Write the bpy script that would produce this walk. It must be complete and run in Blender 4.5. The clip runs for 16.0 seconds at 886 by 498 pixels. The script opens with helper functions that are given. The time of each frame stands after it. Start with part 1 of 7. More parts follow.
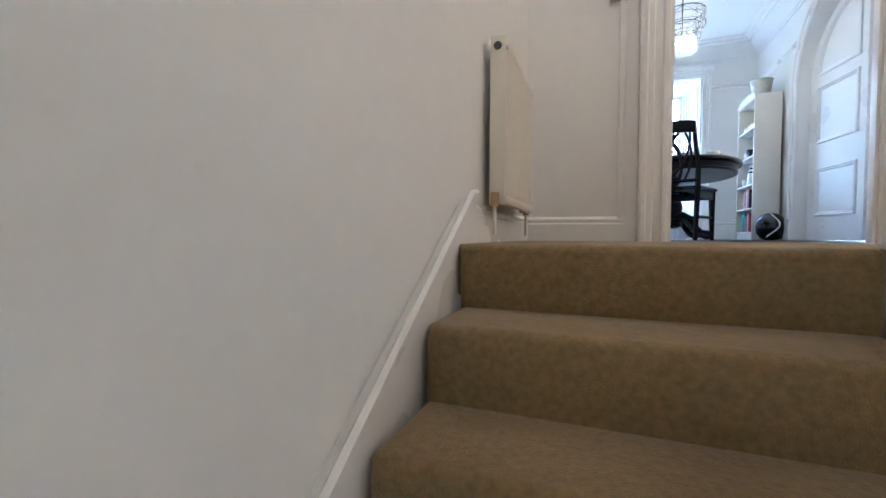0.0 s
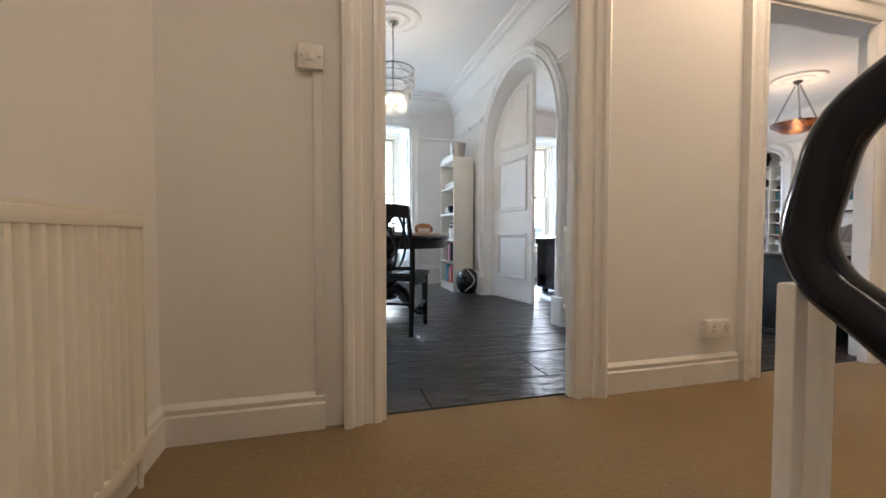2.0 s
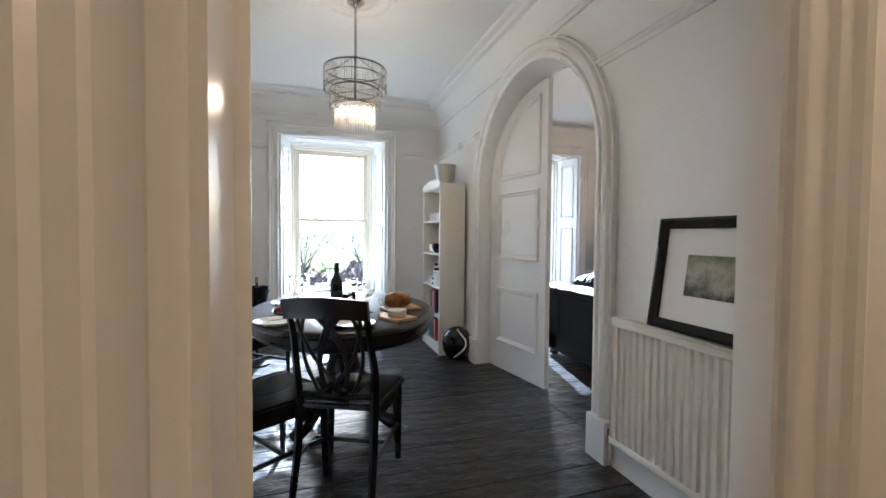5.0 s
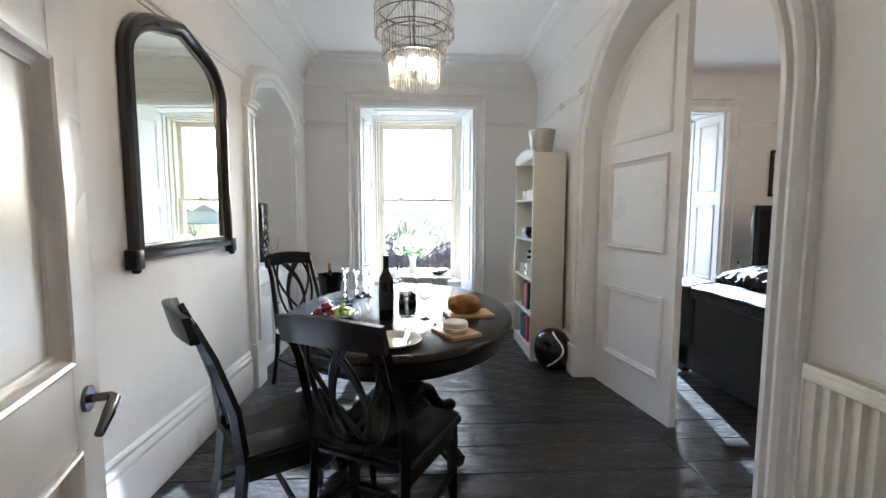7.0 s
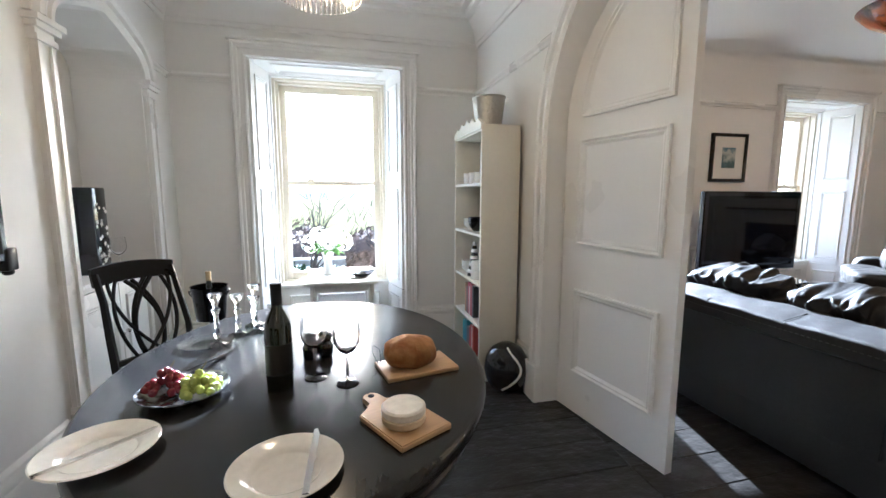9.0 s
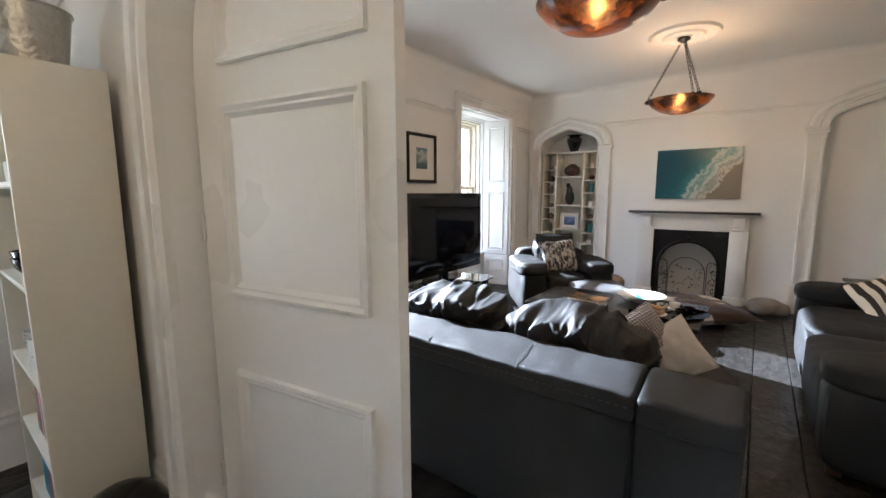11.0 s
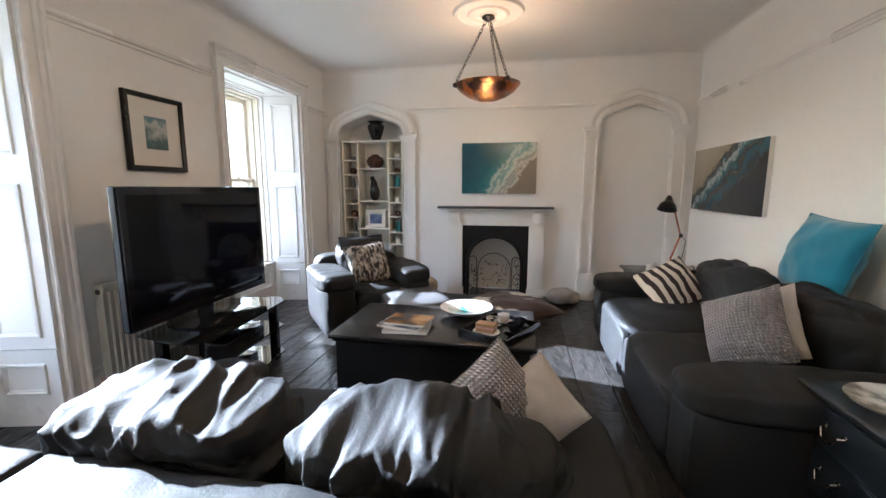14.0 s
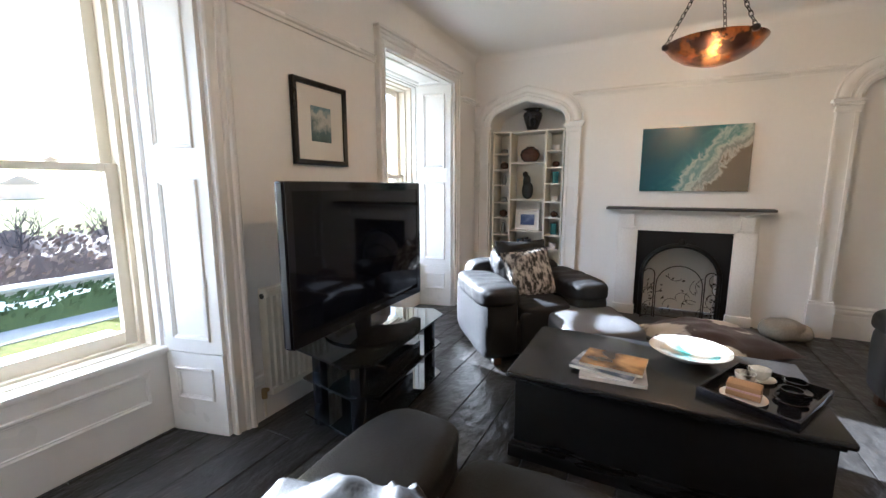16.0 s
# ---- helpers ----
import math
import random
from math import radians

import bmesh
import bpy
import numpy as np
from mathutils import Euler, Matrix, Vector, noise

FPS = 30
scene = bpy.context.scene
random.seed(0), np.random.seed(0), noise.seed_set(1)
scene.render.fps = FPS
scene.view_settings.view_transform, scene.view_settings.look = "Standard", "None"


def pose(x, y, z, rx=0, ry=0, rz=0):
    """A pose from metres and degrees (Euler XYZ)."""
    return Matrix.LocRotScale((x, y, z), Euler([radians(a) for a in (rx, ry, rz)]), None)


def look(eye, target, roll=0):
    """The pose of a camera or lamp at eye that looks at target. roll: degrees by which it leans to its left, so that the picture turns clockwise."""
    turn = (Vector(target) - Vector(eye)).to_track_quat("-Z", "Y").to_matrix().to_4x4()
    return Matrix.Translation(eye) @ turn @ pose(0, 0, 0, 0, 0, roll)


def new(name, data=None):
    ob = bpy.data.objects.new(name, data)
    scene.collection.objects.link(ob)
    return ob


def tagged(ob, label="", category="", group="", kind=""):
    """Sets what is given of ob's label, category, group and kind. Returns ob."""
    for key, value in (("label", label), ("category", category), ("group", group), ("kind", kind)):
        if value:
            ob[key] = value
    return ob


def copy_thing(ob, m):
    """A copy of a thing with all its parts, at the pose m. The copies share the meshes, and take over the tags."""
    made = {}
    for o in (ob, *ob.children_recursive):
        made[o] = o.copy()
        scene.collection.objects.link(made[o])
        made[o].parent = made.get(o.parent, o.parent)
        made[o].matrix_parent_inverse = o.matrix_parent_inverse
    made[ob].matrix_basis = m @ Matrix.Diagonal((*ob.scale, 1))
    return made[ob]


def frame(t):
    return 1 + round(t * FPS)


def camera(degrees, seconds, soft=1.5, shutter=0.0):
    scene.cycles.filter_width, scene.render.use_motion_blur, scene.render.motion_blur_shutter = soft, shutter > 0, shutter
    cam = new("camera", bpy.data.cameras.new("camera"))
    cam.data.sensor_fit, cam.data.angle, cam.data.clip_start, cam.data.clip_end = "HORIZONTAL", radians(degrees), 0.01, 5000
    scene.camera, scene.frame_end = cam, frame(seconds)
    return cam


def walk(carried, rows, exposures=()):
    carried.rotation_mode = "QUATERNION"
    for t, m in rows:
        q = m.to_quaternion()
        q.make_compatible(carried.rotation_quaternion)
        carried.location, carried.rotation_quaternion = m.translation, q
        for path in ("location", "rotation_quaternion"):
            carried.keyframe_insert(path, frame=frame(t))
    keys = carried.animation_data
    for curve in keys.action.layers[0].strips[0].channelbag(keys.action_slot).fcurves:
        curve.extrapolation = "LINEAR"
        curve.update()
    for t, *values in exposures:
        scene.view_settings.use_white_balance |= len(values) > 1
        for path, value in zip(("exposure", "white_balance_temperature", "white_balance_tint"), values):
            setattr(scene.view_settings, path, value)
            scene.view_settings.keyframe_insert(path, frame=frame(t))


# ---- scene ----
from mathutils.bvhtree import BVHTree

# camera and walk
cam = camera(94.4, 16.0)
PATH = [
    (0, (-0.007, 0.031, 0.023), (-0.733, 1.893, -0.038), 0.3),
    (0.5, (-0.066, 0.313, 0.204), (-0.36, 2.291, 0.145), 0.4),
    (1, (-0.031, 0.525, 0.433), (0.026, 2.523, 0.361), 0.4),
    (1.5, (0.066, 0.767, 0.602), (0.412, 2.736, 0.539), 0.2),
    (2, (0.119, 0.956, 0.746), (0.653, 2.883, 0.681), 0.1),
    (2.5, (0.152, 1.167, 0.881), (0.796, 3.059, 0.817), 0.2),
    (3, (0.188, 1.363, 1.019), (0.895, 3.232, 0.955), 0.1),
    (3.5, (0.22, 1.566, 1.134), (0.96, 3.423, 1.071), 0.1),
    (3.7, (0.238, 1.638, 1.181), (0.984, 3.493, 1.117), 0.2),
    (5.8, (0.588, 2.356, 1.231), (0.983, 4.316, 1.159), 0.4),
    (6, (0.622, 2.407, 1.232), (0.948, 4.378, 1.153), 0.3),
    (6.5, (0.704, 2.558, 1.254), (0.89, 4.545, 1.132), 0.3),
    (7, (0.776, 2.703, 1.269), (0.871, 4.693, 1.098), 0.1),
    (7.5, (0.773, 2.871, 1.272), (0.855, 4.858, 1.057), 0.1),
    (8, (0.714, 3.079, 1.314), (0.847, 5.06, 1.075), 0.1),
    (8.5, (0.7, 3.269, 1.308), (0.968, 5.234, 1.055), 0.2),
    (9, (0.778, 3.494, 1.312), (1.257, 5.419, 1.054), 0.1),
    (9.5, (0.904, 3.709, 1.312), (1.675, 5.536, 1.05), -0.1),
    (10, (1.086, 3.952, 1.338), (2.178, 5.607, 1.076), -0.2),
    (10.2, (1.164, 4.026, 1.34), (2.38, 5.593, 1.081), -0.2),
    (12.3, (1.924, 4.497, 1.393), (3.757, 5.237, 1.092), -0.0),
    (12.5, (1.967, 4.518, 1.394), (3.823, 5.2, 1.094), -0.0),
    (13, (2.047, 4.553, 1.384), (3.947, 5.102, 1.087), 0.0),
    (13.5, (2.149, 4.584, 1.369), (4.078, 5.019, 1.071), 0.0),
    (14, (2.334, 4.636, 1.353), (4.278, 5.0, 1.056), -0.0),
    (14.5, (2.508, 4.683, 1.352), (4.453, 5.045, 1.055), 0.0),
    (15, (2.642, 4.81, 1.348), (4.571, 5.25, 1.052), -0.0),
    (15.5, (2.755, 5.02, 1.338), (4.63, 5.65, 1.04), -0.1),
    (16, (2.797, 5.211, 1.336), (4.557, 6.11, 1.031), -0.1),
]
EXPOSURES = [
    (0.0, 4.0, 3950, 6), (1.0, 3.9, 4100, 7), (2.0, 3.52, 4650, 8), (3.5, 3.2, 4800, 8), (5.8, 3.15, 4800, 8), (7.5, 3.15, 4900, 8), (9.0, 3.22, 5000, 8),
    (10.2, 3.12, 5200, 8), (12.5, 3.22, 5100, 8), (13.4, 3.05, 5100, 8), (14.5, 3.4, 5000, 8), (16.0, 3.35, 5150, 8),
]
walk(cam, [(t, look(eye, target, roll)) for t, eye, target, roll in PATH], EXPOSURES)

# world and sun
SUN_AZ, SUN_EL = radians(12.4), radians(25.0)
world = bpy.data.worlds.new("world")
scene.world = world
world.use_nodes = True
wn, wl = world.node_tree.nodes, world.node_tree.links
sky = wn.new("ShaderNodeTexSky")
sky.sky_type, sky.sun_disc = "NISHITA", False
sky.sun_elevation, sky.sun_rotation = SUN_EL, SUN_AZ
sky.dust_density, sky.air_density = 3.0, 1.0
wn["Background"].inputs["Strength"].default_value = 0.105
wl.new(sky.outputs["Color"], wn["Background"].inputs["Color"])
sun = new("sun", bpy.data.lights.new("sun", "SUN"))
sun.data.energy, sun.data.angle, sun.data.color = 5.0, radians(0.6), (1.0, 0.96, 0.91)
sun_way = Vector((-math.sin(SUN_AZ) * math.cos(SUN_EL), -math.cos(SUN_AZ) * math.cos(SUN_EL), -math.sin(SUN_EL)))
sun.matrix_world = look((0, 0, 0), sun_way)


def bulb(name, x, y, z, watts, colour, radius=0.04):
    lamp = new(name, bpy.data.lights.new(name, "POINT"))
    lamp.data.energy, lamp.data.color, lamp.data.shadow_soft_size = watts, colour, radius
    lamp.matrix_world = pose(x, y, z)


DINING_X, LIVING_A, LIVING_B = 0.71, 3.49, 6.21
bulb("chandelier_bulb", 0.73, 5.0, 2.08, 1.2, (1.0, 0.72, 0.42))
for px, py in ((6.02, 4.94), (3.51, 4.92)):
    bulb("pendant_bulb", px, py, 2.24, 0.45, (1.0, 0.82, 0.6))
bulb("hall_bulb", 2.35, 1.95, 2.5, 3.9, (1.0, 0.58, 0.26), 0.2)
# Unseen fill lamp added to brighten the stairs and landing; no fixture there.
bulb("stair_bulb", 0.8, 0.55, 2.78, 1.9, (1.0, 0.66, 0.36), 0.15)


# materials
def mat(name, colour, rough=0.5, metal=0.0, big=(1.5, 0.05), fine=(60.0, 0.05), bump=(80.0, 0.05, 0.002), spread=None, per_object=0.0, coat=0.0, sheen=0.0, stretch=None, per_island=0.0, spec=0.5):
    """A surface with variation at two scales and fine relief. big, fine: scale and amount; bump: scale, strength, depth."""
    m = bpy.data.materials.new(name)
    m.use_nodes = True
    n, l = m.node_tree.nodes, m.node_tree.links
    p = n["Principled BSDF"]
    tc = n.new("ShaderNodeTexCoord")
    src = tc.outputs["Object"]
    if stretch:
        mp = n.new("ShaderNodeMapping")
        mp.inputs["Scale"].default_value = stretch
        l.new(src, mp.inputs["Vector"])
        src = mp.outputs["Vector"]

    def noise_tex(scale, detail):
        t = n.new("ShaderNodeTexNoise")
        t.inputs["Scale"].default_value, t.inputs["Detail"].default_value = scale, detail
        l.new(src, t.inputs["Vector"])
        return t.outputs["Fac"]

    def math_node(op, a, b):
        k = n.new("ShaderNodeMath")
        k.operation = op
        for i, v in enumerate((a, b)):
            if isinstance(v, (int, float)):
                k.inputs[i].default_value = v
            else:
                l.new(v, k.inputs[i])
        return k.outputs[0]

    f1, f2 = noise_tex(big[0], 4), noise_tex(fine[0], 3)
    value = math_node("ADD", math_node("MULTIPLY", math_node("SUBTRACT", f1, 0.5), big[1] * 4), math_node("MULTIPLY", math_node("SUBTRACT", f2, 0.5), fine[1] * 4))
    if per_object:
        oi = n.new("ShaderNodeObjectInfo")
        value = math_node("ADD", value, math_node("MULTIPLY", math_node("SUBTRACT", oi.outputs["Random"], 0.5), per_object * 2))
    if per_island:
        ge = n.new("ShaderNodeNewGeometry")
        value = math_node("ADD", value, math_node("MULTIPLY", math_node("SUBTRACT", ge.outputs["Random Per Island"], 0.5), per_island * 2))
    hsv = n.new("ShaderNodeHueSaturation")
    hsv.inputs["Color"].default_value = (*colour, 1)
    if spread:
        mx = n.new("ShaderNodeMix")
        mx.data_type = "RGBA"
        mx.inputs["A"].default_value, mx.inputs["B"].default_value = (*colour, 1), (*spread, 1)
        rp = n.new("ShaderNodeValToRGB")
        rp.color_ramp.elements[0].position, rp.color_ramp.elements[1].position = 0.42, 0.6
        l.new(f1, rp.inputs["Fac"])
        l.new(rp.outputs["Color"], mx.inputs["Factor"])
        l.new(mx.outputs["Result"], hsv.inputs["Color"])
    l.new(math_node("ADD", value, 1.0), hsv.inputs["Value"])
    l.new(hsv.outputs["Color"], p.inputs["Base Color"])
    l.new(math_node("ADD", math_node("MULTIPLY", math_node("SUBTRACT", f1, 0.5), 0.25 * rough), rough), p.inputs["Roughness"])
    p.inputs["Metallic"].default_value = metal
    p.inputs["Coat Weight"].default_value = coat
    p.inputs["Sheen Weight"].default_value = sheen
    p.inputs["Specular IOR Level"].default_value = spec
    if bump:
        b = n.new("ShaderNodeBump")
        b.inputs["Strength"].default_value, b.inputs["Distance"].default_value = bump[1], bump[2]
        l.new(noise_tex(bump[0], 4), b.inputs["Height"])
        l.new(b.outputs["Normal"], p.inputs["Normal"])
    return m


def translucent(m, colour, share=0.5):
    """Thin petals and leaves, which let light through."""
    n, l = m.node_tree.nodes, m.node_tree.links
    tr, mx = n.new("ShaderNodeBsdfTranslucent"), n.new("ShaderNodeMixShader")
    tr.inputs["Color"].default_value = (*colour, 1)
    mx.inputs["Fac"].default_value = share
    l.new(n["Principled BSDF"].outputs[0], mx.inputs[1])
    l.new(tr.outputs[0], mx.inputs[2])
    l.new(mx.outputs[0], n["Material Output"].inputs["Surface"])
    return m


def clear(name, colour=(1, 1, 1), rough=0.0, ior=1.45):
    m = bpy.data.materials.new(name)
    m.use_nodes = True
    p = m.node_tree.nodes["Principled BSDF"]
    p.inputs["Base Color"].default_value = (*colour, 1)
    p.inputs["Transmission Weight"].default_value, p.inputs["Roughness"].default_value, p.inputs["IOR"].default_value = 1.0, rough, ior
    return m


def glow(name, colour, strength):
    m = bpy.data.materials.new(name)
    m.use_nodes = True
    p = m.node_tree.nodes["Principled BSDF"]
    p.inputs["Emission Color"].default_value, p.inputs["Emission Strength"].default_value = (*colour, 1), strength
    return m


WALL = mat("wall_paint", (0.81, 0.80, 0.775), 0.62, big=(0.7, 0.02), fine=(25, 0.012), bump=(9, 0.25, 0.004))
CEIL = mat("ceiling_paint", (0.82, 0.81, 0.785), 0.7, big=(0.6, 0.02), fine=(30, 0.01), bump=(5, 0.25, 0.006))
TRIM = mat("gloss_trim_paint", (0.80, 0.79, 0.765), 0.28, big=(1.2, 0.015), fine=(40, 0.01), bump=(14, 0.18, 0.002))
SASH = mat("cream_sash_paint", (0.74, 0.68, 0.56), 0.35, big=(2, 0.02), fine=(50, 0.015), bump=(30, 0.1, 0.001))
CARPET = mat("beige_carpet", (0.235, 0.162, 0.058), 0.95, big=(2.2, 0.14), fine=(60, 0.22), bump=(230, 0.8, 0.004), sheen=0.25)
BOARD = mat("black_floor_paint", (0.033, 0.031, 0.0295), 0.3, spec=0.28, big=(3.5, 0.16), fine=(22, 0.22), bump=(11, 0.9, 0.02), per_object=0.2, stretch=(0.6, 1, 1))
GAP = mat("floor_gap_dirt", (0.008, 0.008, 0.008), 0.8)
BLACKWOOD = mat("black_stained_wood", (0.008, 0.0075, 0.0075), 0.28, spec=0.25, big=(3, 0.1), fine=(45, 0.1), bump=(40, 0.12, 0.001), stretch=(1, 0.25, 1), coat=0.04)
TABLETOP = mat("black_table_lacquer", (0.016, 0.016, 0.017), 0.24, big=(4, 0.15), fine=(60, 0.15), bump=(25, 0.06, 0.001), stretch=(1, 0.2, 1))
LEATHER = mat("black_leather", (0.0185, 0.019, 0.0205), 0.62, spec=0.24, big=(5, 0.12), fine=(90, 0.1), bump=(150, 0.45, 0.002))
RADIATOR = mat("radiator_enamel", (0.76, 0.72, 0.62), 0.3, big=(2, 0.01), fine=(40, 0.01), bump=None)
CREAM = mat("cream_furniture_paint", (0.74, 0.71, 0.62), 0.4, big=(2, 0.02), fine=(40, 0.02), bump=(40, 0.06, 0.001))
CHROME = mat("chrome", (0.75, 0.74, 0.72), 0.12, 1.0, bump=None)
SILVER = mat("hammered_silver", (0.46, 0.44, 0.40), 0.3, 1.0, bump=(38, 0.9, 0.01))
BRASS = mat("aged_brass", (0.45, 0.33, 0.18), 0.35, 1.0)
IRON = mat("black_iron", (0.012, 0.012, 0.013), 0.32, 0.3, bump=(60, 0.2, 0.001))
MIRROR = mat("mirror_silvering", (0.9, 0.9, 0.79), 0.0, 1.0, big=(1, 0), fine=(1, 0), bump=None)
GLASS = clear("clear_glass")
PANE = clear("window_glass", ior=1.02)
PLASTIC = mat("white_plastic", (0.76, 0.74, 0.7), 0.35, bump=None)
DARKPL = mat("black_gloss_plastic", (0.008, 0.008, 0.01), 0.08, bump=None)
SCREEN = mat("dark_screen_glass", (0.004, 0.005, 0.010), 0.05, spec=0.25, bump=None, big=(1, 0.02))
CHINA = mat("white_china", (0.8, 0.79, 0.76), 0.12, bump=None, big=(3, 0.01))
PAPER = mat("paper", (0.75, 0.73, 0.68), 0.8, fine=(200, 0.02), bump=None)
SLATE = mat("dark_slate", (0.05, 0.05, 0.052), 0.45, bump=(50, 0.3, 0.002))


# mesh helpers
def part(name, bm, material, parent=None, label="", smooth=True, angle=35, m=None):
    """Links a bmesh as one mesh object, under a thing or a part if given."""
    bmesh.ops.recalc_face_normals(bm, faces=bm.faces)
    me = bpy.data.meshes.new(name)
    bm.to_mesh(me)
    bm.free()
    me.materials.append(material)
    if smooth:
        me.shade_smooth()
        me.set_sharp_from_angle(angle=radians(angle))
    ob = new(name, me)
    if parent:
        ob.parent = parent
    if m is not None:
        ob.matrix_basis = m
    return tagged(ob, label)


def again(ob, name, m, parent=None):
    """One more object on the same mesh."""
    o = new(name, ob.data)
    o.parent = parent or ob.parent
    o.matrix_basis = m
    return o


def thing(name, label, category, m=None, group="", kind=""):
    e = new(name)
    e.empty_display_size = 0.1
    if m is not None:
        e.matrix_basis = m
    return tagged(e, label, category, group, kind)


def box(bm, x0, x1, y0, y1, z0, z1, bevel=0.0, seg=2):
    v = bmesh.ops.create_cube(bm, size=1.0, matrix=Matrix.Translation(((x0 + x1) / 2, (y0 + y1) / 2, (z0 + z1) / 2)) @ Matrix.Diagonal((abs(x1 - x0), abs(y1 - y0), abs(z1 - z0), 1)))["verts"]
    if bevel:
        e = list({e for w in v for e in w.link_edges})
        bmesh.ops.bevel(bm, geom=e, offset=bevel, segments=seg, profile=0.5, affect="EDGES")
    return bm


def B():
    return bmesh.new()


def solid(*dims, bevel=0.0, seg=2):
    return box(B(), *dims, bevel=bevel, seg=seg)


def at3(axis, u, v, d):
    return {"x": (d, u, v), "y": (u, d, v), "z": (u, v, d)}[axis]


def prism(bm, pts, axis, a0, a1):
    """A polygon in the plane across an axis, drawn out along it."""
    lo = [bm.verts.new(at3(axis, u, v, a0)) for u, v in pts]
    hi = [bm.verts.new(at3(axis, u, v, a1)) for u, v in pts]
    bm.faces.new(lo)
    bm.faces.new(hi[::-1])
    for i in range(len(pts)):
        j = (i + 1) % len(pts)
        bm.faces.new((lo[i], lo[j], hi[j], hi[i]))
    return bm


def mould(bm, path, prof, axis, at, out=1, closed=False):
    """A moulding: the profile (offset to the path's left, height off the plane) carried along a path in that plane, mitred."""
    n = len(path)
    P = [Vector(p) for p in path]
    rings = []
    for i in range(n):
        a, b = P[i - 1] if (i or closed) else None, P[(i + 1) % n] if (i < n - 1 or closed) else None
        d1 = (P[i] - a).normalized() if a is not None else (b - P[i]).normalized()
        d2 = (b - P[i]).normalized() if b is not None else d1
        n1, n2 = Vector((-d1.y, d1.x)), Vector((-d2.y, d2.x))
        k = n1 + n2
        k = k / max(k.dot(n1), 0.2)
        rings.append([bm.verts.new(at3(axis, *(P[i] + k * w), at + out * d)) for w, d in prof])
    m = len(prof)
    for i in range(n if closed else n - 1):
        r, s = rings[i], rings[(i + 1) % n]
        for j in range(m):
            bm.faces.new((r[j], r[(j + 1) % m], s[(j + 1) % m], s[j]))
    if not closed:
        bm.faces.new(rings[0])
        bm.faces.new(rings[-1][::-1])
    return bm


def lathe(bm, prof, cx=0.0, cy=0.0, seg=24, cap=True):
    rings = []
    for r, z in prof:
        rings.append([bm.verts.new((cx + r * math.cos(2 * math.pi * i / seg), cy + r * math.sin(2 * math.pi * i / seg), z)) for i in range(seg)])
    for a, b in zip(rings, rings[1:]):
        for i in range(seg):
            bm.faces.new((a[i], a[(i + 1) % seg], b[(i + 1) % seg], b[i]))
    if cap:
        bm.faces.new(rings[0])
        bm.faces.new(rings[-1][::-1])
    return bm


def tube(bm, pts, radius, seg=8, closed=False, flat=1.0):
    """A rod along a line of points; radius may be one number or one for each point."""
    P = [Vector(p) for p in pts]
    n = len(P)
    R = radius if isinstance(radius, (list, tuple)) else [radius] * n
    rings, up = [], None
    for i in range(n):
        a = P[i - 1] if (i or closed) else P[i]
        b = P[(i + 1) % n] if (i < n - 1 or closed) else P[i]
        d = (b - a).normalized()
        if up is None:
            up = Vector((0, 0, 1)) if abs(d.z) < 0.9 else Vector((0, 1, 0))
        side = d.cross(up).normalized()
        up = side.cross(d).normalized()
        rings.append([bm.verts.new(P[i] + side * (R[i] * math.cos(2 * math.pi * k / seg)) + up * (R[i] * flat * math.sin(2 * math.pi * k / seg))) for k in range(seg)])
    for i in range(n if closed else n - 1):
        r, s = rings[i], rings[(i + 1) % n]
        for k in range(seg):
            bm.faces.new((r[k], r[(k + 1) % seg], s[(k + 1) % seg], s[k]))
    if not closed:
        bm.faces.new(rings[0])
        bm.faces.new(rings[-1][::-1])
    return bm


def puffy(bm, cx, cy, cz, sx, sy, sz, k=4.0, n=10, wrinkle=0.0, scale=6.0, m=None, seed=0.0):
    """A soft rounded block (k: 2 a ball, 8 nearly a box), with folds if asked for. sx, sy, sz are half sizes."""
    grid = {}
    m = m or Matrix.Identity(4)

    def vert(p):
        key = tuple(round(c * n) for c in p)
        if key not in grid:
            q = Vector(p)
            q /= (abs(q.x) ** k + abs(q.y) ** k + abs(q.z) ** k) ** (1 / k)
            w = Vector((q.x * sx, q.y * sy, q.z * sz))
            if wrinkle:
                f = noise.fractal(w * scale + Vector((seed, cy, cz)), 1.0, 2.0, 3)
                f2 = 1 - abs(noise.noise(Vector((w.x * scale * 0.6 + seed, w.y * scale * 1.4, w.z * scale)))) * 2
                w += w.normalized() * wrinkle * (0.6 * f + 0.5 * f2)
            grid[key] = bm.verts.new(m @ (w + Vector((cx, cy, cz))))
        return grid[key]

    for ax in range(3):
        for s in (-1, 1):
            for i in range(n):
                for j in range(n):
                    quad = []
                    for di, dj in ((0, 0), (1, 0), (1, 1), (0, 1)):
                        c = [0, 0, 0]
                        c[ax] = s
                        c[(ax + 1) % 3], c[(ax + 2) % 3] = -1 + 2 * (i + di) / n, -1 + 2 * (j + dj) / n
                        quad.append(vert(c))
                    bm.faces.new(quad)
    return bm


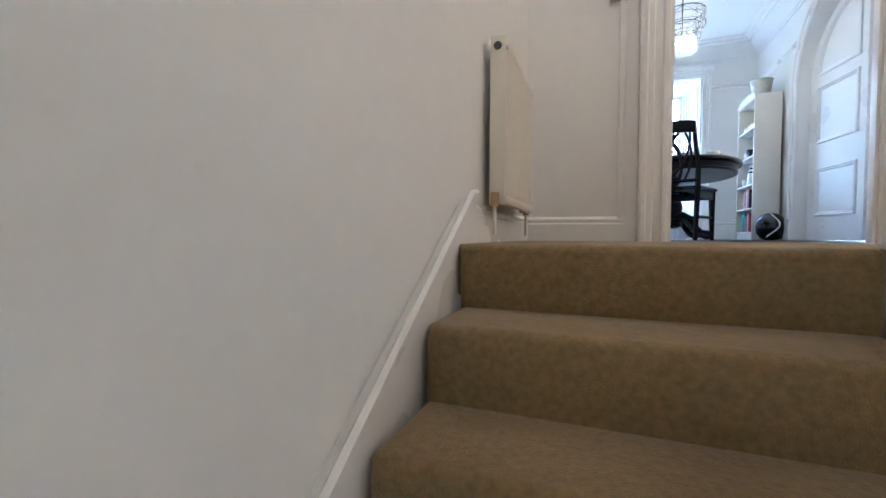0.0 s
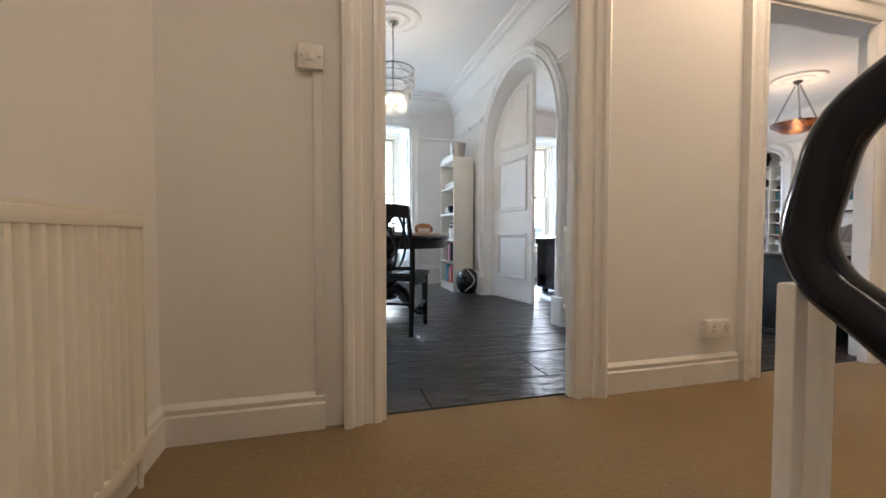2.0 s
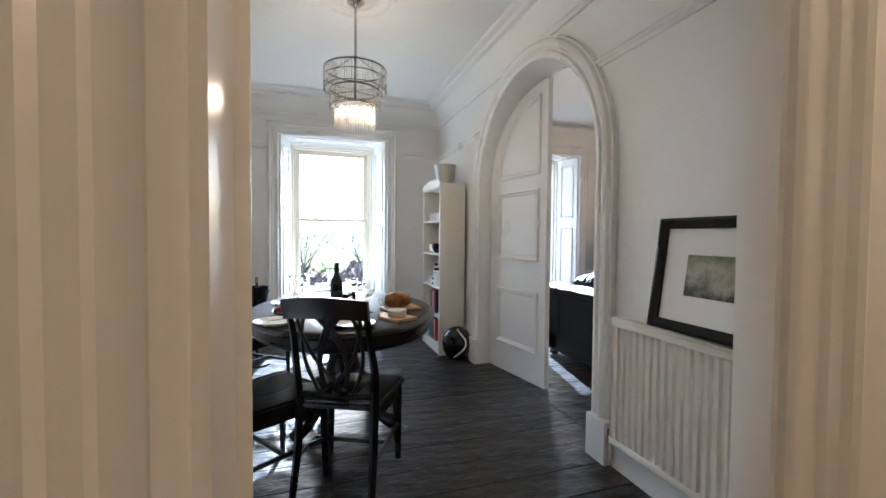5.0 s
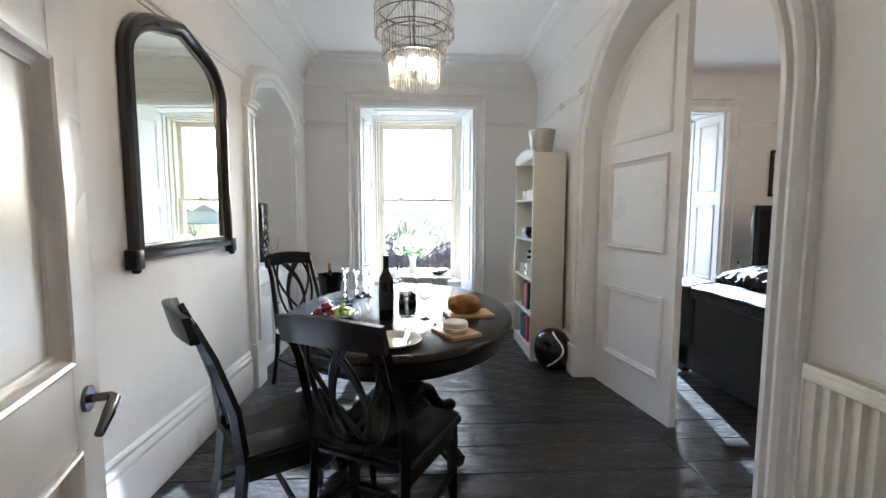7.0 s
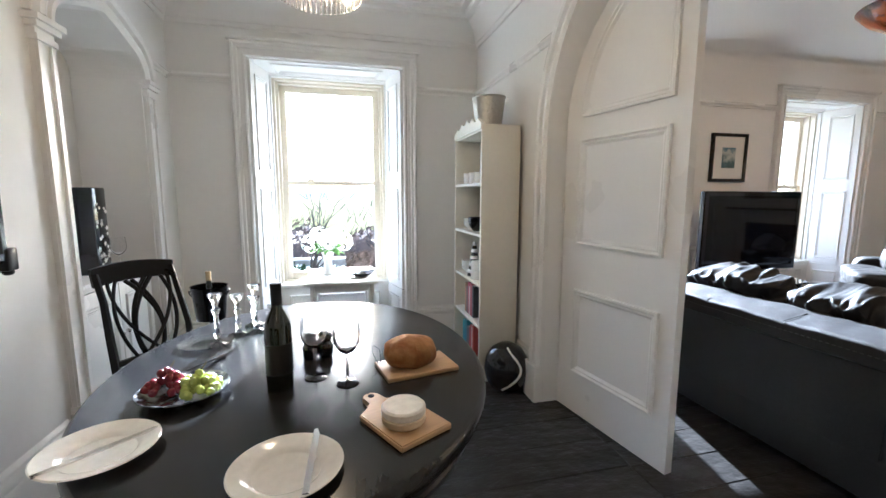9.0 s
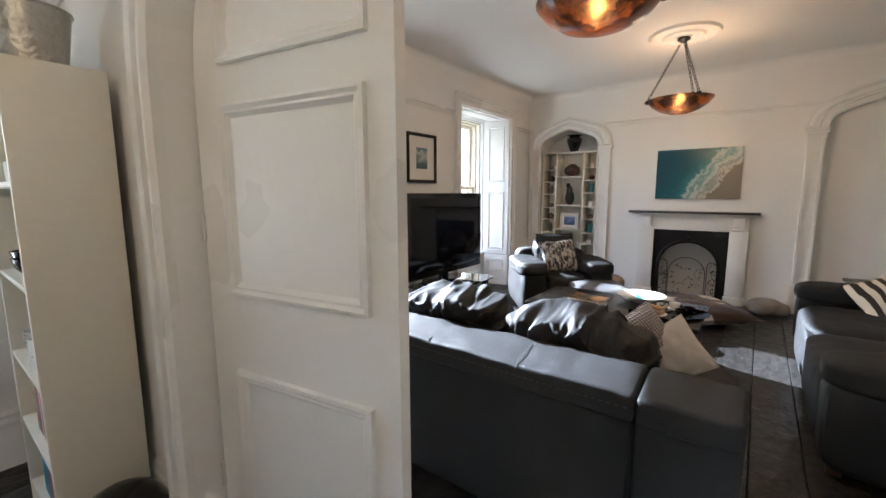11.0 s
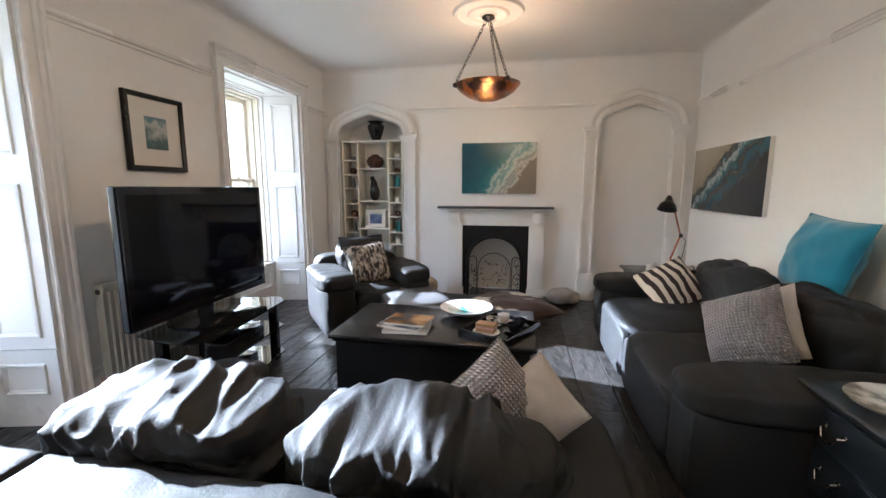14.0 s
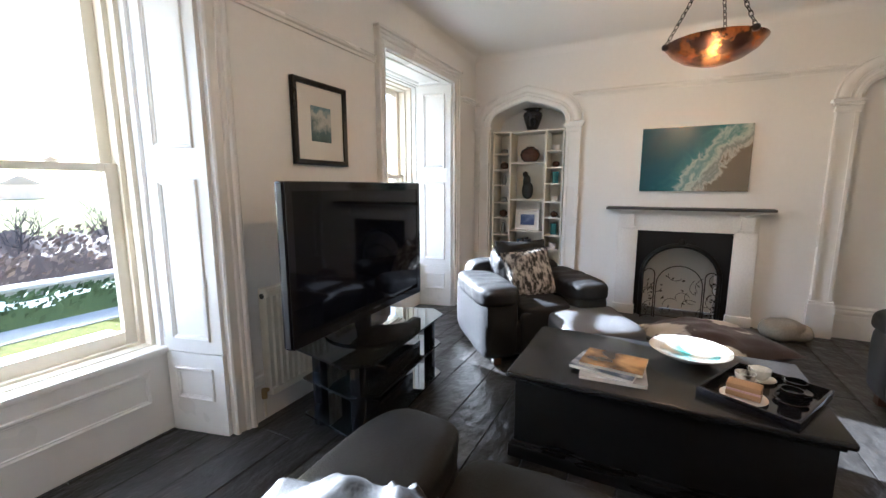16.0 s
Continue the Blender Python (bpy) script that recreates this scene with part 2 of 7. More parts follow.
def pillow(bm, w, h, t, n=16, wrinkle=0.01, seed=0.0):
    """A scatter cushion lying in x and y, pinched at its seam and corners."""
    rows = {}
    for side in (1, -1):
        for i in range(n + 1):
            for j in range(n + 1):
                u, v = -1 + 2 * i / n, -1 + 2 * j / n
                edge = i in (0, n) or j in (0, n)
                if edge and side < 0:
                    rows[side, i, j] = rows[1, i, j]
                    continue
                k = max(0.0, (1 - u * u) * (1 - v * v)) ** 0.5
                pull = 1 - 0.07 * (1 - max(abs(u), abs(v)) ** 6 * min(abs(u), abs(v)) ** 2) * max(abs(u), abs(v)) ** 2
                f = noise.fractal(Vector((u * 2.2 + seed, v * 2.2, side)), 1.0, 2.0, 3) * wrinkle
                rows[side, i, j] = bm.verts.new((u * pull * w / 2, v * pull * h / 2, side * k * t / 2 + (0 if edge else f)))
    for side in (1, -1):
        for i in range(n):
            for j in range(n):
                bm.faces.new((rows[side, i, j], rows[side, i + 1, j], rows[side, i + 1, j + 1], rows[side, i, j + 1]))
    return bm


def arc(cu, cv, ru, rv, a0, a1, n=16):
    return [(cu + ru * math.cos(radians(a0 + (a1 - a0) * i / n)), cv + rv * math.sin(radians(a0 + (a1 - a0) * i / n))) for i in range(n + 1)]


def tudor(u0, u1, spring, apex, n=8):
    """The head of a four-centred arch, from the low end of u to the high."""
    mid, w, h = (u0 + u1) / 2, (u1 - u0) / 2, apex - spring
    left = [(u0 + w * 0.30 * (1 - math.cos(radians(75 * i / n))) / 0.741, spring + h * 0.62 * math.sin(radians(75 * i / n)) / 0.966) for i in range(n + 1)]
    left += [(mid - 0.7 * w * 0.5, spring + h * 0.84), (mid, apex)]
    return left + [(2 * mid - u, v) for u, v in left[-2::-1]]


def rect_outline(u0, u1, v0, v1, holes):
    """A wall outline with notches up from its foot: holes are lists of points in order of u."""
    pts = [(u0, v0)]
    for hole in holes:
        pts += hole
    return pts + [(u1, v0), (u1, v1), (u0, v1)]


def structure(name, bm, material, label, category="wall", smooth=False):
    return tagged(part(name, bm, material, smooth=smooth), label, category, kind="structure")


# the plan: hall and stairs, dining room, living room
HALL_X, HALL_Y0, HALL_Y1 = -0.46, -1.6, 2.60
SOUTH_Y = 2.74
DIN_X0, DIN_X1, LIV_X0, LIV_X1, NORTH_Y, GLASS_Y = -0.47, 2.00, 2.25, 7.44, 7.155, 7.70
CEIL_Z, LIV_CEIL = 2.86, 2.80
WIN_H, WIN_W = 2.39, 1.24
WINDOWS = (DINING_X, LIVING_A, LIVING_B)


def doorway(u0, u1, h):
    return [(u0, 0), (u0, h), (u1, h), (u1, 0)]


# north wall, half a metre thick, with three window recesses to the floor
holes = [doorway(x - WIN_W / 2, x + WIN_W / 2, WIN_H) for x in WINDOWS]
structure("wall_north", prism(B(), rect_outline(-1.2, 8.1, 0, 3.0, [[(u, v - 0.0) for u, v in h] for h in holes]), "y", NORTH_Y, 7.86), WALL, "white painted plaster wall with three deep window recesses")
# wall between the hall and the rooms
hs = [doorway(0.32, 1.31, 2.02), doorway(2.32, 3.29, 1.98)]
structure("wall_south", prism(B(), rect_outline(-0.9, 8.1, 0, 3.0, hs), "y", HALL_Y1, SOUTH_Y), WALL, "cream painted plaster wall with two open doorways")
# wall between dining and living room, with the arched double doorway
ARCH_Y0, ARCH_Y1, ARCH_SPRING = 4.06, 5.75, 1.67
ARCH_MID, ARCH_R = (ARCH_Y0 + ARCH_Y1) / 2, (ARCH_Y1 - ARCH_Y0) / 2
arch_in = arc(ARCH_MID, ARCH_SPRING, ARCH_R, ARCH_R, 180, 0, 28)
structure("wall_middle", prism(B(), rect_outline(SOUTH_Y, NORTH_Y, 0, 3.0, [[(ARCH_Y0, 0)] + arch_in + [(ARCH_Y1, 0)]]), "x", DIN_X1, LIV_X0), WALL, "white plaster wall with a round-headed double doorway")
# west wall of the dining room with its niche
NW0, NW1 = 5.80, 6.70
niche_w = tudor(NW0, NW1, 2.06, 2.30)
structure("wall_west", prism(B(), rect_outline(SOUTH_Y, NORTH_Y, 0, 3.0, [[(NW0, 0)] + niche_w + [(NW1, 0)]]), "x", -0.86, DIN_X0), WALL, "white plaster wall with an arched niche")
structure("niche_back", solid(-0.93, -0.862, NW0 - 0.2, NW1 + 0.2, 0, 2.5), WALL, "white plaster back of the dining niche")
# east wall of the living room with two niches
NL0, NL1, NR0, NR1 = 6.10, 6.955, 2.985, 3.76
niche_l, niche_r = tudor(NL0, NL1, 2.0, 2.26), tudor(NR0, NR1, 2.03, 2.275)
FP0, FP1 = 4.60, 5.27
fire_hole = [(FP0, 0)] + arc((FP0 + FP1) / 2, 0.42, (FP1 - FP0) / 2, 0.32, 180, 0, 16) + [(FP1, 0)]
structure("wall_east", prism(B(), rect_outline(SOUTH_Y, NORTH_Y, 0, 3.0, [[(NR0, 0)] + niche_r + [(NR1, 0)], fire_hole, [(NL0, 0)] + niche_l + [(NL1, 0)]]), "x", LIV_X1, 7.80), WALL, "white plaster chimney wall with two arched niches")
structure("niche_back", solid(7.802, 7.87, 2.74, NORTH_Y, 0, 3.0), WALL, "white plaster back of the living room niches")
structure("niche_infill", solid(LIV_X1 + 0.05, 7.801, NR0 - 0.001, NR1 + 0.001, 0, 2.28), WALL, "white plaster filling a shallow blind arch")
# hall enclosure
structure("wall_hall_west", solid(-0.66, HALL_X, HALL_Y0, HALL_Y1, -2.4, 3.0), WALL, "cream painted stair wall")
structure("wall_hall_south", solid(-0.66, 5.2, HALL_Y0 - 0.2, HALL_Y0, -2.4, 3.0), WALL, "cream painted stair hall wall")
structure("wall_hall_east", solid(5.0, 5.2, HALL_Y0, HALL_Y1, -2.4, 3.0), WALL, "cream painted hall wall")
structure("ceiling_hall", solid(-0.66, 5.2, HALL_Y0 - 0.2, HALL_Y1, 2.90, 3.0), CEIL, "white plaster hall ceiling", "ceiling")
structure("floor_stairwell", solid(-0.66, 5.2, HALL_Y0 - 0.2, 1.2, -2.5, -2.4), CARPET, "carpeted floor below the stairs", "floor")


def ceiling(name, x0, x1, y0, y1, label, r, z):
    bm = solid(x0 - 0.12, x1 + 0.12, y0 - 0.1, y1 + 0.3, z, z + 0.2)
    cove = [(0, z), (0, z - r)] + [(r - r * math.cos(radians(a)), z - r + r * math.sin(radians(a))) for a in range(10, 90, 10)] + [(r, z)]
    mould(bm, [(x0, y0), (x1, y0), (x1, y1), (x0, y1)], cove, "z", 0, closed=True)
    structure(name, bm, CEIL, label, "ceiling", smooth=True)


ceiling("ceiling_dining", DIN_X0, DIN_X1, SOUTH_Y, NORTH_Y, "white plaster dining room ceiling", 0.05, CEIL_Z)
ceiling("ceiling_living", LIV_X0, LIV_X1, SOUTH_Y, NORTH_Y, "white plaster living room ceiling with a rounded cove", 0.09, LIV_CEIL)
# moulded cornice of the dining room
corn = [(0, 2.60), (0.015, 2.60), (0.02, 2.63), (0.03, 2.635), (0.035, 2.66), (0.05, 2.70), (0.08, 2.745), (0.12, 2.775), (0.125, 2.80), (0.16, 2.81), (0.17, 2.835), (0.22, 2.84), (0.23, CEIL_Z), (0, CEIL_Z)]
structure("cornice", mould(B(), [(DIN_X0, SOUTH_Y), (DIN_X1, SOUTH_Y), (DIN_X1, NORTH_Y), (DIN_X0, NORTH_Y)], corn, "z", 0, closed=True), CEIL, "white moulded plaster cornice", "cornice", smooth=True)

# floors
structure("floor_sub", solid(-0.95, 8.1, SOUTH_Y - 0.14, 7.84, -0.14, -0.026), GAP, "dark sub-floor under the boards", "floor")
structure("floor_hall", solid(HALL_X, 5.0, 1.235, 2.655, -0.16, 0.0, bevel=0.02, seg=3), CARPET, "beige carpet of the landing", "floor")

# skirting, picture rail and architrave profiles
SKIRT = [(0, 0), (0.022, 0), (0.022, 0.20), (0.016, 0.21), (0.020, 0.225), (0.020, 0.24), (0.010, 0.255), (0.012, 0.27), (0.004, 0.285), (0, 0.29)]
LOWSKIRT = [(0, 0), (0.02, 0), (0.02, 0.10), (0.013, 0.108), (0.017, 0.12), (0.017, 0.128), (0.006, 0.14), (0, 0.145)]
RAIL = [(0, -0.03), (0.012, -0.03), (0.014, -0.012), (0.026, -0.004), (0.028, 0.008), (0.016, 0.018), (0.006, 0.03), (0, 0.03)]
CASING = [(0, 0), (0, 0.018), (0.012, 0.026), (0.03, 0.026), (0.036, 0.018), (0.075, 0.02), (0.082, 0.03), (0.095, 0.034), (0.108, 0.034), (0.118, 0.046), (0.135, 0.05), (0.15, 0.044), (0.152, 0)]


def trim_run(name, path, prof, z, label, category="baseboard"):
    structure(name, mould(B(), path, [(w, z + d) for w, d in prof], "z", 0), TRIM, label, category, smooth=True)


trim_run("baseboard", [(0.168, SOUTH_Y), (DIN_X0, SOUTH_Y), (DIN_X0, NW0 - 0.17)][::-1], SKIRT, 0, "tall white moulded skirting")
trim_run("baseboard", [(DIN_X1, SOUTH_Y), (1.464, SOUTH_Y)][::-1], SKIRT, 0, "tall white moulded skirting")
trim_run("baseboard", [(DIN_X1, SOUTH_Y), (DIN_X1, ARCH_Y0 - 0.16)], SKIRT, 0, "tall white moulded skirting")
trim_run("baseboard", [(DIN_X1, ARCH_Y1 + 0.20), (DIN_X1, NORTH_Y), (DINING_X + 0.735, NORTH_Y)], SKIRT, 0, "tall white moulded skirting")
trim_run("baseboard", [(DINING_X - 0.735, NORTH_Y), (DIN_X0, NORTH_Y), (DIN_X0, NW1 + 0.17)], SKIRT, 0, "tall white moulded skirting")
trim_run("baseboard", [(LIVING_B - 0.735, NORTH_Y), (LIVING_A + 0.735, NORTH_Y)], SKIRT, 0, "tall white moulded skirting")
trim_run("baseboard", [(LIVING_A - 0.735, NORTH_Y), (LIV_X0, NORTH_Y), (LIV_X0, ARCH_Y1 + 0.16)], SKIRT, 0, "tall white moulded skirting")
trim_run("baseboard", [(3.444, SOUTH_Y), (LIV_X1, SOUTH_Y)], SKIRT, 0, "tall white moulded skirting")
trim_run("baseboard", [(LIV_X1 + 0.05, NR0), (LIV_X1 + 0.05, NR1)], SKIRT, 0, "white moulded skirting in the niche")
trim_run("baseboard", [(HALL_X, HALL_Y1), (HALL_X, 1.42)], LOWSKIRT, 0, "white moulded hall skirting")
trim_run("baseboard", [(0.10, HALL_Y1), (HALL_X, HALL_Y1)], LOWSKIRT, 0, "white moulded hall skirting")
trim_run("baseboard", [(2.165, HALL_Y1), (1.355, HALL_Y1)], LOWSKIRT, 0, "white moulded hall skirting")
trim_run("baseboard", [(5.0, HALL_Y1), (3.334, HALL_Y1)], LOWSKIRT, 0, "white moulded hall skirting")
for path in ([(DIN_X1, SOUTH_Y), (DIN_X1, ARCH_Y0 + 0.12)], [(DIN_X1, ARCH_Y1 - 0.12), (DIN_X1, NORTH_Y), (DINING_X + 0.735, NORTH_Y)], [(DINING_X - 0.735, NORTH_Y), (DIN_X0, NORTH_Y), (DIN_X0, NW1 + 0.08)],
             [(DIN_X0, NW0 - 0.08), (DIN_X0, SOUTH_Y), (DIN_X1, SOUTH_Y)]):
    trim_run("trim_picture_rail", path, RAIL, 2.22, "slim white picture rail", "picture rail")
for path in ([(LIVING_B - 0.735, NORTH_Y), (LIVING_A + 0.735, NORTH_Y)], [(LIVING_A - 0.735, NORTH_Y), (LIV_X0, NORTH_Y), (LIV_X0, ARCH_Y1 + 0.05)], [(LIV_X1, NL0 - 0.06), (LIV_X1, NR1 + 0.06)][::-1], [(LIV_X0, SOUTH_Y), (LIV_X1, SOUTH_Y)],
             [(LIV_X1, NL1 + 0.14), (LIV_X1, NORTH_Y), (LIVING_B + 0.735, NORTH_Y)]):
    trim_run("trim_picture_rail", path, RAIL, 2.28, "slim white picture rail", "picture rail")


def casing(name, axis, plane, out, path, prof, label):
    """A moulded frame round an opening, on its left as the path runs."""
    structure(name, mould(B(), path, prof, axis, plane, out), TRIM, label, "architrave", smooth=True)


for u0, u1, uw, h in ((0.32, 1.20, 1.31, 2.02), (2.32, 3.18, 3.29, 1.98)):
    casing("trim_door", "y", HALL_Y1, -1, [(u0, 0), (u0, h), (u1, h), (u1, 0)], CASING, "deep white moulded door architrave")
    casing("trim_door", "y", SOUTH_Y, 1, [(u0, 0), (u0, h), (uw, h), (uw, 0)], CASING, "deep white moulded door architrave")
    bm = B()
    box(bm, u0 - 0.002, u0 + 0.018, HALL_Y1 - 0.004, SOUTH_Y + 0.004, 0, h - 0.018)
    box(bm, u1 - 0.014, uw + 0.002, HALL_Y1 - 0.004, HALL_Y1 + 0.045, 0, h - 0.018)
    box(bm, uw - 0.012, uw + 0.002, HALL_Y1 + 0.045, SOUTH_Y + 0.004, 0, h - 0.018)
    box(bm, u0 - 0.002, uw + 0.002, HALL_Y1 - 0.004, SOUTH_Y + 0.004, h - 0.018, h + 0.002)
    structure("trim_door_lining", bm, TRIM, "white painted door lining", "door frame")

# arch mouldings, dining side and living side, with plinth blocks
ARCHMOULD = [(w * 0.82, d) for w, d in [(0, 0), (0, 0.03), (0.02, 0.045), (0.045, 0.045), (0.055, 0.028), (0.075, 0.028), (0.085, 0.05), (0.11, 0.058), (0.135, 0.05), (0.15, 0.03), (0.165, 0.03), (0.17, 0)]]
whole_arch = [(ARCH_Y0, 0.0)] + arch_in + [(ARCH_Y1, 0.0)]
casing("trim_arch", "x", DIN_X1, -1, whole_arch, ARCHMOULD, "round white moulded arch surround")
casing("trim_arch", "x", LIV_X0, 1, whole_arch, ARCHMOULD, "round white moulded arch surround")
for y0, y1 in ((ARCH_Y0 - 0.155, ARCH_Y0 + 0.004), (ARCH_Y1 - 0.004, ARCH_Y1 + 0.155)):
    structure("trim_plinth", solid(DIN_X1 - 0.068, DIN_X1, y0, y1, 0, 0.24, bevel=0.008), TRIM, "white plinth block of the arch", "plinth")


def niche_trim(axis, plane, out, u0, u1, spring, head, w):
    """Panelled pilasters with caps and bases, and the moulded arch over them."""
    for a, b in ((u0 - w, u0 + 0.01), (u1 - 0.01, u1 + w)):
        bm = B()

        def slab(p, q, z0, z1, d):
            r = sorted((plane, plane + out * d))
            box(bm, *((r[0], r[1], p, q) if axis == "x" else (p, q, r[0], r[1])), z0, z1)

        slab(a, b, 0, 0.30, 0.05)
        slab(a + 0.008, b - 0.008, 0.30, 0.325, 0.042)
        slab(a + 0.02, b - 0.02, 0.325, spring - 0.10, 0.022)
        slab(a + 0.0225, a + 0.05, 0.3275, spring - 0.1025, 0.034)
        slab(b - 0.05, b - 0.0225, 0.3275, spring - 0.1025, 0.034)
        slab(a + 0.012, b - 0.012, spring - 0.10, spring - 0.075, 0.04)
        slab(a + 0.018, b - 0.018, spring - 0.075, spring - 0.05, 0.03)
        slab(a, b, spring - 0.05, spring - 0.025, 0.05)
        slab(a - 0.014, b + 0.014, spring - 0.025, spring, 0.064)
        structure("trim_pilaster", bm, TRIM, "white pilaster with moulded cap and base", "pilaster")
    k = w / 0.14
    structure("trim_niche_arch", mould(B(), head, [(x * k, d) for x, d in ARCHMOULD], axis, plane, out), TRIM, "white four-centred arch moulding over a niche", "arch", smooth=True)


niche_trim("x", DIN_X0, 1, NW0, NW1, 2.06, niche_w, 0.15)
niche_trim("x", LIV_X1, -1, NL0, NL1, 2.0, niche_l, 0.18)
niche_trim("x", LIV_X1, -1, NR0, NR1, 2.03, niche_r, 0.18)


def frame_ring(bm, u0, u1, v0, v1, w, axis, d0, d1):
    """A flat rectangular frame."""
    for a, b, c, d in ((u0, u0 + w, v0, v1), (u1 - w, u1, v0, v1), (u0 + w, u1 - w, v0, v0 + w), (u0 + w, u1 - w, v1 - w, v1)):
        prism(bm, [(a, c), (b, c), (b, d), (a, d)], axis, d0, d1)
    return bm


PANELM = [(0, 0), (0.004, 0.010), (0.012, 0.012), (0.02, 0.004), (0.026, 0.006), (0.03, 0)]


def raised_panel(bm, u0, u1, v0, v1, axis, plane, out):
    mould(bm, [(u0, v0), (u1, v0), (u1, v1), (u0, v1)], PANELM, axis, plane, out, closed=True)


def ring(bm, outer, inner, axis, d0, d1):
    """A frame between two rectangles (u0, u1, v0, v1), drawn out along an axis."""
    (a0, a1, b0, b1), (c0, c1, e0, e1) = outer, inner
    for p, q, r, t in ((a0, c0, b0, b1), (c1, a1, b0, b1), (c0, c1, e1, b1), (c0, c1, b0, e0)):
        if t - r > 0.0005:
            prism(bm, [(p, r), (q, r), (q, t), (p, t)], axis, d0, d1)
    return bm


def sash_window(name, x, label):
    """A deep recess with splayed panelled shutters, a stepped lining, two sashes and a panelled apron."""
    w = thing(name, label, "window", kind="structure")
    half, base = WIN_W / 2, 0.455
    run, splay = 0.345, 0.085
    length, turn = math.hypot(run, splay), math.degrees(math.atan2(splay, run))
    for s in (-1, 1):
        at = pose(x + s * (half - 0.012), NORTH_Y + 0.012, 0, 0, 0, 90 + s * turn)
        sh = part("shutter", solid(0, length, -0.012, 0.012, base + 0.004, WIN_H - 0.014), TRIM, w, m=at)
        foot = part("shutter_base", solid(0, length, -0.015, 0.015, 0.0, base), TRIM, w, m=at)
        for own, z0, z1, d in ((foot, 0.19, 0.375, 0.015), (sh, 0.525, 1.37, 0.012), (sh, 1.52, 2.29, 0.012)):
            bm = B()
            raised_panel(bm, 0.065, length - 0.05, z0, z1, "y", s * d, s)
            part("panel_moulding", bm, TRIM, own)
    # stepped lining between shutters and sashes
    y_in = NORTH_Y + 0.012 + run
    bm = ring(B(), (x - half - 0.01, x + half + 0.01, base, WIN_H + 0.01), (x - 0.518, x + 0.518, base, WIN_H - 0.02), "y", y_in, GLASS_Y + 0.12)
    ring(bm, (x - 0.518, x + 0.518, base, WIN_H - 0.02), (x - 0.500, x + 0.500, base, WIN_H - 0.034), "y", y_in + 0.03, GLASS_Y + 0.12)
    part("lining", bm, TRIM, w)
    bm = ring(B(), (x - 0.500, x + 0.500, base, WIN_H - 0.034), (x - 0.478, x + 0.478, base + 0.03, WIN_H - 0.05), "y", y_in + 0.075, GLASS_Y + 0.12)
    ring(bm, (x - 0.478, x + 0.478, base + 0.03, WIN_H - 0.05), (x - 0.455, x + 0.455, base + 0.045, WIN_H - 0.066), "y", GLASS_Y - 0.055, GLASS_Y + 0.12)
    part("window_frame", bm, SASH, w, "cream painted box frame")
    bm = solid(x - half + 0.002, x + half - 0.002, NORTH_Y + 0.004, y_in, WIN_H - 0.012, WIN_H)
    mould(bm, [(x - 0.46, NORTH_Y + 0.07), (x + 0.46, NORTH_Y + 0.07), (x + 0.43, y_in - 0.05), (x - 0.43, y_in - 0.05)], PANELM, "z", WIN_H - 0.012, -1, closed=True)
    part("head_panel", bm, TRIM, w)
    # two sashes
    for nm, z0, z1, d in (("lower_sash", 0.50, 1.45, 0.0), ("upper_sash", 1.41, WIN_H - 0.066, 0.045)):
        bm = B()
        u0, u1 = x - 0.455, x + 0.455
        y0, y1 = GLASS_Y - 0.03 + d, GLASS_Y + 0.012 + d
        box(bm, u0, u0 + 0.055, y0, y1, z0, z1, 0.004)
        box(bm, u1 - 0.055, u1, y0, y1, z0, z1, 0.004)
        box(bm, u0 + 0.055, u1 - 0.055, y0, y1, z0, z0 + (0.07 if d == 0 else 0.04), 0.004)
        box(bm, u0 + 0.055, u1 - 0.055, y0, y1, z1 - (0.04 if d == 0 else 0.055), z1, 0.004)
        sa = part(nm, bm, SASH, w)
        pane = part("pane", solid(u0 + 0.045, u1 - 0.045, y0 + 0.018, y0 + 0.022, z0 + 0.03, z1 - 0.03), PANE, sa)
        pane.visible_shadow = False
        if d:
            for s in (-1, 1):
                part("sash_horn", prism(B(), [(x + s * 0.40, z0 - 0.05), (x + s * 0.455, z0 - 0.06), (x + s * 0.455, z0 + 0.002), (x + s * 0.40, z0 + 0.002)], "y", y0 + 0.004, y1), SASH, sa)
        else:
            for s in (-1, 1):
                bm = puffy(B(), x + s * 0.2, y0 + 0.015, z1 + 0.008, 0.03, 0.012, 0.010, 3, 4)
                puffy(bm, x + s * 0.2, y0 + 0.015, z1 + 0.018, 0.010, 0.010, 0.010, 2, 4)
                part("sash_latch", bm, SASH, sa)
    part("window_sill", solid(x - half + 0.10, x + half - 0.10, y_in - 0.012, GLASS_Y - 0.032, base - 0.012, base + 0.024, bevel=0.008), TRIM, w)
    ap = part("apron", solid(x - half - 0.004, x + half + 0.004, y_in + 0.004, GLASS_Y + 0.16, 0.0, base - 0.012), TRIM, w)
    bm = B()
    raised_panel(bm, x - 0.42, x + 0.42, 0.19, 0.375, "y", y_in + 0.004, -1)
    part("panel_moulding", bm, TRIM, ap)
    path = [(x - half, 0), (x - half, WIN_H), (x + half, WIN_H), (x + half, 0)]
    bm = mould(B(), path, [(a * 0.75, d) for a, d in CASING], "y", NORTH_Y, -1)
    box(bm, x - half - 0.13, x + half + 0.13, NORTH_Y - 0.06, NORTH_Y, WIN_H + 0.112, WIN_H + 0.135, 0.006)
    part("architrave", bm, TRIM, w)
    bm = solid(x - half + 0.10, x + half - 0.10, GLASS_Y + 0.06, GLASS_Y + 0.42, 0.36, 0.475, bevel=0.01)
    part("outer_sill", bm, OUTSILL, w, "white painted stone sill outside")


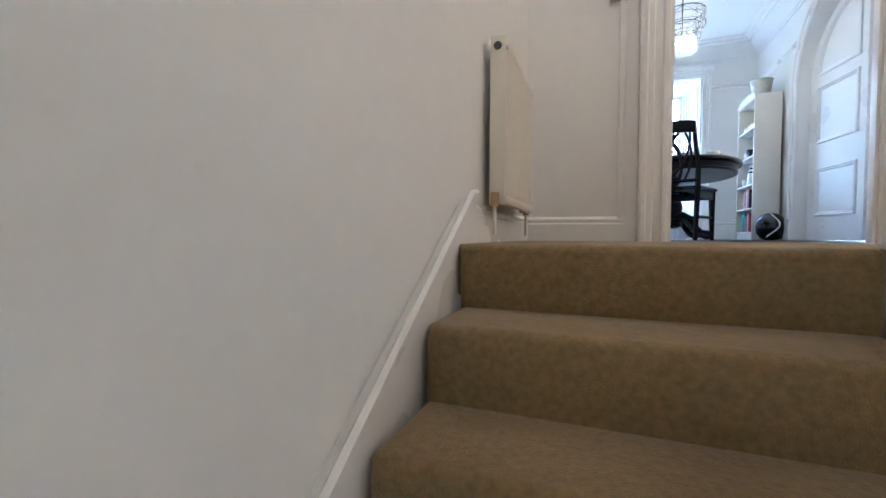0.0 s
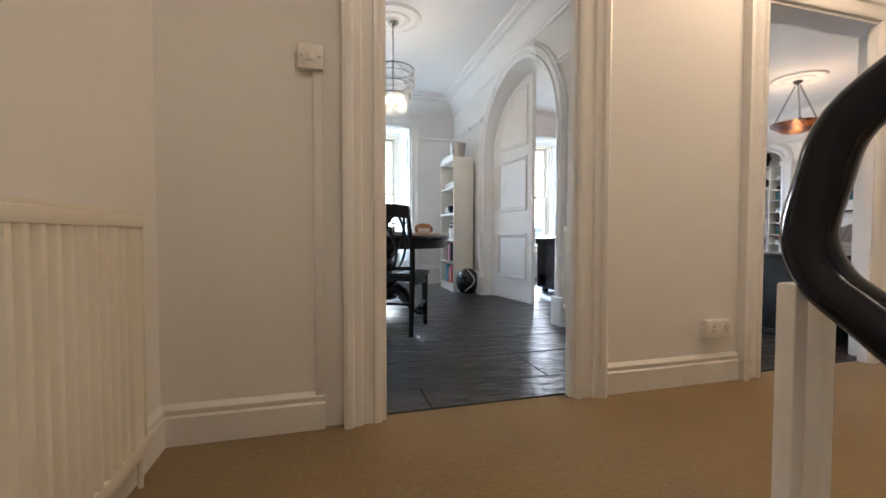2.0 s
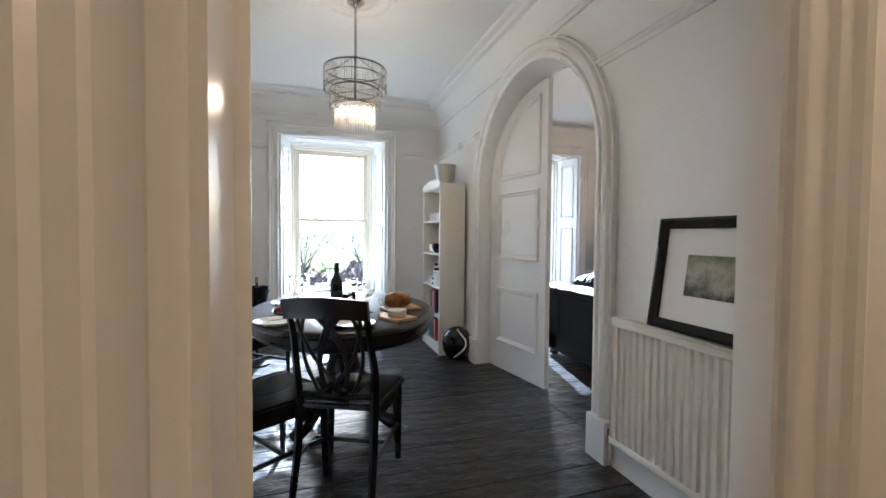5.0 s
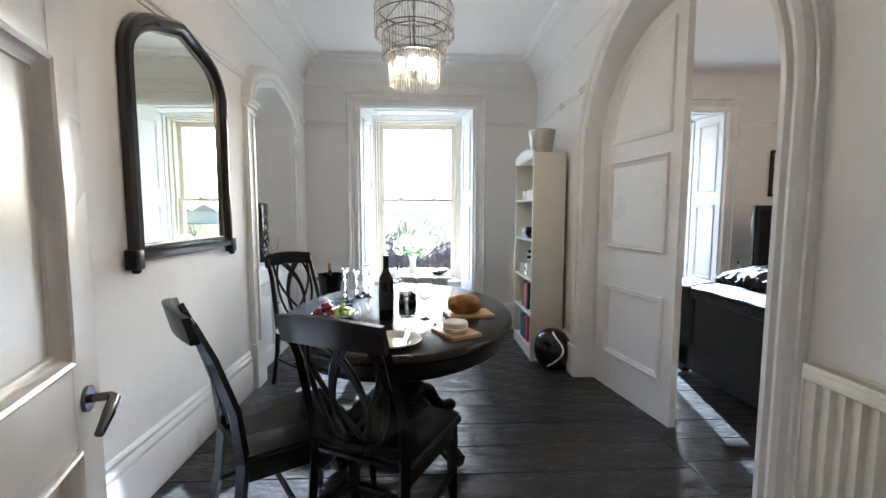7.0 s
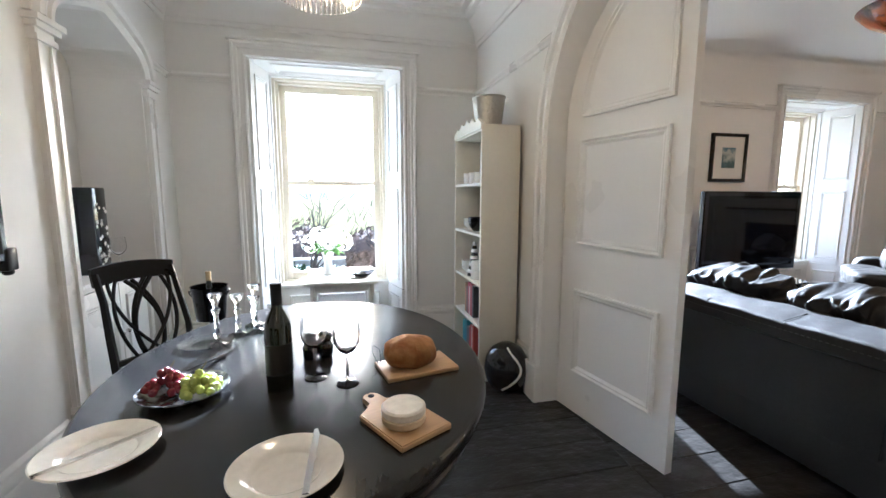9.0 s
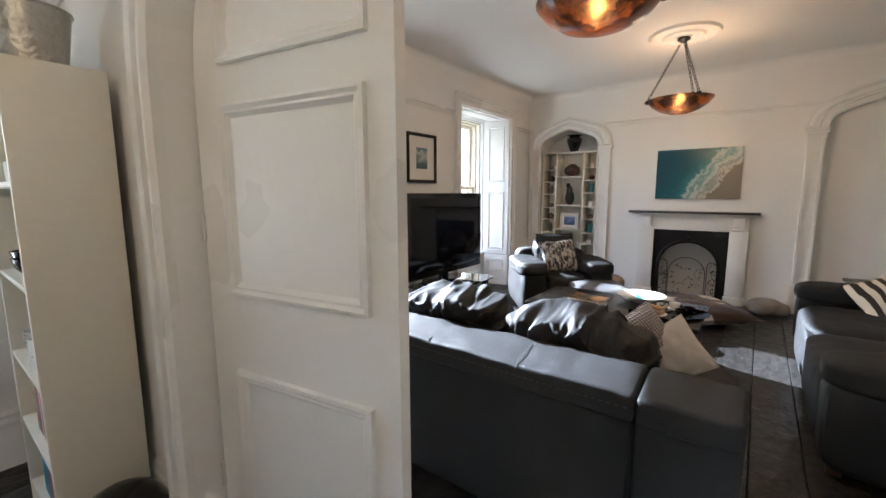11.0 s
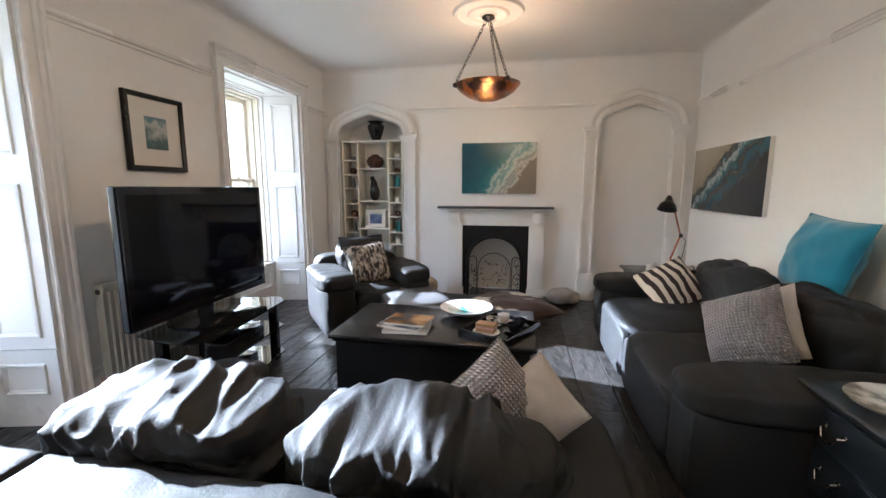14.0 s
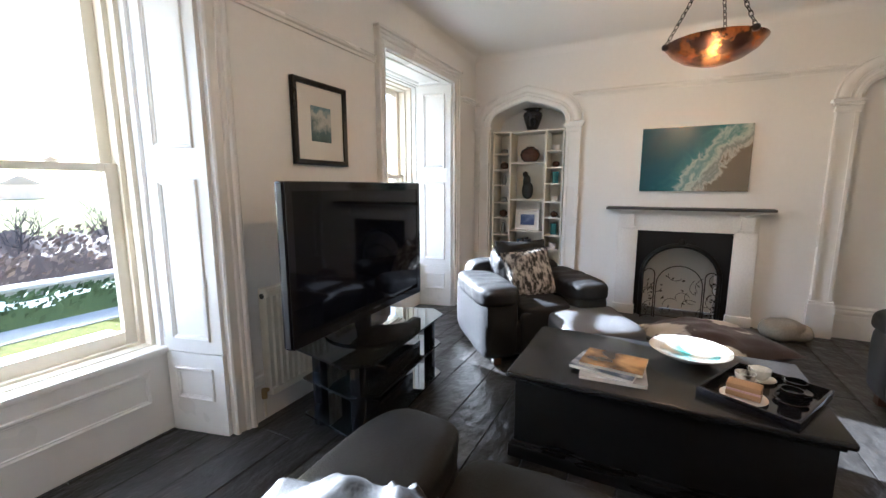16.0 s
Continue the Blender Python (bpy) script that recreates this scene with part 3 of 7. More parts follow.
OUTSILL = mat("white_painted_sill", (0.6, 0.59, 0.56), 0.8, fine=(30, 0.06))
sash_window("window_1", DINING_X, "tall white sash window in a panelled shutter recess")
sash_window("window_2", LIVING_A, "tall white sash window in a panelled shutter recess")
sash_window("window_3", LIVING_B, "tall white sash window in a panelled shutter recess")

# stairs: carpeted flight up to the landing
stairs = thing("staircase", "stairs covered in beige carpet with white strings", "stairs", kind="structure")
RISE, GO = 0.19, 0.265
for k in range(1, 8):
    y1 = 1.24 - GO * (k - 1)
    z = -RISE * k
    bm = solid(-0.412, 0.575, y1 - GO - 0.03, y1 + 0.05, z - 0.27, z, bevel=0.025, seg=3)
    part("step", bm, CARPET, stairs)
part("landing_nosing", solid(-0.412, 0.575, 1.205, 1.33, -0.26, 0.0015, bevel=0.024, seg=3), CARPET, stairs)
slope = RISE / GO
prof = [(1.42, -0.10), (1.42, 0.16), (1.36, 0.15), (-1.4, 0.15 - slope * 2.76), (-1.4, -0.25 - slope * 2.76)]
part("wall_string", prism(B(), prof, "x", HALL_X, HALL_X + 0.035), TRIM, stairs, "white painted wall string")
cap = [(1.42, 0.16), (1.36, 0.15), (-1.4, 0.15 - slope * 2.76)]
bm = B()
mould(bm, cap, [(0, 0), (-0.02, 0.0), (-0.03, 0.01), (-0.018, 0.02), (0, 0.02)], "x", HALL_X + 0.03, 1)
part("string_cap", bm, TRIM, stairs)
# outer string of the lower flight
prof = [(1.30, -0.42), (1.30, -0.22), (1.20, -0.22), (-1.4, -0.22 - slope * 2.6), (-1.4, -0.6 - slope * 2.6)]
part("outer_string", prism(B(), prof, "x", 0.58, 0.63), TRIM, stairs, "white painted outer string")
# first steps of the flight that goes on up
for k in range(1, 6):
    y1 = 1.38 - GO * (k - 1)
    part("step", solid(0.70, 1.75, y1 - GO - 0.03, y1, RISE * (k - 1) - 0.02, RISE * k - 0.012, bevel=0.02, seg=3), CARPET, stairs)
    part("string_block", solid(0.645, 0.70, y1 - GO, min(y1 + 0.004, 1.32), max(RISE * (k - 1) - 0.3, -0.3), RISE * k), TRIM, stairs)
    bm = solid(0.640, 0.70, y1 - GO - 0.02, min(y1 + 0.02, 1.34), RISE * k, RISE * k + 0.022, bevel=0.009)
    part("tread_cap", bm, TRIM, stairs)
part("landing_fascia", solid(0.577, 0.70, 1.205, 1.234, -0.30, -0.004, bevel=0.003), TRIM, stairs, "white painted edge of the landing")
part("landing_cap", solid(0.577, 0.72, 1.195, 1.26, -0.003, 0.022, bevel=0.008), TRIM, stairs)
# balustrade
rail = thing("banister", "polished black handrail on square white balusters", "banister")
low = [(0.614, y, 0.700 - 0.78 * (1.26 - y)) for y in (-0.4, 0.0, 0.4, 0.8, 1.0, 1.16)]
bend = [(0.614, 1.218, 0.668), (0.616, 1.258, 0.700), (0.620, 1.279, 0.745), (0.625, 1.272, 0.80)]
up = [(0.632, 1.252, 0.865)] + [(0.65, y, 0.865 + 0.66 * (1.275 - y)) for y in (1.18, 1.0, 0.7, 0.3, -0.1)]
run = [Vector(p) for p in low + bend + up]
curve = []
for a, b, c, d in zip([run[0]] + run[:-2], run[:-1], run[1:], run[2:] + [run[-1]]):
    for k in range(5):
        f = k / 5
        curve.append(0.5 * (2 * b + (c - a) * f + (2 * a - 5 * b + 4 * c - d) * f * f + (3 * b - a - 3 * c + d) * f ** 3))
bm = tube(B(), curve + [run[-1]], 0.0265, 14, flat=0.9)
part("handrail", bm, mat("black_handrail_paint", (0.006, 0.008, 0.016), 0.16, spec=0.3, bump=(20, 0.1, 0.001)), rail, "glossy black handrail")
for k in range(6):
    y = 1.285 - 0.118 * k
    part("baluster", solid(0.597, 0.618, y - 0.0105, y + 0.0105, -0.24 - slope * max(0, 1.2 - y), 0.695 - 0.78 * max(0, 1.26 - y), bevel=0.003), TRIM, rail)
for k in range(6):
    y = 1.29 - 0.118 * k
    zt = 0.82 if k == 0 else (0.855 + 0.66 * (1.275 - y))
    part("baluster", solid(0.649, 0.670, y - 0.0105, y + 0.0105, RISE * (1 + int((1.38 - y) / GO)) + 0.02, zt, bevel=0.003), TRIM, rail)


# outside: garden, path, hedge, shrubs and the far shore
GRASS = mat("lawn_grass", (0.09, 0.093, 0.022), 0.95, spec=0.03, big=(1.3, 0.16), fine=(9, 0.22), bump=(30, 1.0, 0.06))
structure("ground", solid(-400, 400, 7.9, 900, -1.2, -0.9), GRASS, "green lawn reaching into the distance", "ground")
structure("path", solid(-30, 40, 13.3, 14.0, -0.9, -0.88), mat("pale_gravel", (0.30, 0.285, 0.26), 0.95, spec=0.05, fine=(60, 0.15), bump=(80, 0.6, 0.01)), "pale gravel path across the garden", "path")
tw = thing("garden_wall", "low weathered stone garden wall", "wall", kind="structure")
part("courses", solid(-30, 40, 14.9, 15.2, -0.9, -0.45, bevel=0.02), mat("garden_stone", (0.24, 0.22, 0.19), 0.9, big=(2, 0.2), fine=(12, 0.15), bump=(6, 0.9, 0.05)), tw)
part("coping", solid(-30, 40, 14.85, 15.25, -0.45, -0.38, bevel=0.02), mat("coping_stone", (0.3, 0.28, 0.25), 0.9, big=(2, 0.15), bump=(10, 0.6, 0.02)), tw)
TWIG = mat("bare_twig_bark", (0.05, 0.038, 0.032), 0.9, bump=(60, 0.5, 0.003))


def bare_shrub(name, label, x, y, z, height, seed, limbs=7, material=TWIG):
    s = thing(name, label, "shrub", pose(x, y, z))
    rng = random.Random(seed)
    bm = B()
    tips = []

    def grow(p, d, ln, r, depth):
        pts, rad = [p], [r]
        for k in range(4):
            d = (d + Vector((rng.gauss(0, 0.16), rng.gauss(0, 0.16), rng.gauss(0.08, 0.1)))).normalized()
            p = p + d * ln / 4
            pts.append(p)
            rad.append(r * (1 - 0.18 * (k + 1)))
        tube(bm, pts, rad, 5 if depth < 2 else 3)
        if depth < 3:
            for k in range(3 if depth else limbs):
                q = pts[rng.randint(2, 4)]
                e = (d + Vector((rng.gauss(0, 0.55), rng.gauss(0, 0.55), rng.gauss(0.15, 0.3)))).normalized()
                grow(q, e, ln * rng.uniform(0.5, 0.75), max(rad[-1] * 0.85, 0.009), depth + 1)

    grow(Vector((0, 0, 0)), Vector((0, 0, 1)), height * 0.42, height * 0.03, 0)
    part("branches", bm, material, s)
    return s


for sx, sy, sh, sd in ((0.15, 12.4, 3.0, 4), (1.75, 12.9, 2.5, 6), (3.0, 15.8, 2.3, 9), (-2.5, 14.8, 2.6, 12), (4.6, 17.0, 2.2, 15), (6.6, 18.0, 2.2, 18), (8.6, 18.5, 2.3, 21)):
    bare_shrub("bare_shrub", "leafless garden shrub with many thin branches", sx, sy, -0.9, sh, sd, 9)


def thicket(name, label, x0, x1, y0, y1, h, count, material, seed):
    """Thick low growth: many small leaves round hidden stems."""
    bm = B()
    rng = random.Random(seed)
    for i in range(count):
        x, y = rng.uniform(x0, x1), rng.uniform(y0, y1)
        top = h * (0.62 + 0.38 * noise.noise(Vector((x * 0.6, y * 0.6, seed))))
        z = -0.9 + top * rng.uniform(0.0, 1.0) ** 0.7
        d = Vector((rng.gauss(0, 0.5), -1, rng.gauss(0.0, 0.35))).normalized()
        s, t = d.orthogonal().normalized(), d.cross(d.orthogonal()).normalized()
        q = rng.uniform(0.04, 0.11)
        c = Vector((x, y, z))
        bm.faces.new([bm.verts.new(c + v) for v in (s * q, t * q * 0.45, -s * q, -t * q * 0.45)])
    # the dense twiggy heart
    nx, ny = max(6, int((x1 - x0) * 5)), 6
    grid = []
    for i in range(nx + 1):
        row = []
        for j in range(ny + 1):
            x, y = x0 + (x1 - x0) * i / nx, y0 + (y1 - y0) * j / ny
            edge = min(1.0, 2.2 * math.sin(math.pi * j / ny)) * min(1.0, 6 * math.sin(math.pi * i / nx))
            top = h * (0.62 + 0.38 * noise.noise(Vector((x * 0.6, y * 0.6, seed)))) * (0.8 + 0.35 * noise.noise(Vector((x * 3, y * 3, seed))))
            row.append(bm.verts.new((x, y, -0.9 + max(0.0, top * edge))))
        grid.append(row)
    for i in range(nx):
        for j in range(ny):
            bm.faces.new((grid[i][j], grid[i + 1][j], grid[i + 1][j + 1], grid[i][j + 1]))
    me = part(name, bm, material, None, smooth=False)
    return tagged(me, label, "hedge", kind="stuff")


HEDGE = mat("hedge_leaves", (0.05, 0.068, 0.028), 0.8, spec=0.08, per_island=0.3, bump=None)
RUSSET = mat("russet_twigs", (0.15, 0.108, 0.085), 0.85, spec=0.08, per_island=0.35, bump=None)
BLOSSOM = mat("white_blossom", (0.7, 0.7, 0.66), 0.8, spec=0.08, per_island=0.2, bump=None)
thicket("hedge", "dark green low hedge along the gravel path", -14, 24, 14.05, 14.8, 0.62, 9000, HEDGE, 2)
thicket("blossom", "white blossom scattered over the low hedge", -10, 20, 14.1, 14.7, 0.66, 700, BLOSSOM, 3)
thicket("russet_hedge", "russet bare winter thicket beyond the wall", -16, 28, 15.5, 21.0, 1.55, 22000, RUSSET, 5)
thicket("green_bush", "green bush near the window", 1.35, 2.1, 11.9, 12.5, 0.95, 900, HEDGE, 7)
thicket("russet_bush", "russet winter bush near the window", 0.9, 2.6, 13.0, 13.3, 1.5, 2200, RUSSET, 9)
# Haze is put into the pale colour and a faint glow of its own.
FARM = mat("far_land_haze_glow", (0.78, 0.70, 0.60), 0.9, big=(0.02, 0.1), bump=None)
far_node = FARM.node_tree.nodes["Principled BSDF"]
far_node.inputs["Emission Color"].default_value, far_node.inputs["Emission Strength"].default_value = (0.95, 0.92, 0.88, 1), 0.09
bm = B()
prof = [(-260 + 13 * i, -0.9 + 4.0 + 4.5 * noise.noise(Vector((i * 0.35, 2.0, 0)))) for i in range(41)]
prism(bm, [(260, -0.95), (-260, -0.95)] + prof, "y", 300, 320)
structure("backdrop", bm, FARM, "pale far shore with painted, glowing haze", "hills", smooth=True)
for k in range(9):
    x = 17 + 6.5 * k + (k % 3) * 2
    hs2 = thing("far_house", "small pale house on the far side of the green", "house", pose(x, 95 + (k % 4) * 6, -0.9), group="houses across the green")
    # Wall and roof colours lightened for haze and warmed against the blue skylight.
    part("wall", solid(-2.6, 2.6, -2, 2, 0, 2.6), mat("far_wall_hazed", (0.8, 0.62, 0.45), 0.9) if k == 0 else bpy.data.materials["far_wall_hazed"], hs2)
    part("roof", prism(B(), [(-2.9, 2.6), (2.9, 2.6), (0, 4.2)], "y", -2.2, 2.2), mat("far_roof_hazed", (0.55, 0.41, 0.29), 0.9) if k == 0 else bpy.data.materials["far_roof_hazed"], hs2, smooth=False)


# doors
def panel_door(name, label, width, height, thick, panels, m, knob_at=None, arch=0.0):
    """A door leaf in x from its hinge, with recessed panels framed by mouldings on both faces."""
    d = thing(name, label, "door", m)
    pts = [(0, 0.006), (width, 0.006), (width, height)]
    if arch:
        pts = [(0, 0.006), (width, 0.006)] + arc(width, height - arch, width, arch, 90, 180, 18)
    else:
        pts += [(0, height)]
    bm = B()
    prism(bm, pts, "y", -thick / 2, thick / 2)
    leaf = part("leaf", bm, TRIM, d, smooth=False)
    for path in panels:
        bm = B()
        n = len(path)
        for side in (-1, 1):
            mould(bm, path, [(0, 0), (0.002, 0.016), (0.012, 0.020), (0.022, 0.010), (0.030, 0.013), (0.040, 0.003), (0.044, 0)], "y", side * thick / 2, side, closed=True)
        part("panel_moulding", bm, TRIM, leaf)
    return d


def rect(u0, u1, v0, v1):
    return [(u0, v0), (u1, v0), (u1, v1), (u0, v1)]


DARK_NICKEL = mat("dark_nickel", (0.16, 0.15, 0.14), 0.2, 1.0, bump=None)
W1 = 0.86


def framed_door(name, label, width, height, thick, cols, rows, m):
    """A door of stiles and rails round sunk panels, each panel set in a proud moulding."""
    d = thing(name, label, "door", m)
    h = thick / 2
    edges = [0.0] + [u for c in cols for u in c] + [width]
    for u0, u1 in zip(edges[::2], edges[1::2]):
        part("stile", solid(u0, u1, -h, h, 0.006, height, bevel=0.002), TRIM, d)
    zs = [0.006] + [v for r in rows for v in r] + [height]
    for u0, u1 in cols:
        for v0, v1 in zip(zs[::2], zs[1::2]):
            part("rail", solid(u0 + 0.0005, u1 - 0.0005, -h + 0.0005, h - 0.0005, v0, v1, bevel=0.001), TRIM, d)
        for v0, v1 in rows:
            pb = part("panel", solid(u0, u1, -0.005, 0.005, v0, v1), TRIM, d)
            bm = B()
            for side in (-1, 1):
                mould(bm, rect(u0 + 0.002, u1 - 0.002, v0 + 0.002, v1 - 0.002), [(0, 0), (0.001, h + 0.002), (0.006, h + 0.005), (0.013, h + 0.001), (0.017, h - 0.008), (0.026, 0.008), (0.032, 0.006), (0.034, 0)], "y", side * 0.005, side, closed=True)
            part("panel_moulding", bm, TRIM, pb)
    return d


d1 = framed_door("door_1", "white six-panelled door standing open against the dining wall", W1, 1.99, 0.046,
                 ((0.11, 0.385), (0.475, 0.75)), ((0.20, 0.82), (0.98, 1.55), (1.65, 1.88)), pose(0.335, 2.765, 0, 0, 0, 108.6))
for s in (-1, 1):
    bm = B()
    tube(bm, [(W1 - 0.065, s * 0.021, 0.90), (W1 - 0.065, s * 0.030, 0.90)], 0.026, 20)
    hd = part("door_handle", bm, DARK_NICKEL, d1, "dark nickel lever handle")
    bm = B()
    tube(bm, [(W1 - 0.065, s * 0.030, 0.90), (W1 - 0.065, s * 0.062, 0.90), (W1 - 0.075, s * 0.072, 0.898), (W1 - 0.11, s * 0.074, 0.885), (W1 - 0.155, s * 0.072, 0.863)], [0.009, 0.009, 0.011, 0.011, 0.008], 12)
    part("lever", bm, DARK_NICKEL, hd)

LEAF_A = math.degrees(math.atan2(0.137, -0.80))
lw, lh, la = 0.778, 2.49, 0.79
inset = arc(lw - 0.075, lh - la, lw - 0.075 - 0.115, la - 0.10, 90, 168, 14)
top_panel = [(0.135, 1.745), (lw - 0.075, 1.745)] + inset
d2 = panel_door("door_2", "white arched double-door leaf with three moulded panels, ajar", lw, lh, 0.045,
                [rect(0.125, lw - 0.085, 0.26, 0.77), rect(0.125, lw - 0.085, 1.03, 1.63), top_panel], pose(2.115, 5.742, 0, 0, 0, -90 + 9.7), arch=la)
bm = B()
for z in (0.3, 1.2):
    tube(bm, [(0.0, -0.028, z), (0.0, -0.028, z + 0.09)], 0.007, 10)
part("hinge", bm, TRIM, d2)


# radiators
def radiator(name, label, length, height, m, valve=1):
    """A panel radiator in x, its back to y = 0, front to -y."""
    r = thing(name, label, "radiator", m)
    pitch = 0.042
    n = int((length - 0.05) / pitch)
    pts = [(0.0, -0.05), (0.0, -0.062)]
    for k in range(n):
        x = 0.03 + k * pitch
        pts += [(x, -0.062), (x + 0.007, -0.074), (x + 0.021, -0.074), (x + 0.028, -0.062)]
    pts += [(length, -0.062), (length, -0.05)]
    bm = B()
    prism(bm, pts[::-1], "z", 0.04, height - 0.045)
    box(bm, 0, length, -0.074, -0.05, 0, 0.04, 0.006)
    box(bm, 0, length, -0.074, -0.05, height - 0.045, height - 0.012, 0.006)
    part("front_panel", bm, RADIATOR, r)
    part("back_panel", solid(0.01, length - 0.01, -0.02, -0.006, 0.02, height - 0.02), RADIATOR, r)
    bm = B()
    for k in range(int(length / 0.012)):
        box(bm, 0.006 + k * 0.012, 0.010 + k * 0.012, -0.062, -0.012, height - 0.014, height - 0.004)
    box(bm, 0, length, -0.068, -0.058, height - 0.016, height, 0.003)
    box(bm, 0, length, -0.016, -0.004, height - 0.016, height, 0.003)
    part("top_grille", bm, RADIATOR, r)
    for x in (-0.002, length - 0.004):
        sp = part("side_panel", solid(x, x + 0.006, -0.068, -0.006, 0.0, height, bevel=0.002), RADIATOR, r)
        bm = B()
        tube(bm, [(x - 0.004, -0.036, height - 0.04), (x + 0.01, -0.036, height - 0.04)], 0.016, 14)
        part("end_plug", bm, SLATE, sp)
    for x in (-0.03, length + 0.03):
        bm = B()
        tube(bm, [(x, -0.036, -0.12), (x, -0.036, 0.02)], 0.008, 10)
        part("pipe", bm, RADIATOR, r)
        bm = B()
        tube(bm, [(x, -0.036, -0.01), (x, -0.036, 0.045)], 0.016, 12)
        tube(bm, [(x, -0.036, 0.03), (x + math.copysign(0.035, length / 2 - x), -0.036, 0.03)], 0.011, 10)
        part("valve", bm, BRASS, r)
    return r


radiator("radiator", "cream panel radiator on the stair wall", 0.63, 0.66, pose(HALL_X + 0.022, 1.625, 0.15, 0, 0, 90))
radiator("radiator", "cream panel radiator below a leaning framed print", 0.86, 0.66, pose(DIN_X1 - 0.006, 3.86, 0.16, 0, 0, -90))


def framed(name, label, w, h, m, border, mount, art, frame_mat, depth=0.03, category="picture"):
    """A framed print: its face to -y, its middle at the origin, in x and z."""
    f = thing(name, label, category, m)
    bm = B()
    mould(bm, rect(-w / 2, w / 2, -h / 2, h / 2), [(0, 0), (0, depth), (border * 0.3, depth + 0.006), (border, depth - 0.004), (border, 0)], "y", 0, -1, closed=True)
    part("frame", bm, frame_mat, f)
    part("mount", solid(-w / 2 + border, w / 2 - border, -depth * 0.5, -0.002, -h / 2 + border, h / 2 - border), PAPER, f, "white card mount")
    a = part("print", solid(-w / 2 + border + mount, w / 2 - border - mount, -depth * 0.5 - 0.002, -depth * 0.5 - 0.0002, -h / 2 + border + mount, h / 2 - border - mount), art, f)
    return f


def painted(name, stops, scale, warp=1.0, axis=2, shift=0.0, rough=0.6, bands=1.0, diag=None):
    """Brushed paint: a ramp of colours laid across the picture and broken up by noise."""
    m = bpy.data.materials.new(name)
    m.use_nodes = True
    n, l = m.node_tree.nodes, m.node_tree.links
    p = n["Principled BSDF"]
    tc = n.new("ShaderNodeTexCoord")
    dot = n.new("ShaderNodeVectorMath")
    dot.operation = "DOT_PRODUCT"
    l.new(tc.outputs["Object"], dot.inputs[0])
    dot.inputs[1].default_value = diag or (0, 0, 1)
    nz = n.new("ShaderNodeTexNoise")
    nz.inputs["Scale"].default_value, nz.inputs["Detail"].default_value, nz.inputs["Roughness"].default_value = scale, 7, 0.62
    l.new(tc.outputs["Object"], nz.inputs["Vector"])
    k1 = n.new("ShaderNodeMath")
    k1.operation = "MULTIPLY_ADD"
    l.new(nz.outputs["Fac"], k1.inputs[0])
    k1.inputs[1].default_value, k1.inputs[2].default_value = warp, shift - warp / 2
    k2 = n.new("ShaderNodeMath")
    k2.operation = "ADD"
    l.new(dot.outputs["Value"], k2.inputs[0])
    l.new(k1.outputs[0], k2.inputs[1])
    rp = n.new("ShaderNodeValToRGB")
    e = rp.color_ramp.elements
    while len(e) < len(stops):
        e.new(0.5)
    for i, (pos, c) in enumerate(stops):
        e[i].position, e[i].color = pos, (*c, 1)
    l.new(k2.outputs[0], rp.inputs["Fac"])
    l.new(rp.outputs["Color"], p.inputs["Base Color"])
    p.inputs["Roughness"].default_value = rough
    return m


SEAPRINT = painted("grey_sea_print", [(0.2, (0.03, 0.05, 0.06)), (0.45, (0.08, 0.15, 0.17)), (0.55, (0.5, 0.52, 0.5)), (0.62, (0.12, 0.22, 0.28)), (0.8, (0.3, 0.4, 0.45))], 9, 0.5, shift=0.5, diag=(0, 0, 1.2))
LANDPRINT = painted("green_landscape_print", [(0.2, (0.02, 0.02, 0.015)), (0.42, (0.05, 0.05, 0.03)), (0.5, (0.35, 0.33, 0.24)), (0.6, (0.10, 0.13, 0.04)), (0.8, (0.32, 0.34, 0.28))], 7, 0.5, shift=0.5, diag=(0, 0, 1.2))
fr = framed("framed_print", "black-framed landscape print leaning on the radiator", 0.72, 0.48, pose(DIN_X1 - 0.062, 3.215, 1.075, -8, 0, -90), 0.045, 0.11, LANDPRINT, BLACKWOOD)

# fused switch, conduit and sockets in the hall
sw = thing("fused_switch", "white fused switch box on the hall wall", "switch")
part("box", solid(0.012, 0.102, HALL_Y1 - 0.036, HALL_Y1, 1.362, 1.452, bevel=0.004), PLASTIC, sw)
for x in (0.026, 0.088):
    part("screw", tube(B(), [(x, HALL_Y1 - 0.035, 1.407), (x, HALL_Y1 - 0.0385, 1.407)], 0.004, 10), CHROME, sw)
part("rocker", solid(0.045, 0.069, HALL_Y1 - 0.041, HALL_Y1 - 0.036, 1.392, 1.422, bevel=0.002), PLASTIC, sw)
cd = thing("conduit", "white painted conduit running down to the skirting", "conduit")
part("trunking", solid(0.064, 0.098, HALL_Y1 - 0.014, HALL_Y1, 0.0, 1.362, bevel=0.004), WALL, cd)
so = thing("double_socket", "white double socket box above the hall skirting", "socket")
part("box", solid(1.935, 2.085, HALL_Y1 - 0.04, HALL_Y1, 0.235, 0.322, bevel=0.004), PLASTIC, so)
for x in (1.955, 2.03):
    bm = B()
    box(bm, x + 0.014, x + 0.018, HALL_Y1 - 0.0405, HALL_Y1 - 0.038, 0.285, 0.293)
    box(bm, x + 0.006, x + 0.010, HALL_Y1 - 0.0405, HALL_Y1 - 0.038, 0.268, 0.275)
    box(bm, x + 0.022, x + 0.026, HALL_Y1 - 0.0405, HALL_Y1 - 0.038, 0.268, 0.275)
    part("pin_holes", bm, DARKPL, so)
    part("rocker", solid(x + 0.02, x + 0.032, HALL_Y1 - 0.043, HALL_Y1 - 0.04, 0.29, 0.308), PLASTIC, so)

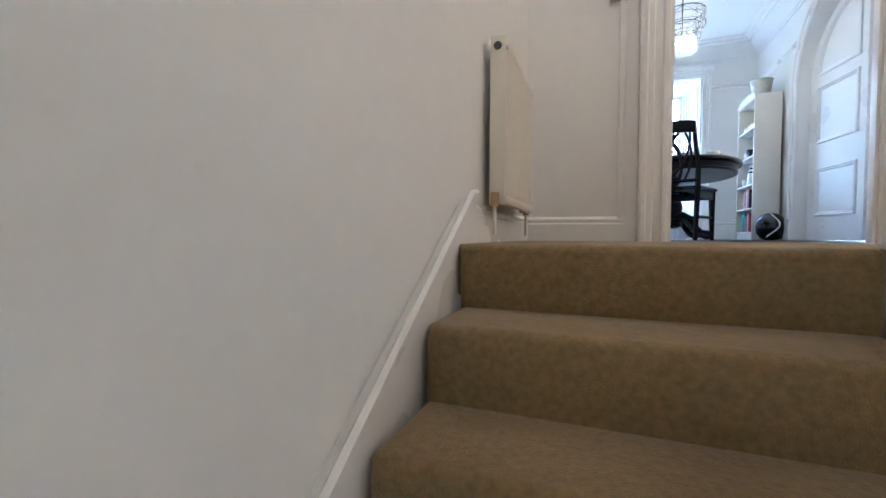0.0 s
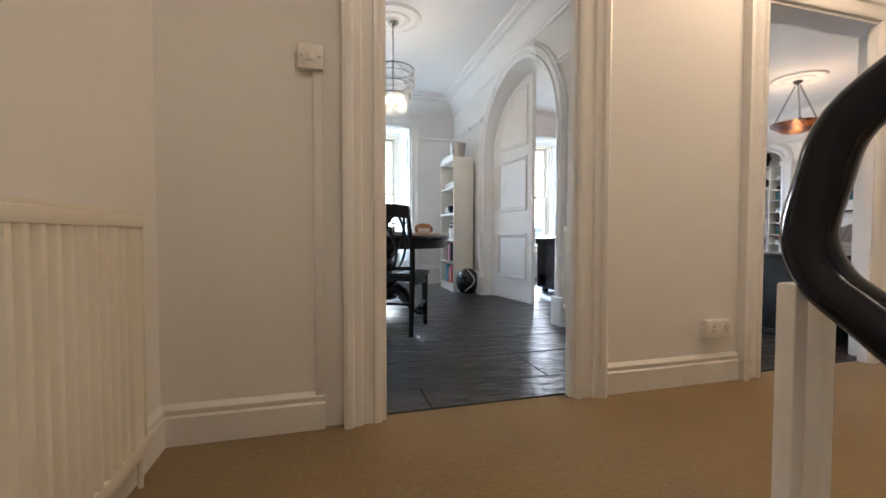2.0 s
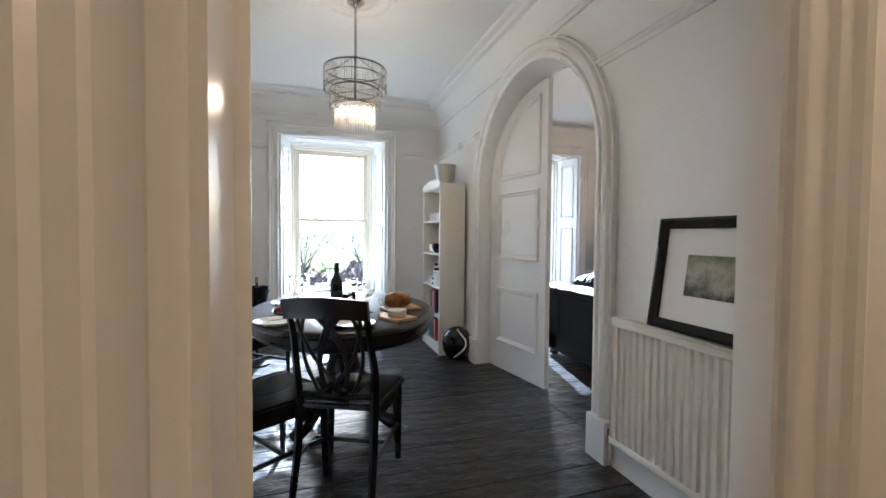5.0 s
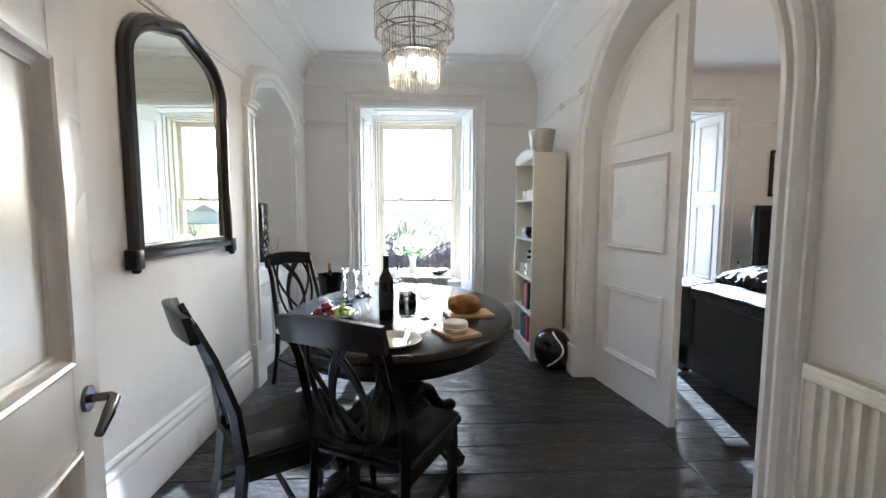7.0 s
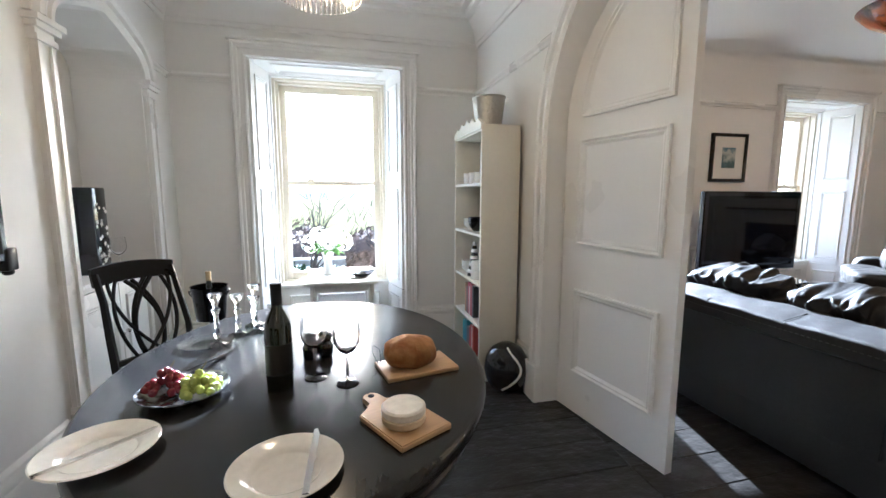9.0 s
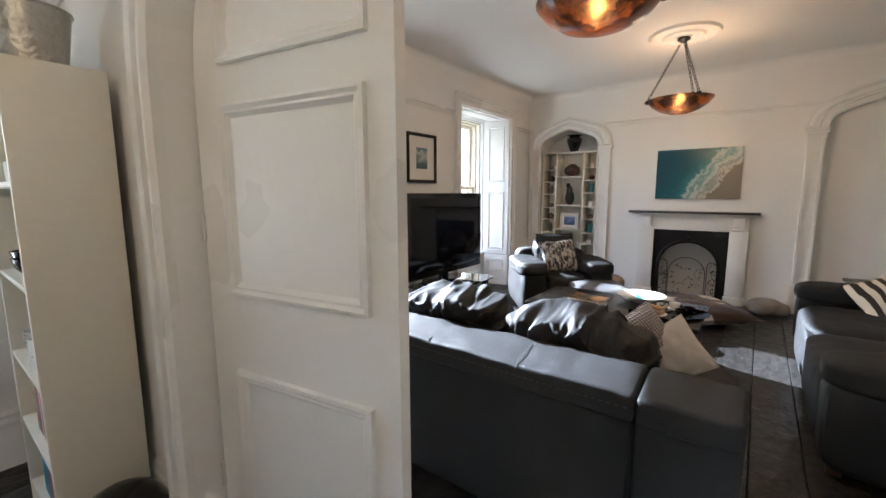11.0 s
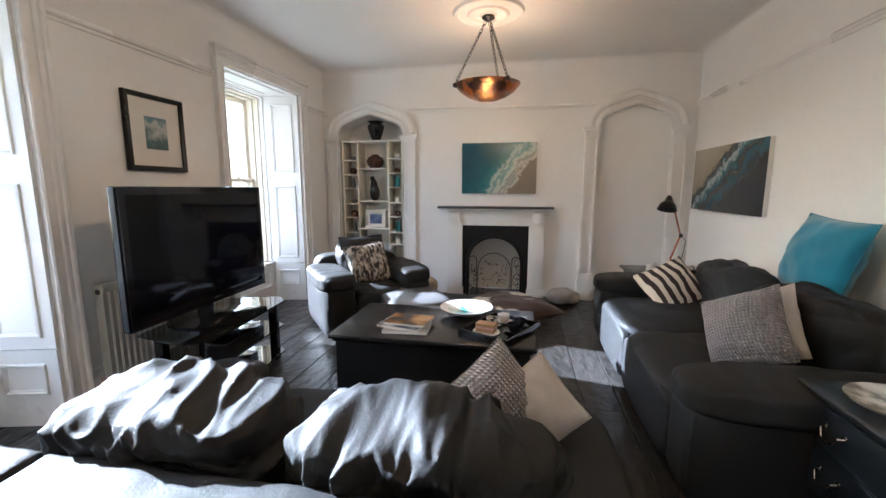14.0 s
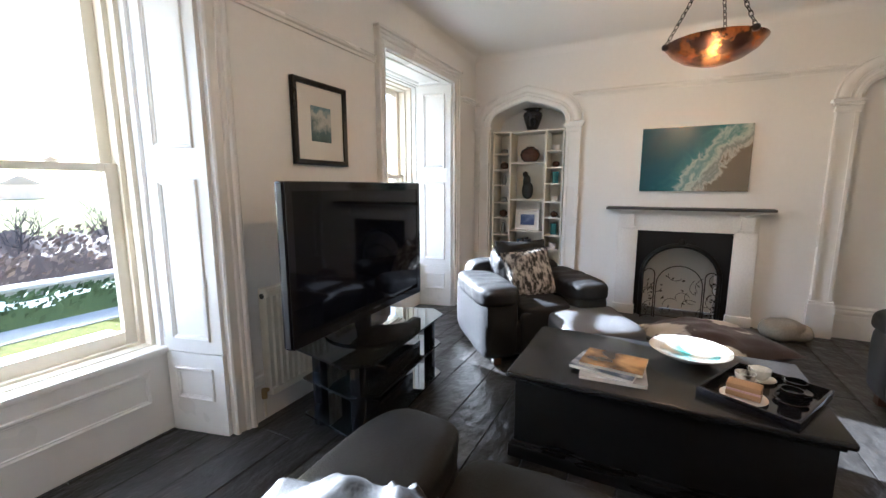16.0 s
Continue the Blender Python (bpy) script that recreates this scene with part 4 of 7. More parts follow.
# overmantel mirror
mi = thing("overmantel_mirror", "tall arched mirror in a black moulded frame", "mirror", pose(DIN_X0, 4.925, 1.06))
hw = 0.435
mp = [(-hw, 0.0), (hw, 0.0), (hw, 0.86)] + arc(0.13, 0.86, hw - 0.13, 0.26, 0, 70, 8)[1:] + [(0, 1.17)] + [(-u, v) for u, v in arc(0.13, 0.86, hw - 0.13, 0.26, 0, 70, 8)[1:][::-1]] + [(-hw, 0.86)]
bm = B()
mould(bm, mp, [(0, 0), (0, 0.03), (0.012, 0.044), (0.035, 0.046), (0.048, 0.03), (0.058, 0.032), (0.066, 0.018), (0.066, 0)], "x", 0.0, 1, closed=True)
part("frame", bm, mat("ebonised_frame", (0.018, 0.013, 0.011), 0.2, coat=0.3, big=(6, 0.2)), mi)
bm = B()
mould(bm, mp, [(0.066, 0.002), (0.066, 0.02), (0.074, 0.018), (0.08, 0.002)], "x", 0.0, 1, closed=True)
part("inner_slip", bm, mat("dull_pewter", (0.2, 0.19, 0.17), 0.4, 0.8), mi, "thin pewter inner slip")
inner = []
for u, v in mp:
    inner.append((u * (1 - 0.066 / hw), 0.06 + v * (1 - 0.12 / 1.17)))
bm = B()
prism(bm, inner, "x", 0.004, 0.010)
part("mirror_glass", bm, MIRROR, mi, smooth=False)
for y in (-hw, hw):
    bm = B()
    box(bm, 0, 0.05, y - 0.028, y + 0.028, -0.03, 0.055, 0.006)
    puffy(bm, 0.03, y, -0.035, 0.018, 0.02, 0.014, 2, 5)
    part("corner_block", bm, BLACKWOOD, mi)

# pedestal dining table
TX, TY, TA, TB = 0.65, 4.95, 0.60, 0.79
tb = thing("dining_table", "oval black pedestal dining table with a glossy top", "table", pose(TX, TY, 0))


def oval(a, b, n=64):
    return [(a * math.cos(2 * math.pi * i / n), b * math.sin(2 * math.pi * i / n)) for i in range(n)]


def oval_stack(levels, n=64):
    bm = B()
    rings = [[bm.verts.new((x, y, z)) for x, y in oval(TA + o, TB + o, n)] for o, z in levels]
    for r, s in zip(rings, rings[1:]):
        for i in range(n):
            bm.faces.new((r[i], r[(i + 1) % n], s[(i + 1) % n], s[i]))
    bm.faces.new(rings[0])
    bm.faces.new(rings[-1][::-1])
    return bm


part("tabletop", oval_stack([(-0.05, 0.706), (-0.012, 0.708), (-0.002, 0.716), (0.0, 0.726), (-0.003, 0.738), (-0.010, 0.746), (-0.020, 0.75)]), TABLETOP, tb, angle=50)
part("apron", oval_stack([(-0.045, 0.635), (-0.038, 0.64), (-0.036, 0.655), (-0.042, 0.66), (-0.04, 0.708)]), BLACKWOOD, tb)
bm = lathe(B(), [(0.10, 0.65), (0.10, 0.60), (0.065, 0.56), (0.06, 0.52), (0.095, 0.42), (0.115, 0.34), (0.10, 0.27), (0.075, 0.24), (0.11, 0.22), (0.11, 0.14), (0.05, 0.12)][::-1])
part("pedestal", bm, BLACKWOOD, tb)
for a in (45, 135, 225, 315):
    c, s = math.cos(radians(a)), math.sin(radians(a))
    line = [(0.06, 0.21), (0.14, 0.235), (0.21, 0.20), (0.27, 0.12), (0.33, 0.065), (0.40, 0.05), (0.44, 0.045)]
    part("foot", tube(B(), [(r * c, r * s, z) for r, z in line], [0.05, 0.055, 0.05, 0.042, 0.038, 0.046, 0.03], 12), BLACKWOOD, tb)


def dining_chair(m):
    """Faces +y; the origin is on the floor under the middle of the seat."""
    c = thing("dining_chair", "black wooden dining chair with an interlaced strapwork back", "chair", m, group="chairs round the dining table")
    pts = [(-0.20, -0.20), (0.20, -0.20), (0.235, 0.20), (0.20, 0.225), (-0.20, 0.225), (-0.235, 0.20)]
    bm = prism(B(), pts, "z", 0.425, 0.46)
    bmesh.ops.bevel(bm, geom=bm.edges[:], offset=0.012, segments=3, affect="EDGES")
    part("seat", bm, BLACKWOOD, c)
    bm = B()
    box(bm, -0.18, 0.18, 0.17, 0.19, 0.36, 0.425)
    for s in (-1, 1):
        prism(bm, [(s * 0.175, -0.18), (s * 0.205, 0.19), (s * 0.188, 0.19), (s * 0.158, -0.18)], "z", 0.36, 0.425)
    part("seat_frame", bm, BLACKWOOD, c)
    for s in (-1, 1):
        bm = B()
        tube(bm, [(s * 0.19, 0.19, 0.425), (s * 0.19, 0.195, 0.36), (s * 0.192, 0.20, 0.18), (s * 0.195, 0.205, 0.0)], [0.026, 0.026, 0.021, 0.016], 4)
        part("leg", bm, BLACKWOOD, c, smooth=False)
        bm = tube(B(), [(s * 0.185, -0.27, 0.0), (s * 0.18, -0.215, 0.25), (s * 0.178, -0.195, 0.44), (s * 0.185, -0.215, 0.62), (s * 0.174, -0.27, 0.80), (s * 0.175, -0.325, 0.93)], [0.017, 0.02, 0.022, 0.019, 0.017, 0.016], 4)
        part("back_post", bm, BLACKWOOD, c, smooth=False)
        part("side_stretcher", tube(B(), [(s * 0.182, -0.23, 0.20), (s * 0.192, 0.198, 0.20)], 0.012, 6), BLACKWOOD, c)
    part("cross_stretcher", tube(B(), [(-0.186, -0.02, 0.20), (0.186, -0.02, 0.20)], 0.012, 6), BLACKWOOD, c)
    # crest rail, bowed
    bm = B()
    rings = []
    for i in range(13):
        u = -1 + 2 * i / 12
        y = -0.335 - 0.035 * (1 - u * u)
        z0, z1 = 0.868 + 0.012 * (1 - u * u), 0.955 + 0.018 * (1 - u * u)
        rings.append([bm.verts.new(p) for p in ((u * 0.19, y + 0.030, z0), (u * 0.19, y + 0.008, z1), (u * 0.19, y - 0.016, z1), (u * 0.19, y + 0.006, z0))])
    for r, s2 in zip(rings, rings[1:]):
        for k in range(4):
            bm.faces.new((r[k], r[(k + 1) % 4], s2[(k + 1) % 4], s2[k]))
    bm.faces.new(rings[0])
    bm.faces.new(rings[-1][::-1])
    part("crest_rail", bm, BLACKWOOD, c)
    part("lower_rail", tube(B(), [(-0.18, -0.20, 0.50), (0, -0.225, 0.50), (0.18, -0.20, 0.50)], 0.016, 6), BLACKWOOD, c)

    def back_y(z):
        return -0.205 - 0.10 * max(0, (z - 0.5) / 0.38) ** 1.4

    # two pairs of curved splats, crossing one another like strapwork
    for top, mid, low in ((-0.14, -0.12, 0.05), (-0.06, 0.10, 0.035), (0.03, -0.10, -0.03), (-0.105, -0.15, -0.075)):
        for k in (-1, 1):
            line = []
            for i in range(15):
                f = i / 14
                z = 0.50 + 0.385 * f
                x = (1 - f) ** 2 * low + 2 * f * (1 - f) * mid * 1.25 + f * f * top
                line.append((k * x, back_y(z) + (0.004 if top < -0.1 else -0.004), z))
            part("splat", tube(B(), line, 0.0115, 6, flat=0.75), BLACKWOOD, c)
    return c


c_near = dining_chair(pose(0.635, 4.215, 0, 0, 0, -25))
copy_thing(c_near, pose(0.232, 4.295, 0, 0, 0, -55))
copy_thing(c_near, pose(-0.02, 5.70, 0, 0, 0, -131))

# things on the dining table
TZ = 0.75
bo = thing("wine_bottle", "dark green wine bottle with a black label", "bottle", pose(0.591, 4.724, TZ))
GREENGL = mat("dark_bottle_glass", (0.006, 0.010, 0.006), 0.06, bump=None, coat=0.3)
part("glass_body", lathe(B(), [(0.030, 0.0), (0.037, 0.004), (0.0375, 0.18), (0.034, 0.205), (0.018, 0.235), (0.014, 0.25), (0.0135, 0.30), (0.015, 0.302), (0.015, 0.31)], seg=28), GREENGL, bo)
part("label", lathe(B(), [(0.0379, 0.05), (0.0379, 0.14)], seg=28, cap=False), mat("black_label_paper", (0.012, 0.012, 0.013), 0.6), bo)
part("foil", lathe(B(), [(0.0150, 0.252), (0.0150, 0.3), (0.0158, 0.302), (0.0158, 0.313), (0.004, 0.314)], seg=20), mat("black_foil", (0.01, 0.01, 0.01), 0.3, 0.5), bo)


def wine_glass(m):
    g = thing("wine_glass", "clear stemmed wine glass, empty", "glass", m, group="wine glasses")
    part("bowl", lathe(B(), [(0.006, 0.095), (0.022, 0.104), (0.038, 0.128), (0.042, 0.155), (0.038, 0.205), (0.0368, 0.205), (0.0405, 0.155), (0.0365, 0.129), (0.020, 0.107), (0.002, 0.1)], seg=28), GLASS, g)
    part("stem", lathe(B(), [(0.034, 0.0), (0.033, 0.003), (0.008, 0.008), (0.004, 0.02), (0.006, 0.05), (0.004, 0.07), (0.0055, 0.096)], seg=20), GLASS, g)
    return g


gl = wine_glass(pose(0.688, 4.766, TZ))
copy_thing(gl, pose(0.784, 4.701, TZ))


def plate(m, r=0.113):
    p = thing("dinner_plate", "white china dinner plate with a steel knife on it", "plate", m, group="laid plates")
    part("dish", lathe(B(), [(0.055, 0.0), (0.066, 0.001), (0.074, 0.010), (r - 0.006, 0.019), (r, 0.022), (r - 0.003, 0.024), (0.080, 0.0155), (0.073, 0.012), (0.066, 0.0055), (0.0005, 0.005)], seg=48), CHINA, p)
    return p


def knife(m):
    k = thing("table_knife", "steel table knife lying across a plate", "knife", m, group="table knives")
    bm = B()
    prism(bm, [(0, -0.006), (0.09, -0.007), (0.095, -0.009), (0.19, -0.010), (0.215, -0.003), (0.21, 0.004), (0.095, 0.006), (0.09, 0.006), (0, 0.006)], "z", 0.0, 0.003)
    part("blade", bm, CHROME, k)
    return k


pl = plate(pose(0.256, 4.474, TZ))
copy_thing(pl, pose(0.657, 4.314, TZ))
kn = knife(pose(0.187, 4.383, TZ + 0.0245, 0, 0, 42))
copy_thing(kn, pose(0.701, 4.213, TZ + 0.0245, 0, 0, 88))

fp = thing("fruit_plate", "small patterned plate on the dining table", "plate", pose(0.335, 4.735, TZ))
part("dish", lathe(B(), [(0.06, 0.0), (0.075, 0.003), (0.115, 0.024), (0.115, 0.027), (0.075, 0.008), (0.0005, 0.006)], seg=40), mat("patterned_china", (0.03, 0.03, 0.032), 0.15, big=(30, 0.3), spread=(0.25, 0.25, 0.25), bump=None), fp)


def grapes(name, label, colour, x, y, count, seed):
    g = thing(name, label, "grapes", pose(x, y, TZ + 0.008))
    rng = random.Random(seed)
    m = mat(name + "_skin", colour, 0.25, big=(20, 0.12), bump=None, coat=0.2)
    ball = None
    for i in range(count):
        a, r = rng.uniform(0, 6.3), rng.uniform(0, 1) ** 0.6 * 0.055
        z = 0.014 + (1 - r / 0.06) * rng.uniform(0, 0.055)
        at = pose(r * math.cos(a), r * math.sin(a), z, rng.uniform(-40, 40), rng.uniform(-40, 40), 0)
        if ball is None:
            ball = part("grape", puffy(B(), 0, 0, 0, 0.0115, 0.0115, 0.013, 2, 4), m, g, m=at)
        else:
            again(ball, "grape", at)
    part("stalk", tube(B(), [(0, 0, 0.03), (0.01, 0.01, 0.07), (0.02, 0.015, 0.085)], 0.002, 5), mat(name + "_stalk", (0.16, 0.13, 0.05), 0.7), g)


grapes("green_grapes", "bunch of pale green grapes on a plate", (0.42, 0.50, 0.10), 0.375, 4.725, 52, 3)
grapes("red_grapes", "bunch of red grapes on a plate", (0.20, 0.02, 0.03), 0.285, 4.755, 42, 4)

OAK = mat("pale_board_wood", (0.50, 0.32, 0.16), 0.5, big=(6, 0.12), fine=(60, 0.08), stretch=(0.3, 3, 1), bump=(50, 0.1, 0.001))
cb = thing("cheese_board", "pale wooden paddle board with a handle", "board", pose(0.912, 4.447, TZ, 0, 0, 28))
bm = B()
prism(bm, [(-0.075, -0.10), (0.075, -0.10), (0.075, 0.08), (0.045, 0.09), (0.022, 0.11), (0.024, 0.15), (0.012, 0.165), (-0.012, 0.165), (-0.024, 0.15), (-0.022, 0.11), (-0.045, 0.09), (-0.075, 0.08)], "z", 0, 0.016)
bmesh.ops.bevel(bm, geom=bm.edges[:], offset=0.003, segments=2, affect="EDGES")
part("board", bm, OAK, cb)
bm = tube(B(), [(0, 0.145, 0.0155), (0, 0.145, 0.0172)], 0.009, 14)
part("handle_hole", bm, GAP, cb)
ch = thing("cheese", "round white-rinded soft cheese on the board", "cheese", pose(0.913, 4.432, TZ + 0.016))
part("wheel", lathe(B(), [(0.05, 0.0), (0.054, 0.006), (0.054, 0.018), (0.051, 0.021)], seg=36), mat("cheese_crust", (0.70, 0.58, 0.40), 0.8, bump=(70, 0.5, 0.003)), ch)
part("top_half", lathe(B(), [(0.051, 0.021), (0.054, 0.025), (0.054, 0.038), (0.049, 0.043), (0.001, 0.044)], seg=36), mat("cheese_rind", (0.78, 0.75, 0.68), 0.8, big=(30, 0.08), bump=(60, 0.7, 0.004)), ch)
bb = thing("bread_board", "pale wooden board with a hanging loop", "board", pose(1.005, 4.765, TZ, 0, 0, 11))
part("board", solid(-0.12, 0.12, -0.075, 0.075, 0, 0.015, bevel=0.004), OAK, bb)
part("loop", tube(B(), [(-0.115, 0.05, 0.016), (-0.13, 0.07, 0.05), (-0.12, 0.09, 0.065), (-0.10, 0.08, 0.05), (-0.105, 0.055, 0.016)], 0.0018, 6), IRON, bb)
br = thing("bread_loaf", "round crusty loaf on a wooden board", "bread", pose(0.985, 4.765, TZ + 0.015))
bm = puffy(B(), 0, 0, 0.045, 0.083, 0.060, 0.048, 2.5, 20, wrinkle=0.007, scale=24)
for v in bm.verts:
    v.co.z = max(v.co.z, 0.0)
part("crust", bm, mat("bread_crust", (0.44, 0.22, 0.075), 0.75, big=(22, 0.18), fine=(90, 0.15), bump=(30, 0.9, 0.012), spread=(0.25, 0.10, 0.03)), br)


def candlestick(m, h):
    g = thing("candlestick", "clear glass candlestick standing on the table", "candlestick", m, group="glass candlesticks")
    part("stem", lathe(B(), [(0.038, 0), (0.036, 0.006), (0.012, 0.016), (0.008, 0.03), (0.015, 0.045), (0.008, 0.06), (0.008, h - 0.08), (0.016, h - 0.065), (0.009, h - 0.05), (0.012, h - 0.03), (0.026, h - 0.004), (0.026, h), (0.012, h - 0.005), (0.011, h - 0.02)], seg=20), GLASS, g)
    return g


candlestick(pose(0.315, 5.14, TZ), 0.20)
candlestick(pose(0.364, 5.245, TZ), 0.17)
candlestick(pose(0.423, 5.276, TZ), 0.20)
candlestick(pose(0.40, 5.37, TZ), 0.13)
tp = thing("glass_tray", "round clear glass dish under the candlesticks", "dish", pose(0.27, 5.16, TZ))
part("dish", lathe(B(), [(0.05, 0), (0.07, 0.003), (0.095, 0.012), (0.094, 0.014), (0.068, 0.006), (0.001, 0.004)], seg=36), GLASS, tp)
for x, y in ((0.662, 4.935), (0.712, 4.945)):
    pm = thing("pepper_mill", "small round black pepper mill", "mill", pose(x, y, TZ), group="pepper mills")
    part("body", lathe(B(), [(0.022, 0), (0.026, 0.01), (0.027, 0.04), (0.020, 0.055), (0.024, 0.07), (0.02, 0.085), (0.003, 0.09)], seg=20), DARKPL, pm)
ck = thing("serving_fork", "dark long-handled fork lying on the table", "fork", pose(0.30, 4.92, TZ, 0, 0, 55))
part("shaft", tube(B(), [(-0.13, 0, 0.004), (0.02, 0, 0.008), (0.12, 0, 0.005)], [0.004, 0.003, 0.006], 6), IRON, ck)

# tall open bookcase with its contents
bk = thing("tall_bookcase", "narrow cream bookcase with open shelves and a scalloped crest", "bookcase")
BX0, BX1, BY0, BY1, BH = 1.69, 1.965, 6.11, 6.76, 1.78
IN_Y = BY0 + 0.13
for y in (BY0, BY1 - 0.022):
    part("side", solid(BX0, BX1, y, y + 0.022, 0, BH, bevel=0.003), CREAM, bk)
part("back", solid(BX1 - 0.008, BX1 - 0.001, BY0 + 0.022, BY1 - 0.022, 0.05, BH - 0.01), CREAM, bk)
SHELVES = (0.10, 0.40, 0.70, 1.05, 1.40)
for z in SHELVES + (BH - 0.022,):
    part("shelf", solid(BX0 + 0.004, BX1 - 0.008, BY0 + 0.022, BY1 - 0.022, z - 0.02, z, bevel=0.002), CREAM, bk)
crest = [(BY0, BH - 0.03), (BY1, BH - 0.03), (BY1, BH + 0.005)]
for k in range(5):
    y0 = BY1 - 0.02 - k * (BY1 - BY0 - 0.04) / 5
    crest += [(y0 - 0.02, BH + 0.015 + 0.03 * math.sin(math.pi * (k + 0.3) / 5)), (y0 - 0.065, BH + 0.035 + 0.035 * math.sin(math.pi * (k + 0.5) / 5)), (y0 - 0.11, BH + 0.015 + 0.03 * math.sin(math.pi * (k + 0.7) / 5))]
crest += [(BY0, BH + 0.005)]
part("crest", prism(B(), crest, "x", BX0 - 0.006, BX0 + 0.012), CREAM, bk, smooth=False)
part("plinth", solid(BX0 + 0.01, BX0 + 0.025, BY0 + 0.022, BY1 - 0.022, 0, 0.08), CREAM, bk)


def book(x, y, z, w, d, h, colour, m=None, name="book", label="upright hardback book on a shelf"):
    b = thing(name, label, "book", m if m is not None else pose(x, y, z))
    key = "cover_%d_%d_%d" % tuple(int(c * 255) for c in colour)
    mt = bpy.data.materials.get(key) or mat(key, colour, 0.5, bump=None)
    bm = B()
    box(bm, 0, d, 0, 0.003, 0, h)
    box(bm, 0, d, w - 0.003, w, 0, h)
    box(bm, 0, 0.003, 0.003, w - 0.003, 0, h)
    part("cover", bm, mt, b, smooth=False)
    part("page_block", solid(0.003, d - 0.004, 0.003, w - 0.003, 0.003, h - 0.003), PAPER, b, smooth=False)
    return b


def book_row(x, y, z, specs, depth=0.17):
    for w, h, colour in specs:
        book(x, y, z, w, depth, h, colour)
        y += w + 0.001


book_row(BX0 + 0.03, IN_Y + 0.10, 0.401, [(0.03, 0.24, (0.02, 0.02, 0.025)), (0.025, 0.24, (0.28, 0.03, 0.05)), (0.03, 0.25, (0.35, 0.08, 0.10)), (0.02, 0.22, (0.6, 0.58, 0.55)), (0.03, 0.25, (0.32, 0.05, 0.08)), (0.03, 0.21, (0.05, 0.05, 0.05)), (0.04, 0.23, (0.3, 0.16, 0.07))])
book_row(BX0 + 0.03, IN_Y + 0.09, 0.101, [(0.025, 0.24, (0.40, 0.05, 0.04)), (0.02, 0.22, (0.5, 0.45, 0.4)), (0.03, 0.23, (0.45, 0.05, 0.04)), (0.03, 0.21, (0.3, 0.04, 0.03)), (0.06, 0.19, (0.10, 0.10, 0.11)), (0.05, 0.235, (0.02, 0.20, 0.25)), (0.05, 0.22, (0.03, 0.25, 0.3))])


def bowl_stack(name, label, x, y, z, r, h, count, material):
    for k in range(count):
        b = thing(name, label, "bowl", pose(x, y, z + k * h * 0.35), group="stacked bowls")
        part("dish", lathe(B(), [(r * 0.5, 0), (r * 0.85, h * 0.5), (r, h), (r - 0.004, h), (r * 0.8, h * 0.55), (0.001, 0.006)], seg=24), material, b)


bowl_stack("bowl", "white china bowl in a stack", BX0 + 0.10, IN_Y + 0.36, 1.051, 0.07, 0.05, 3, CHINA)
bowl_stack("bowl", "black glazed bowl in a stack", BX0 + 0.08, IN_Y + 0.15, 1.051, 0.08, 0.075, 2, DARKPL)
bowl_stack("bowl", "white china bowl in a stack", BX0 + 0.10, IN_Y + 0.40, 0.701, 0.07, 0.045, 4, CHINA)
for k in range(2):
    rk = thing("ramekin", "small white china ramekin on a shelf", "bowl", pose(BX0 + 0.06, IN_Y + 0.10, 0.701 + 0.066 * k), group="ramekins")
    part("dish", lathe(B(), [(0.045, 0), (0.05, 0.006), (0.052, 0.066), (0.047, 0.066), (0.045, 0.01), (0.001, 0.008)], seg=24), CHINA, rk)
gr = thing("striped_grinder", "black and white striped conical ornament", "ornament", pose(BX0 + 0.075, IN_Y + 0.22, 0.701))
for k in range(10):
    z = 0.026 * k
    r0, r1 = 0.055 - 0.0045 * k, 0.055 - 0.0045 * (k + 1)
    part("band", lathe(B(), [(r0, z), (r0 * 0.99, z + 0.013), (r1, z + 0.026)], seg=20), DARKPL if k % 2 == 0 else CHINA, gr)
for k, y in enumerate((IN_Y + 0.42, IN_Y + 0.28, IN_Y + 0.16)):
    mg = thing("mug", "white china mug on the top shelf", "mug", pose(BX0 + 0.09, y, 1.401), group="white mugs")
    part("cup", lathe(B(), [(0.036, 0), (0.042, 0.006), (0.044, 0.085), (0.040, 0.085), (0.038, 0.01), (0.001, 0.008)], seg=24), CHINA, mg)
    part("handle", tube(B(), [(0.0, 0.043, 0.07), (0.0, 0.066, 0.062), (0.0, 0.070, 0.04), (0.0, 0.06, 0.022), (0.0, 0.042, 0.02)], 0.005, 8), CHINA, mg)
ib = thing("silver_planter", "embossed silver planter on top of the bookcase", "planter", pose(1.815, 6.33, BH))
part("pot", lathe(B(), [(0.085, 0), (0.09, 0.004), (0.115, 0.205), (0.122, 0.21), (0.120, 0.215), (0.11, 0.212), (0.085, 0.01), (0.001, 0.008)], seg=40), SILVER, ib)
bv = thing("black_vase", "squat glossy black vase with a white curving stripe", "vase", pose(1.845, 5.985, 0))
part("body", lathe(B(), [(0.06, 0), (0.10, 0.02), (0.14, 0.08), (0.152, 0.15), (0.14, 0.23), (0.10, 0.29), (0.05, 0.318), (0.001, 0.322)], seg=40), DARKPL, bv)
line = []
for i in range(15):
    z = 0.04 + 0.27 * i / 14
    r = 0.155 * math.sin(math.acos(max(-1, min(1, (z - 0.155) / 0.168)))) + 0.0005
    a = radians(235 + 50 * math.sin(i / 14 * math.pi * 0.9))
    line.append((r * math.cos(a), r * math.sin(a), z))
part("stripe", tube(B(), line, 0.008, 6), CHINA, bv)

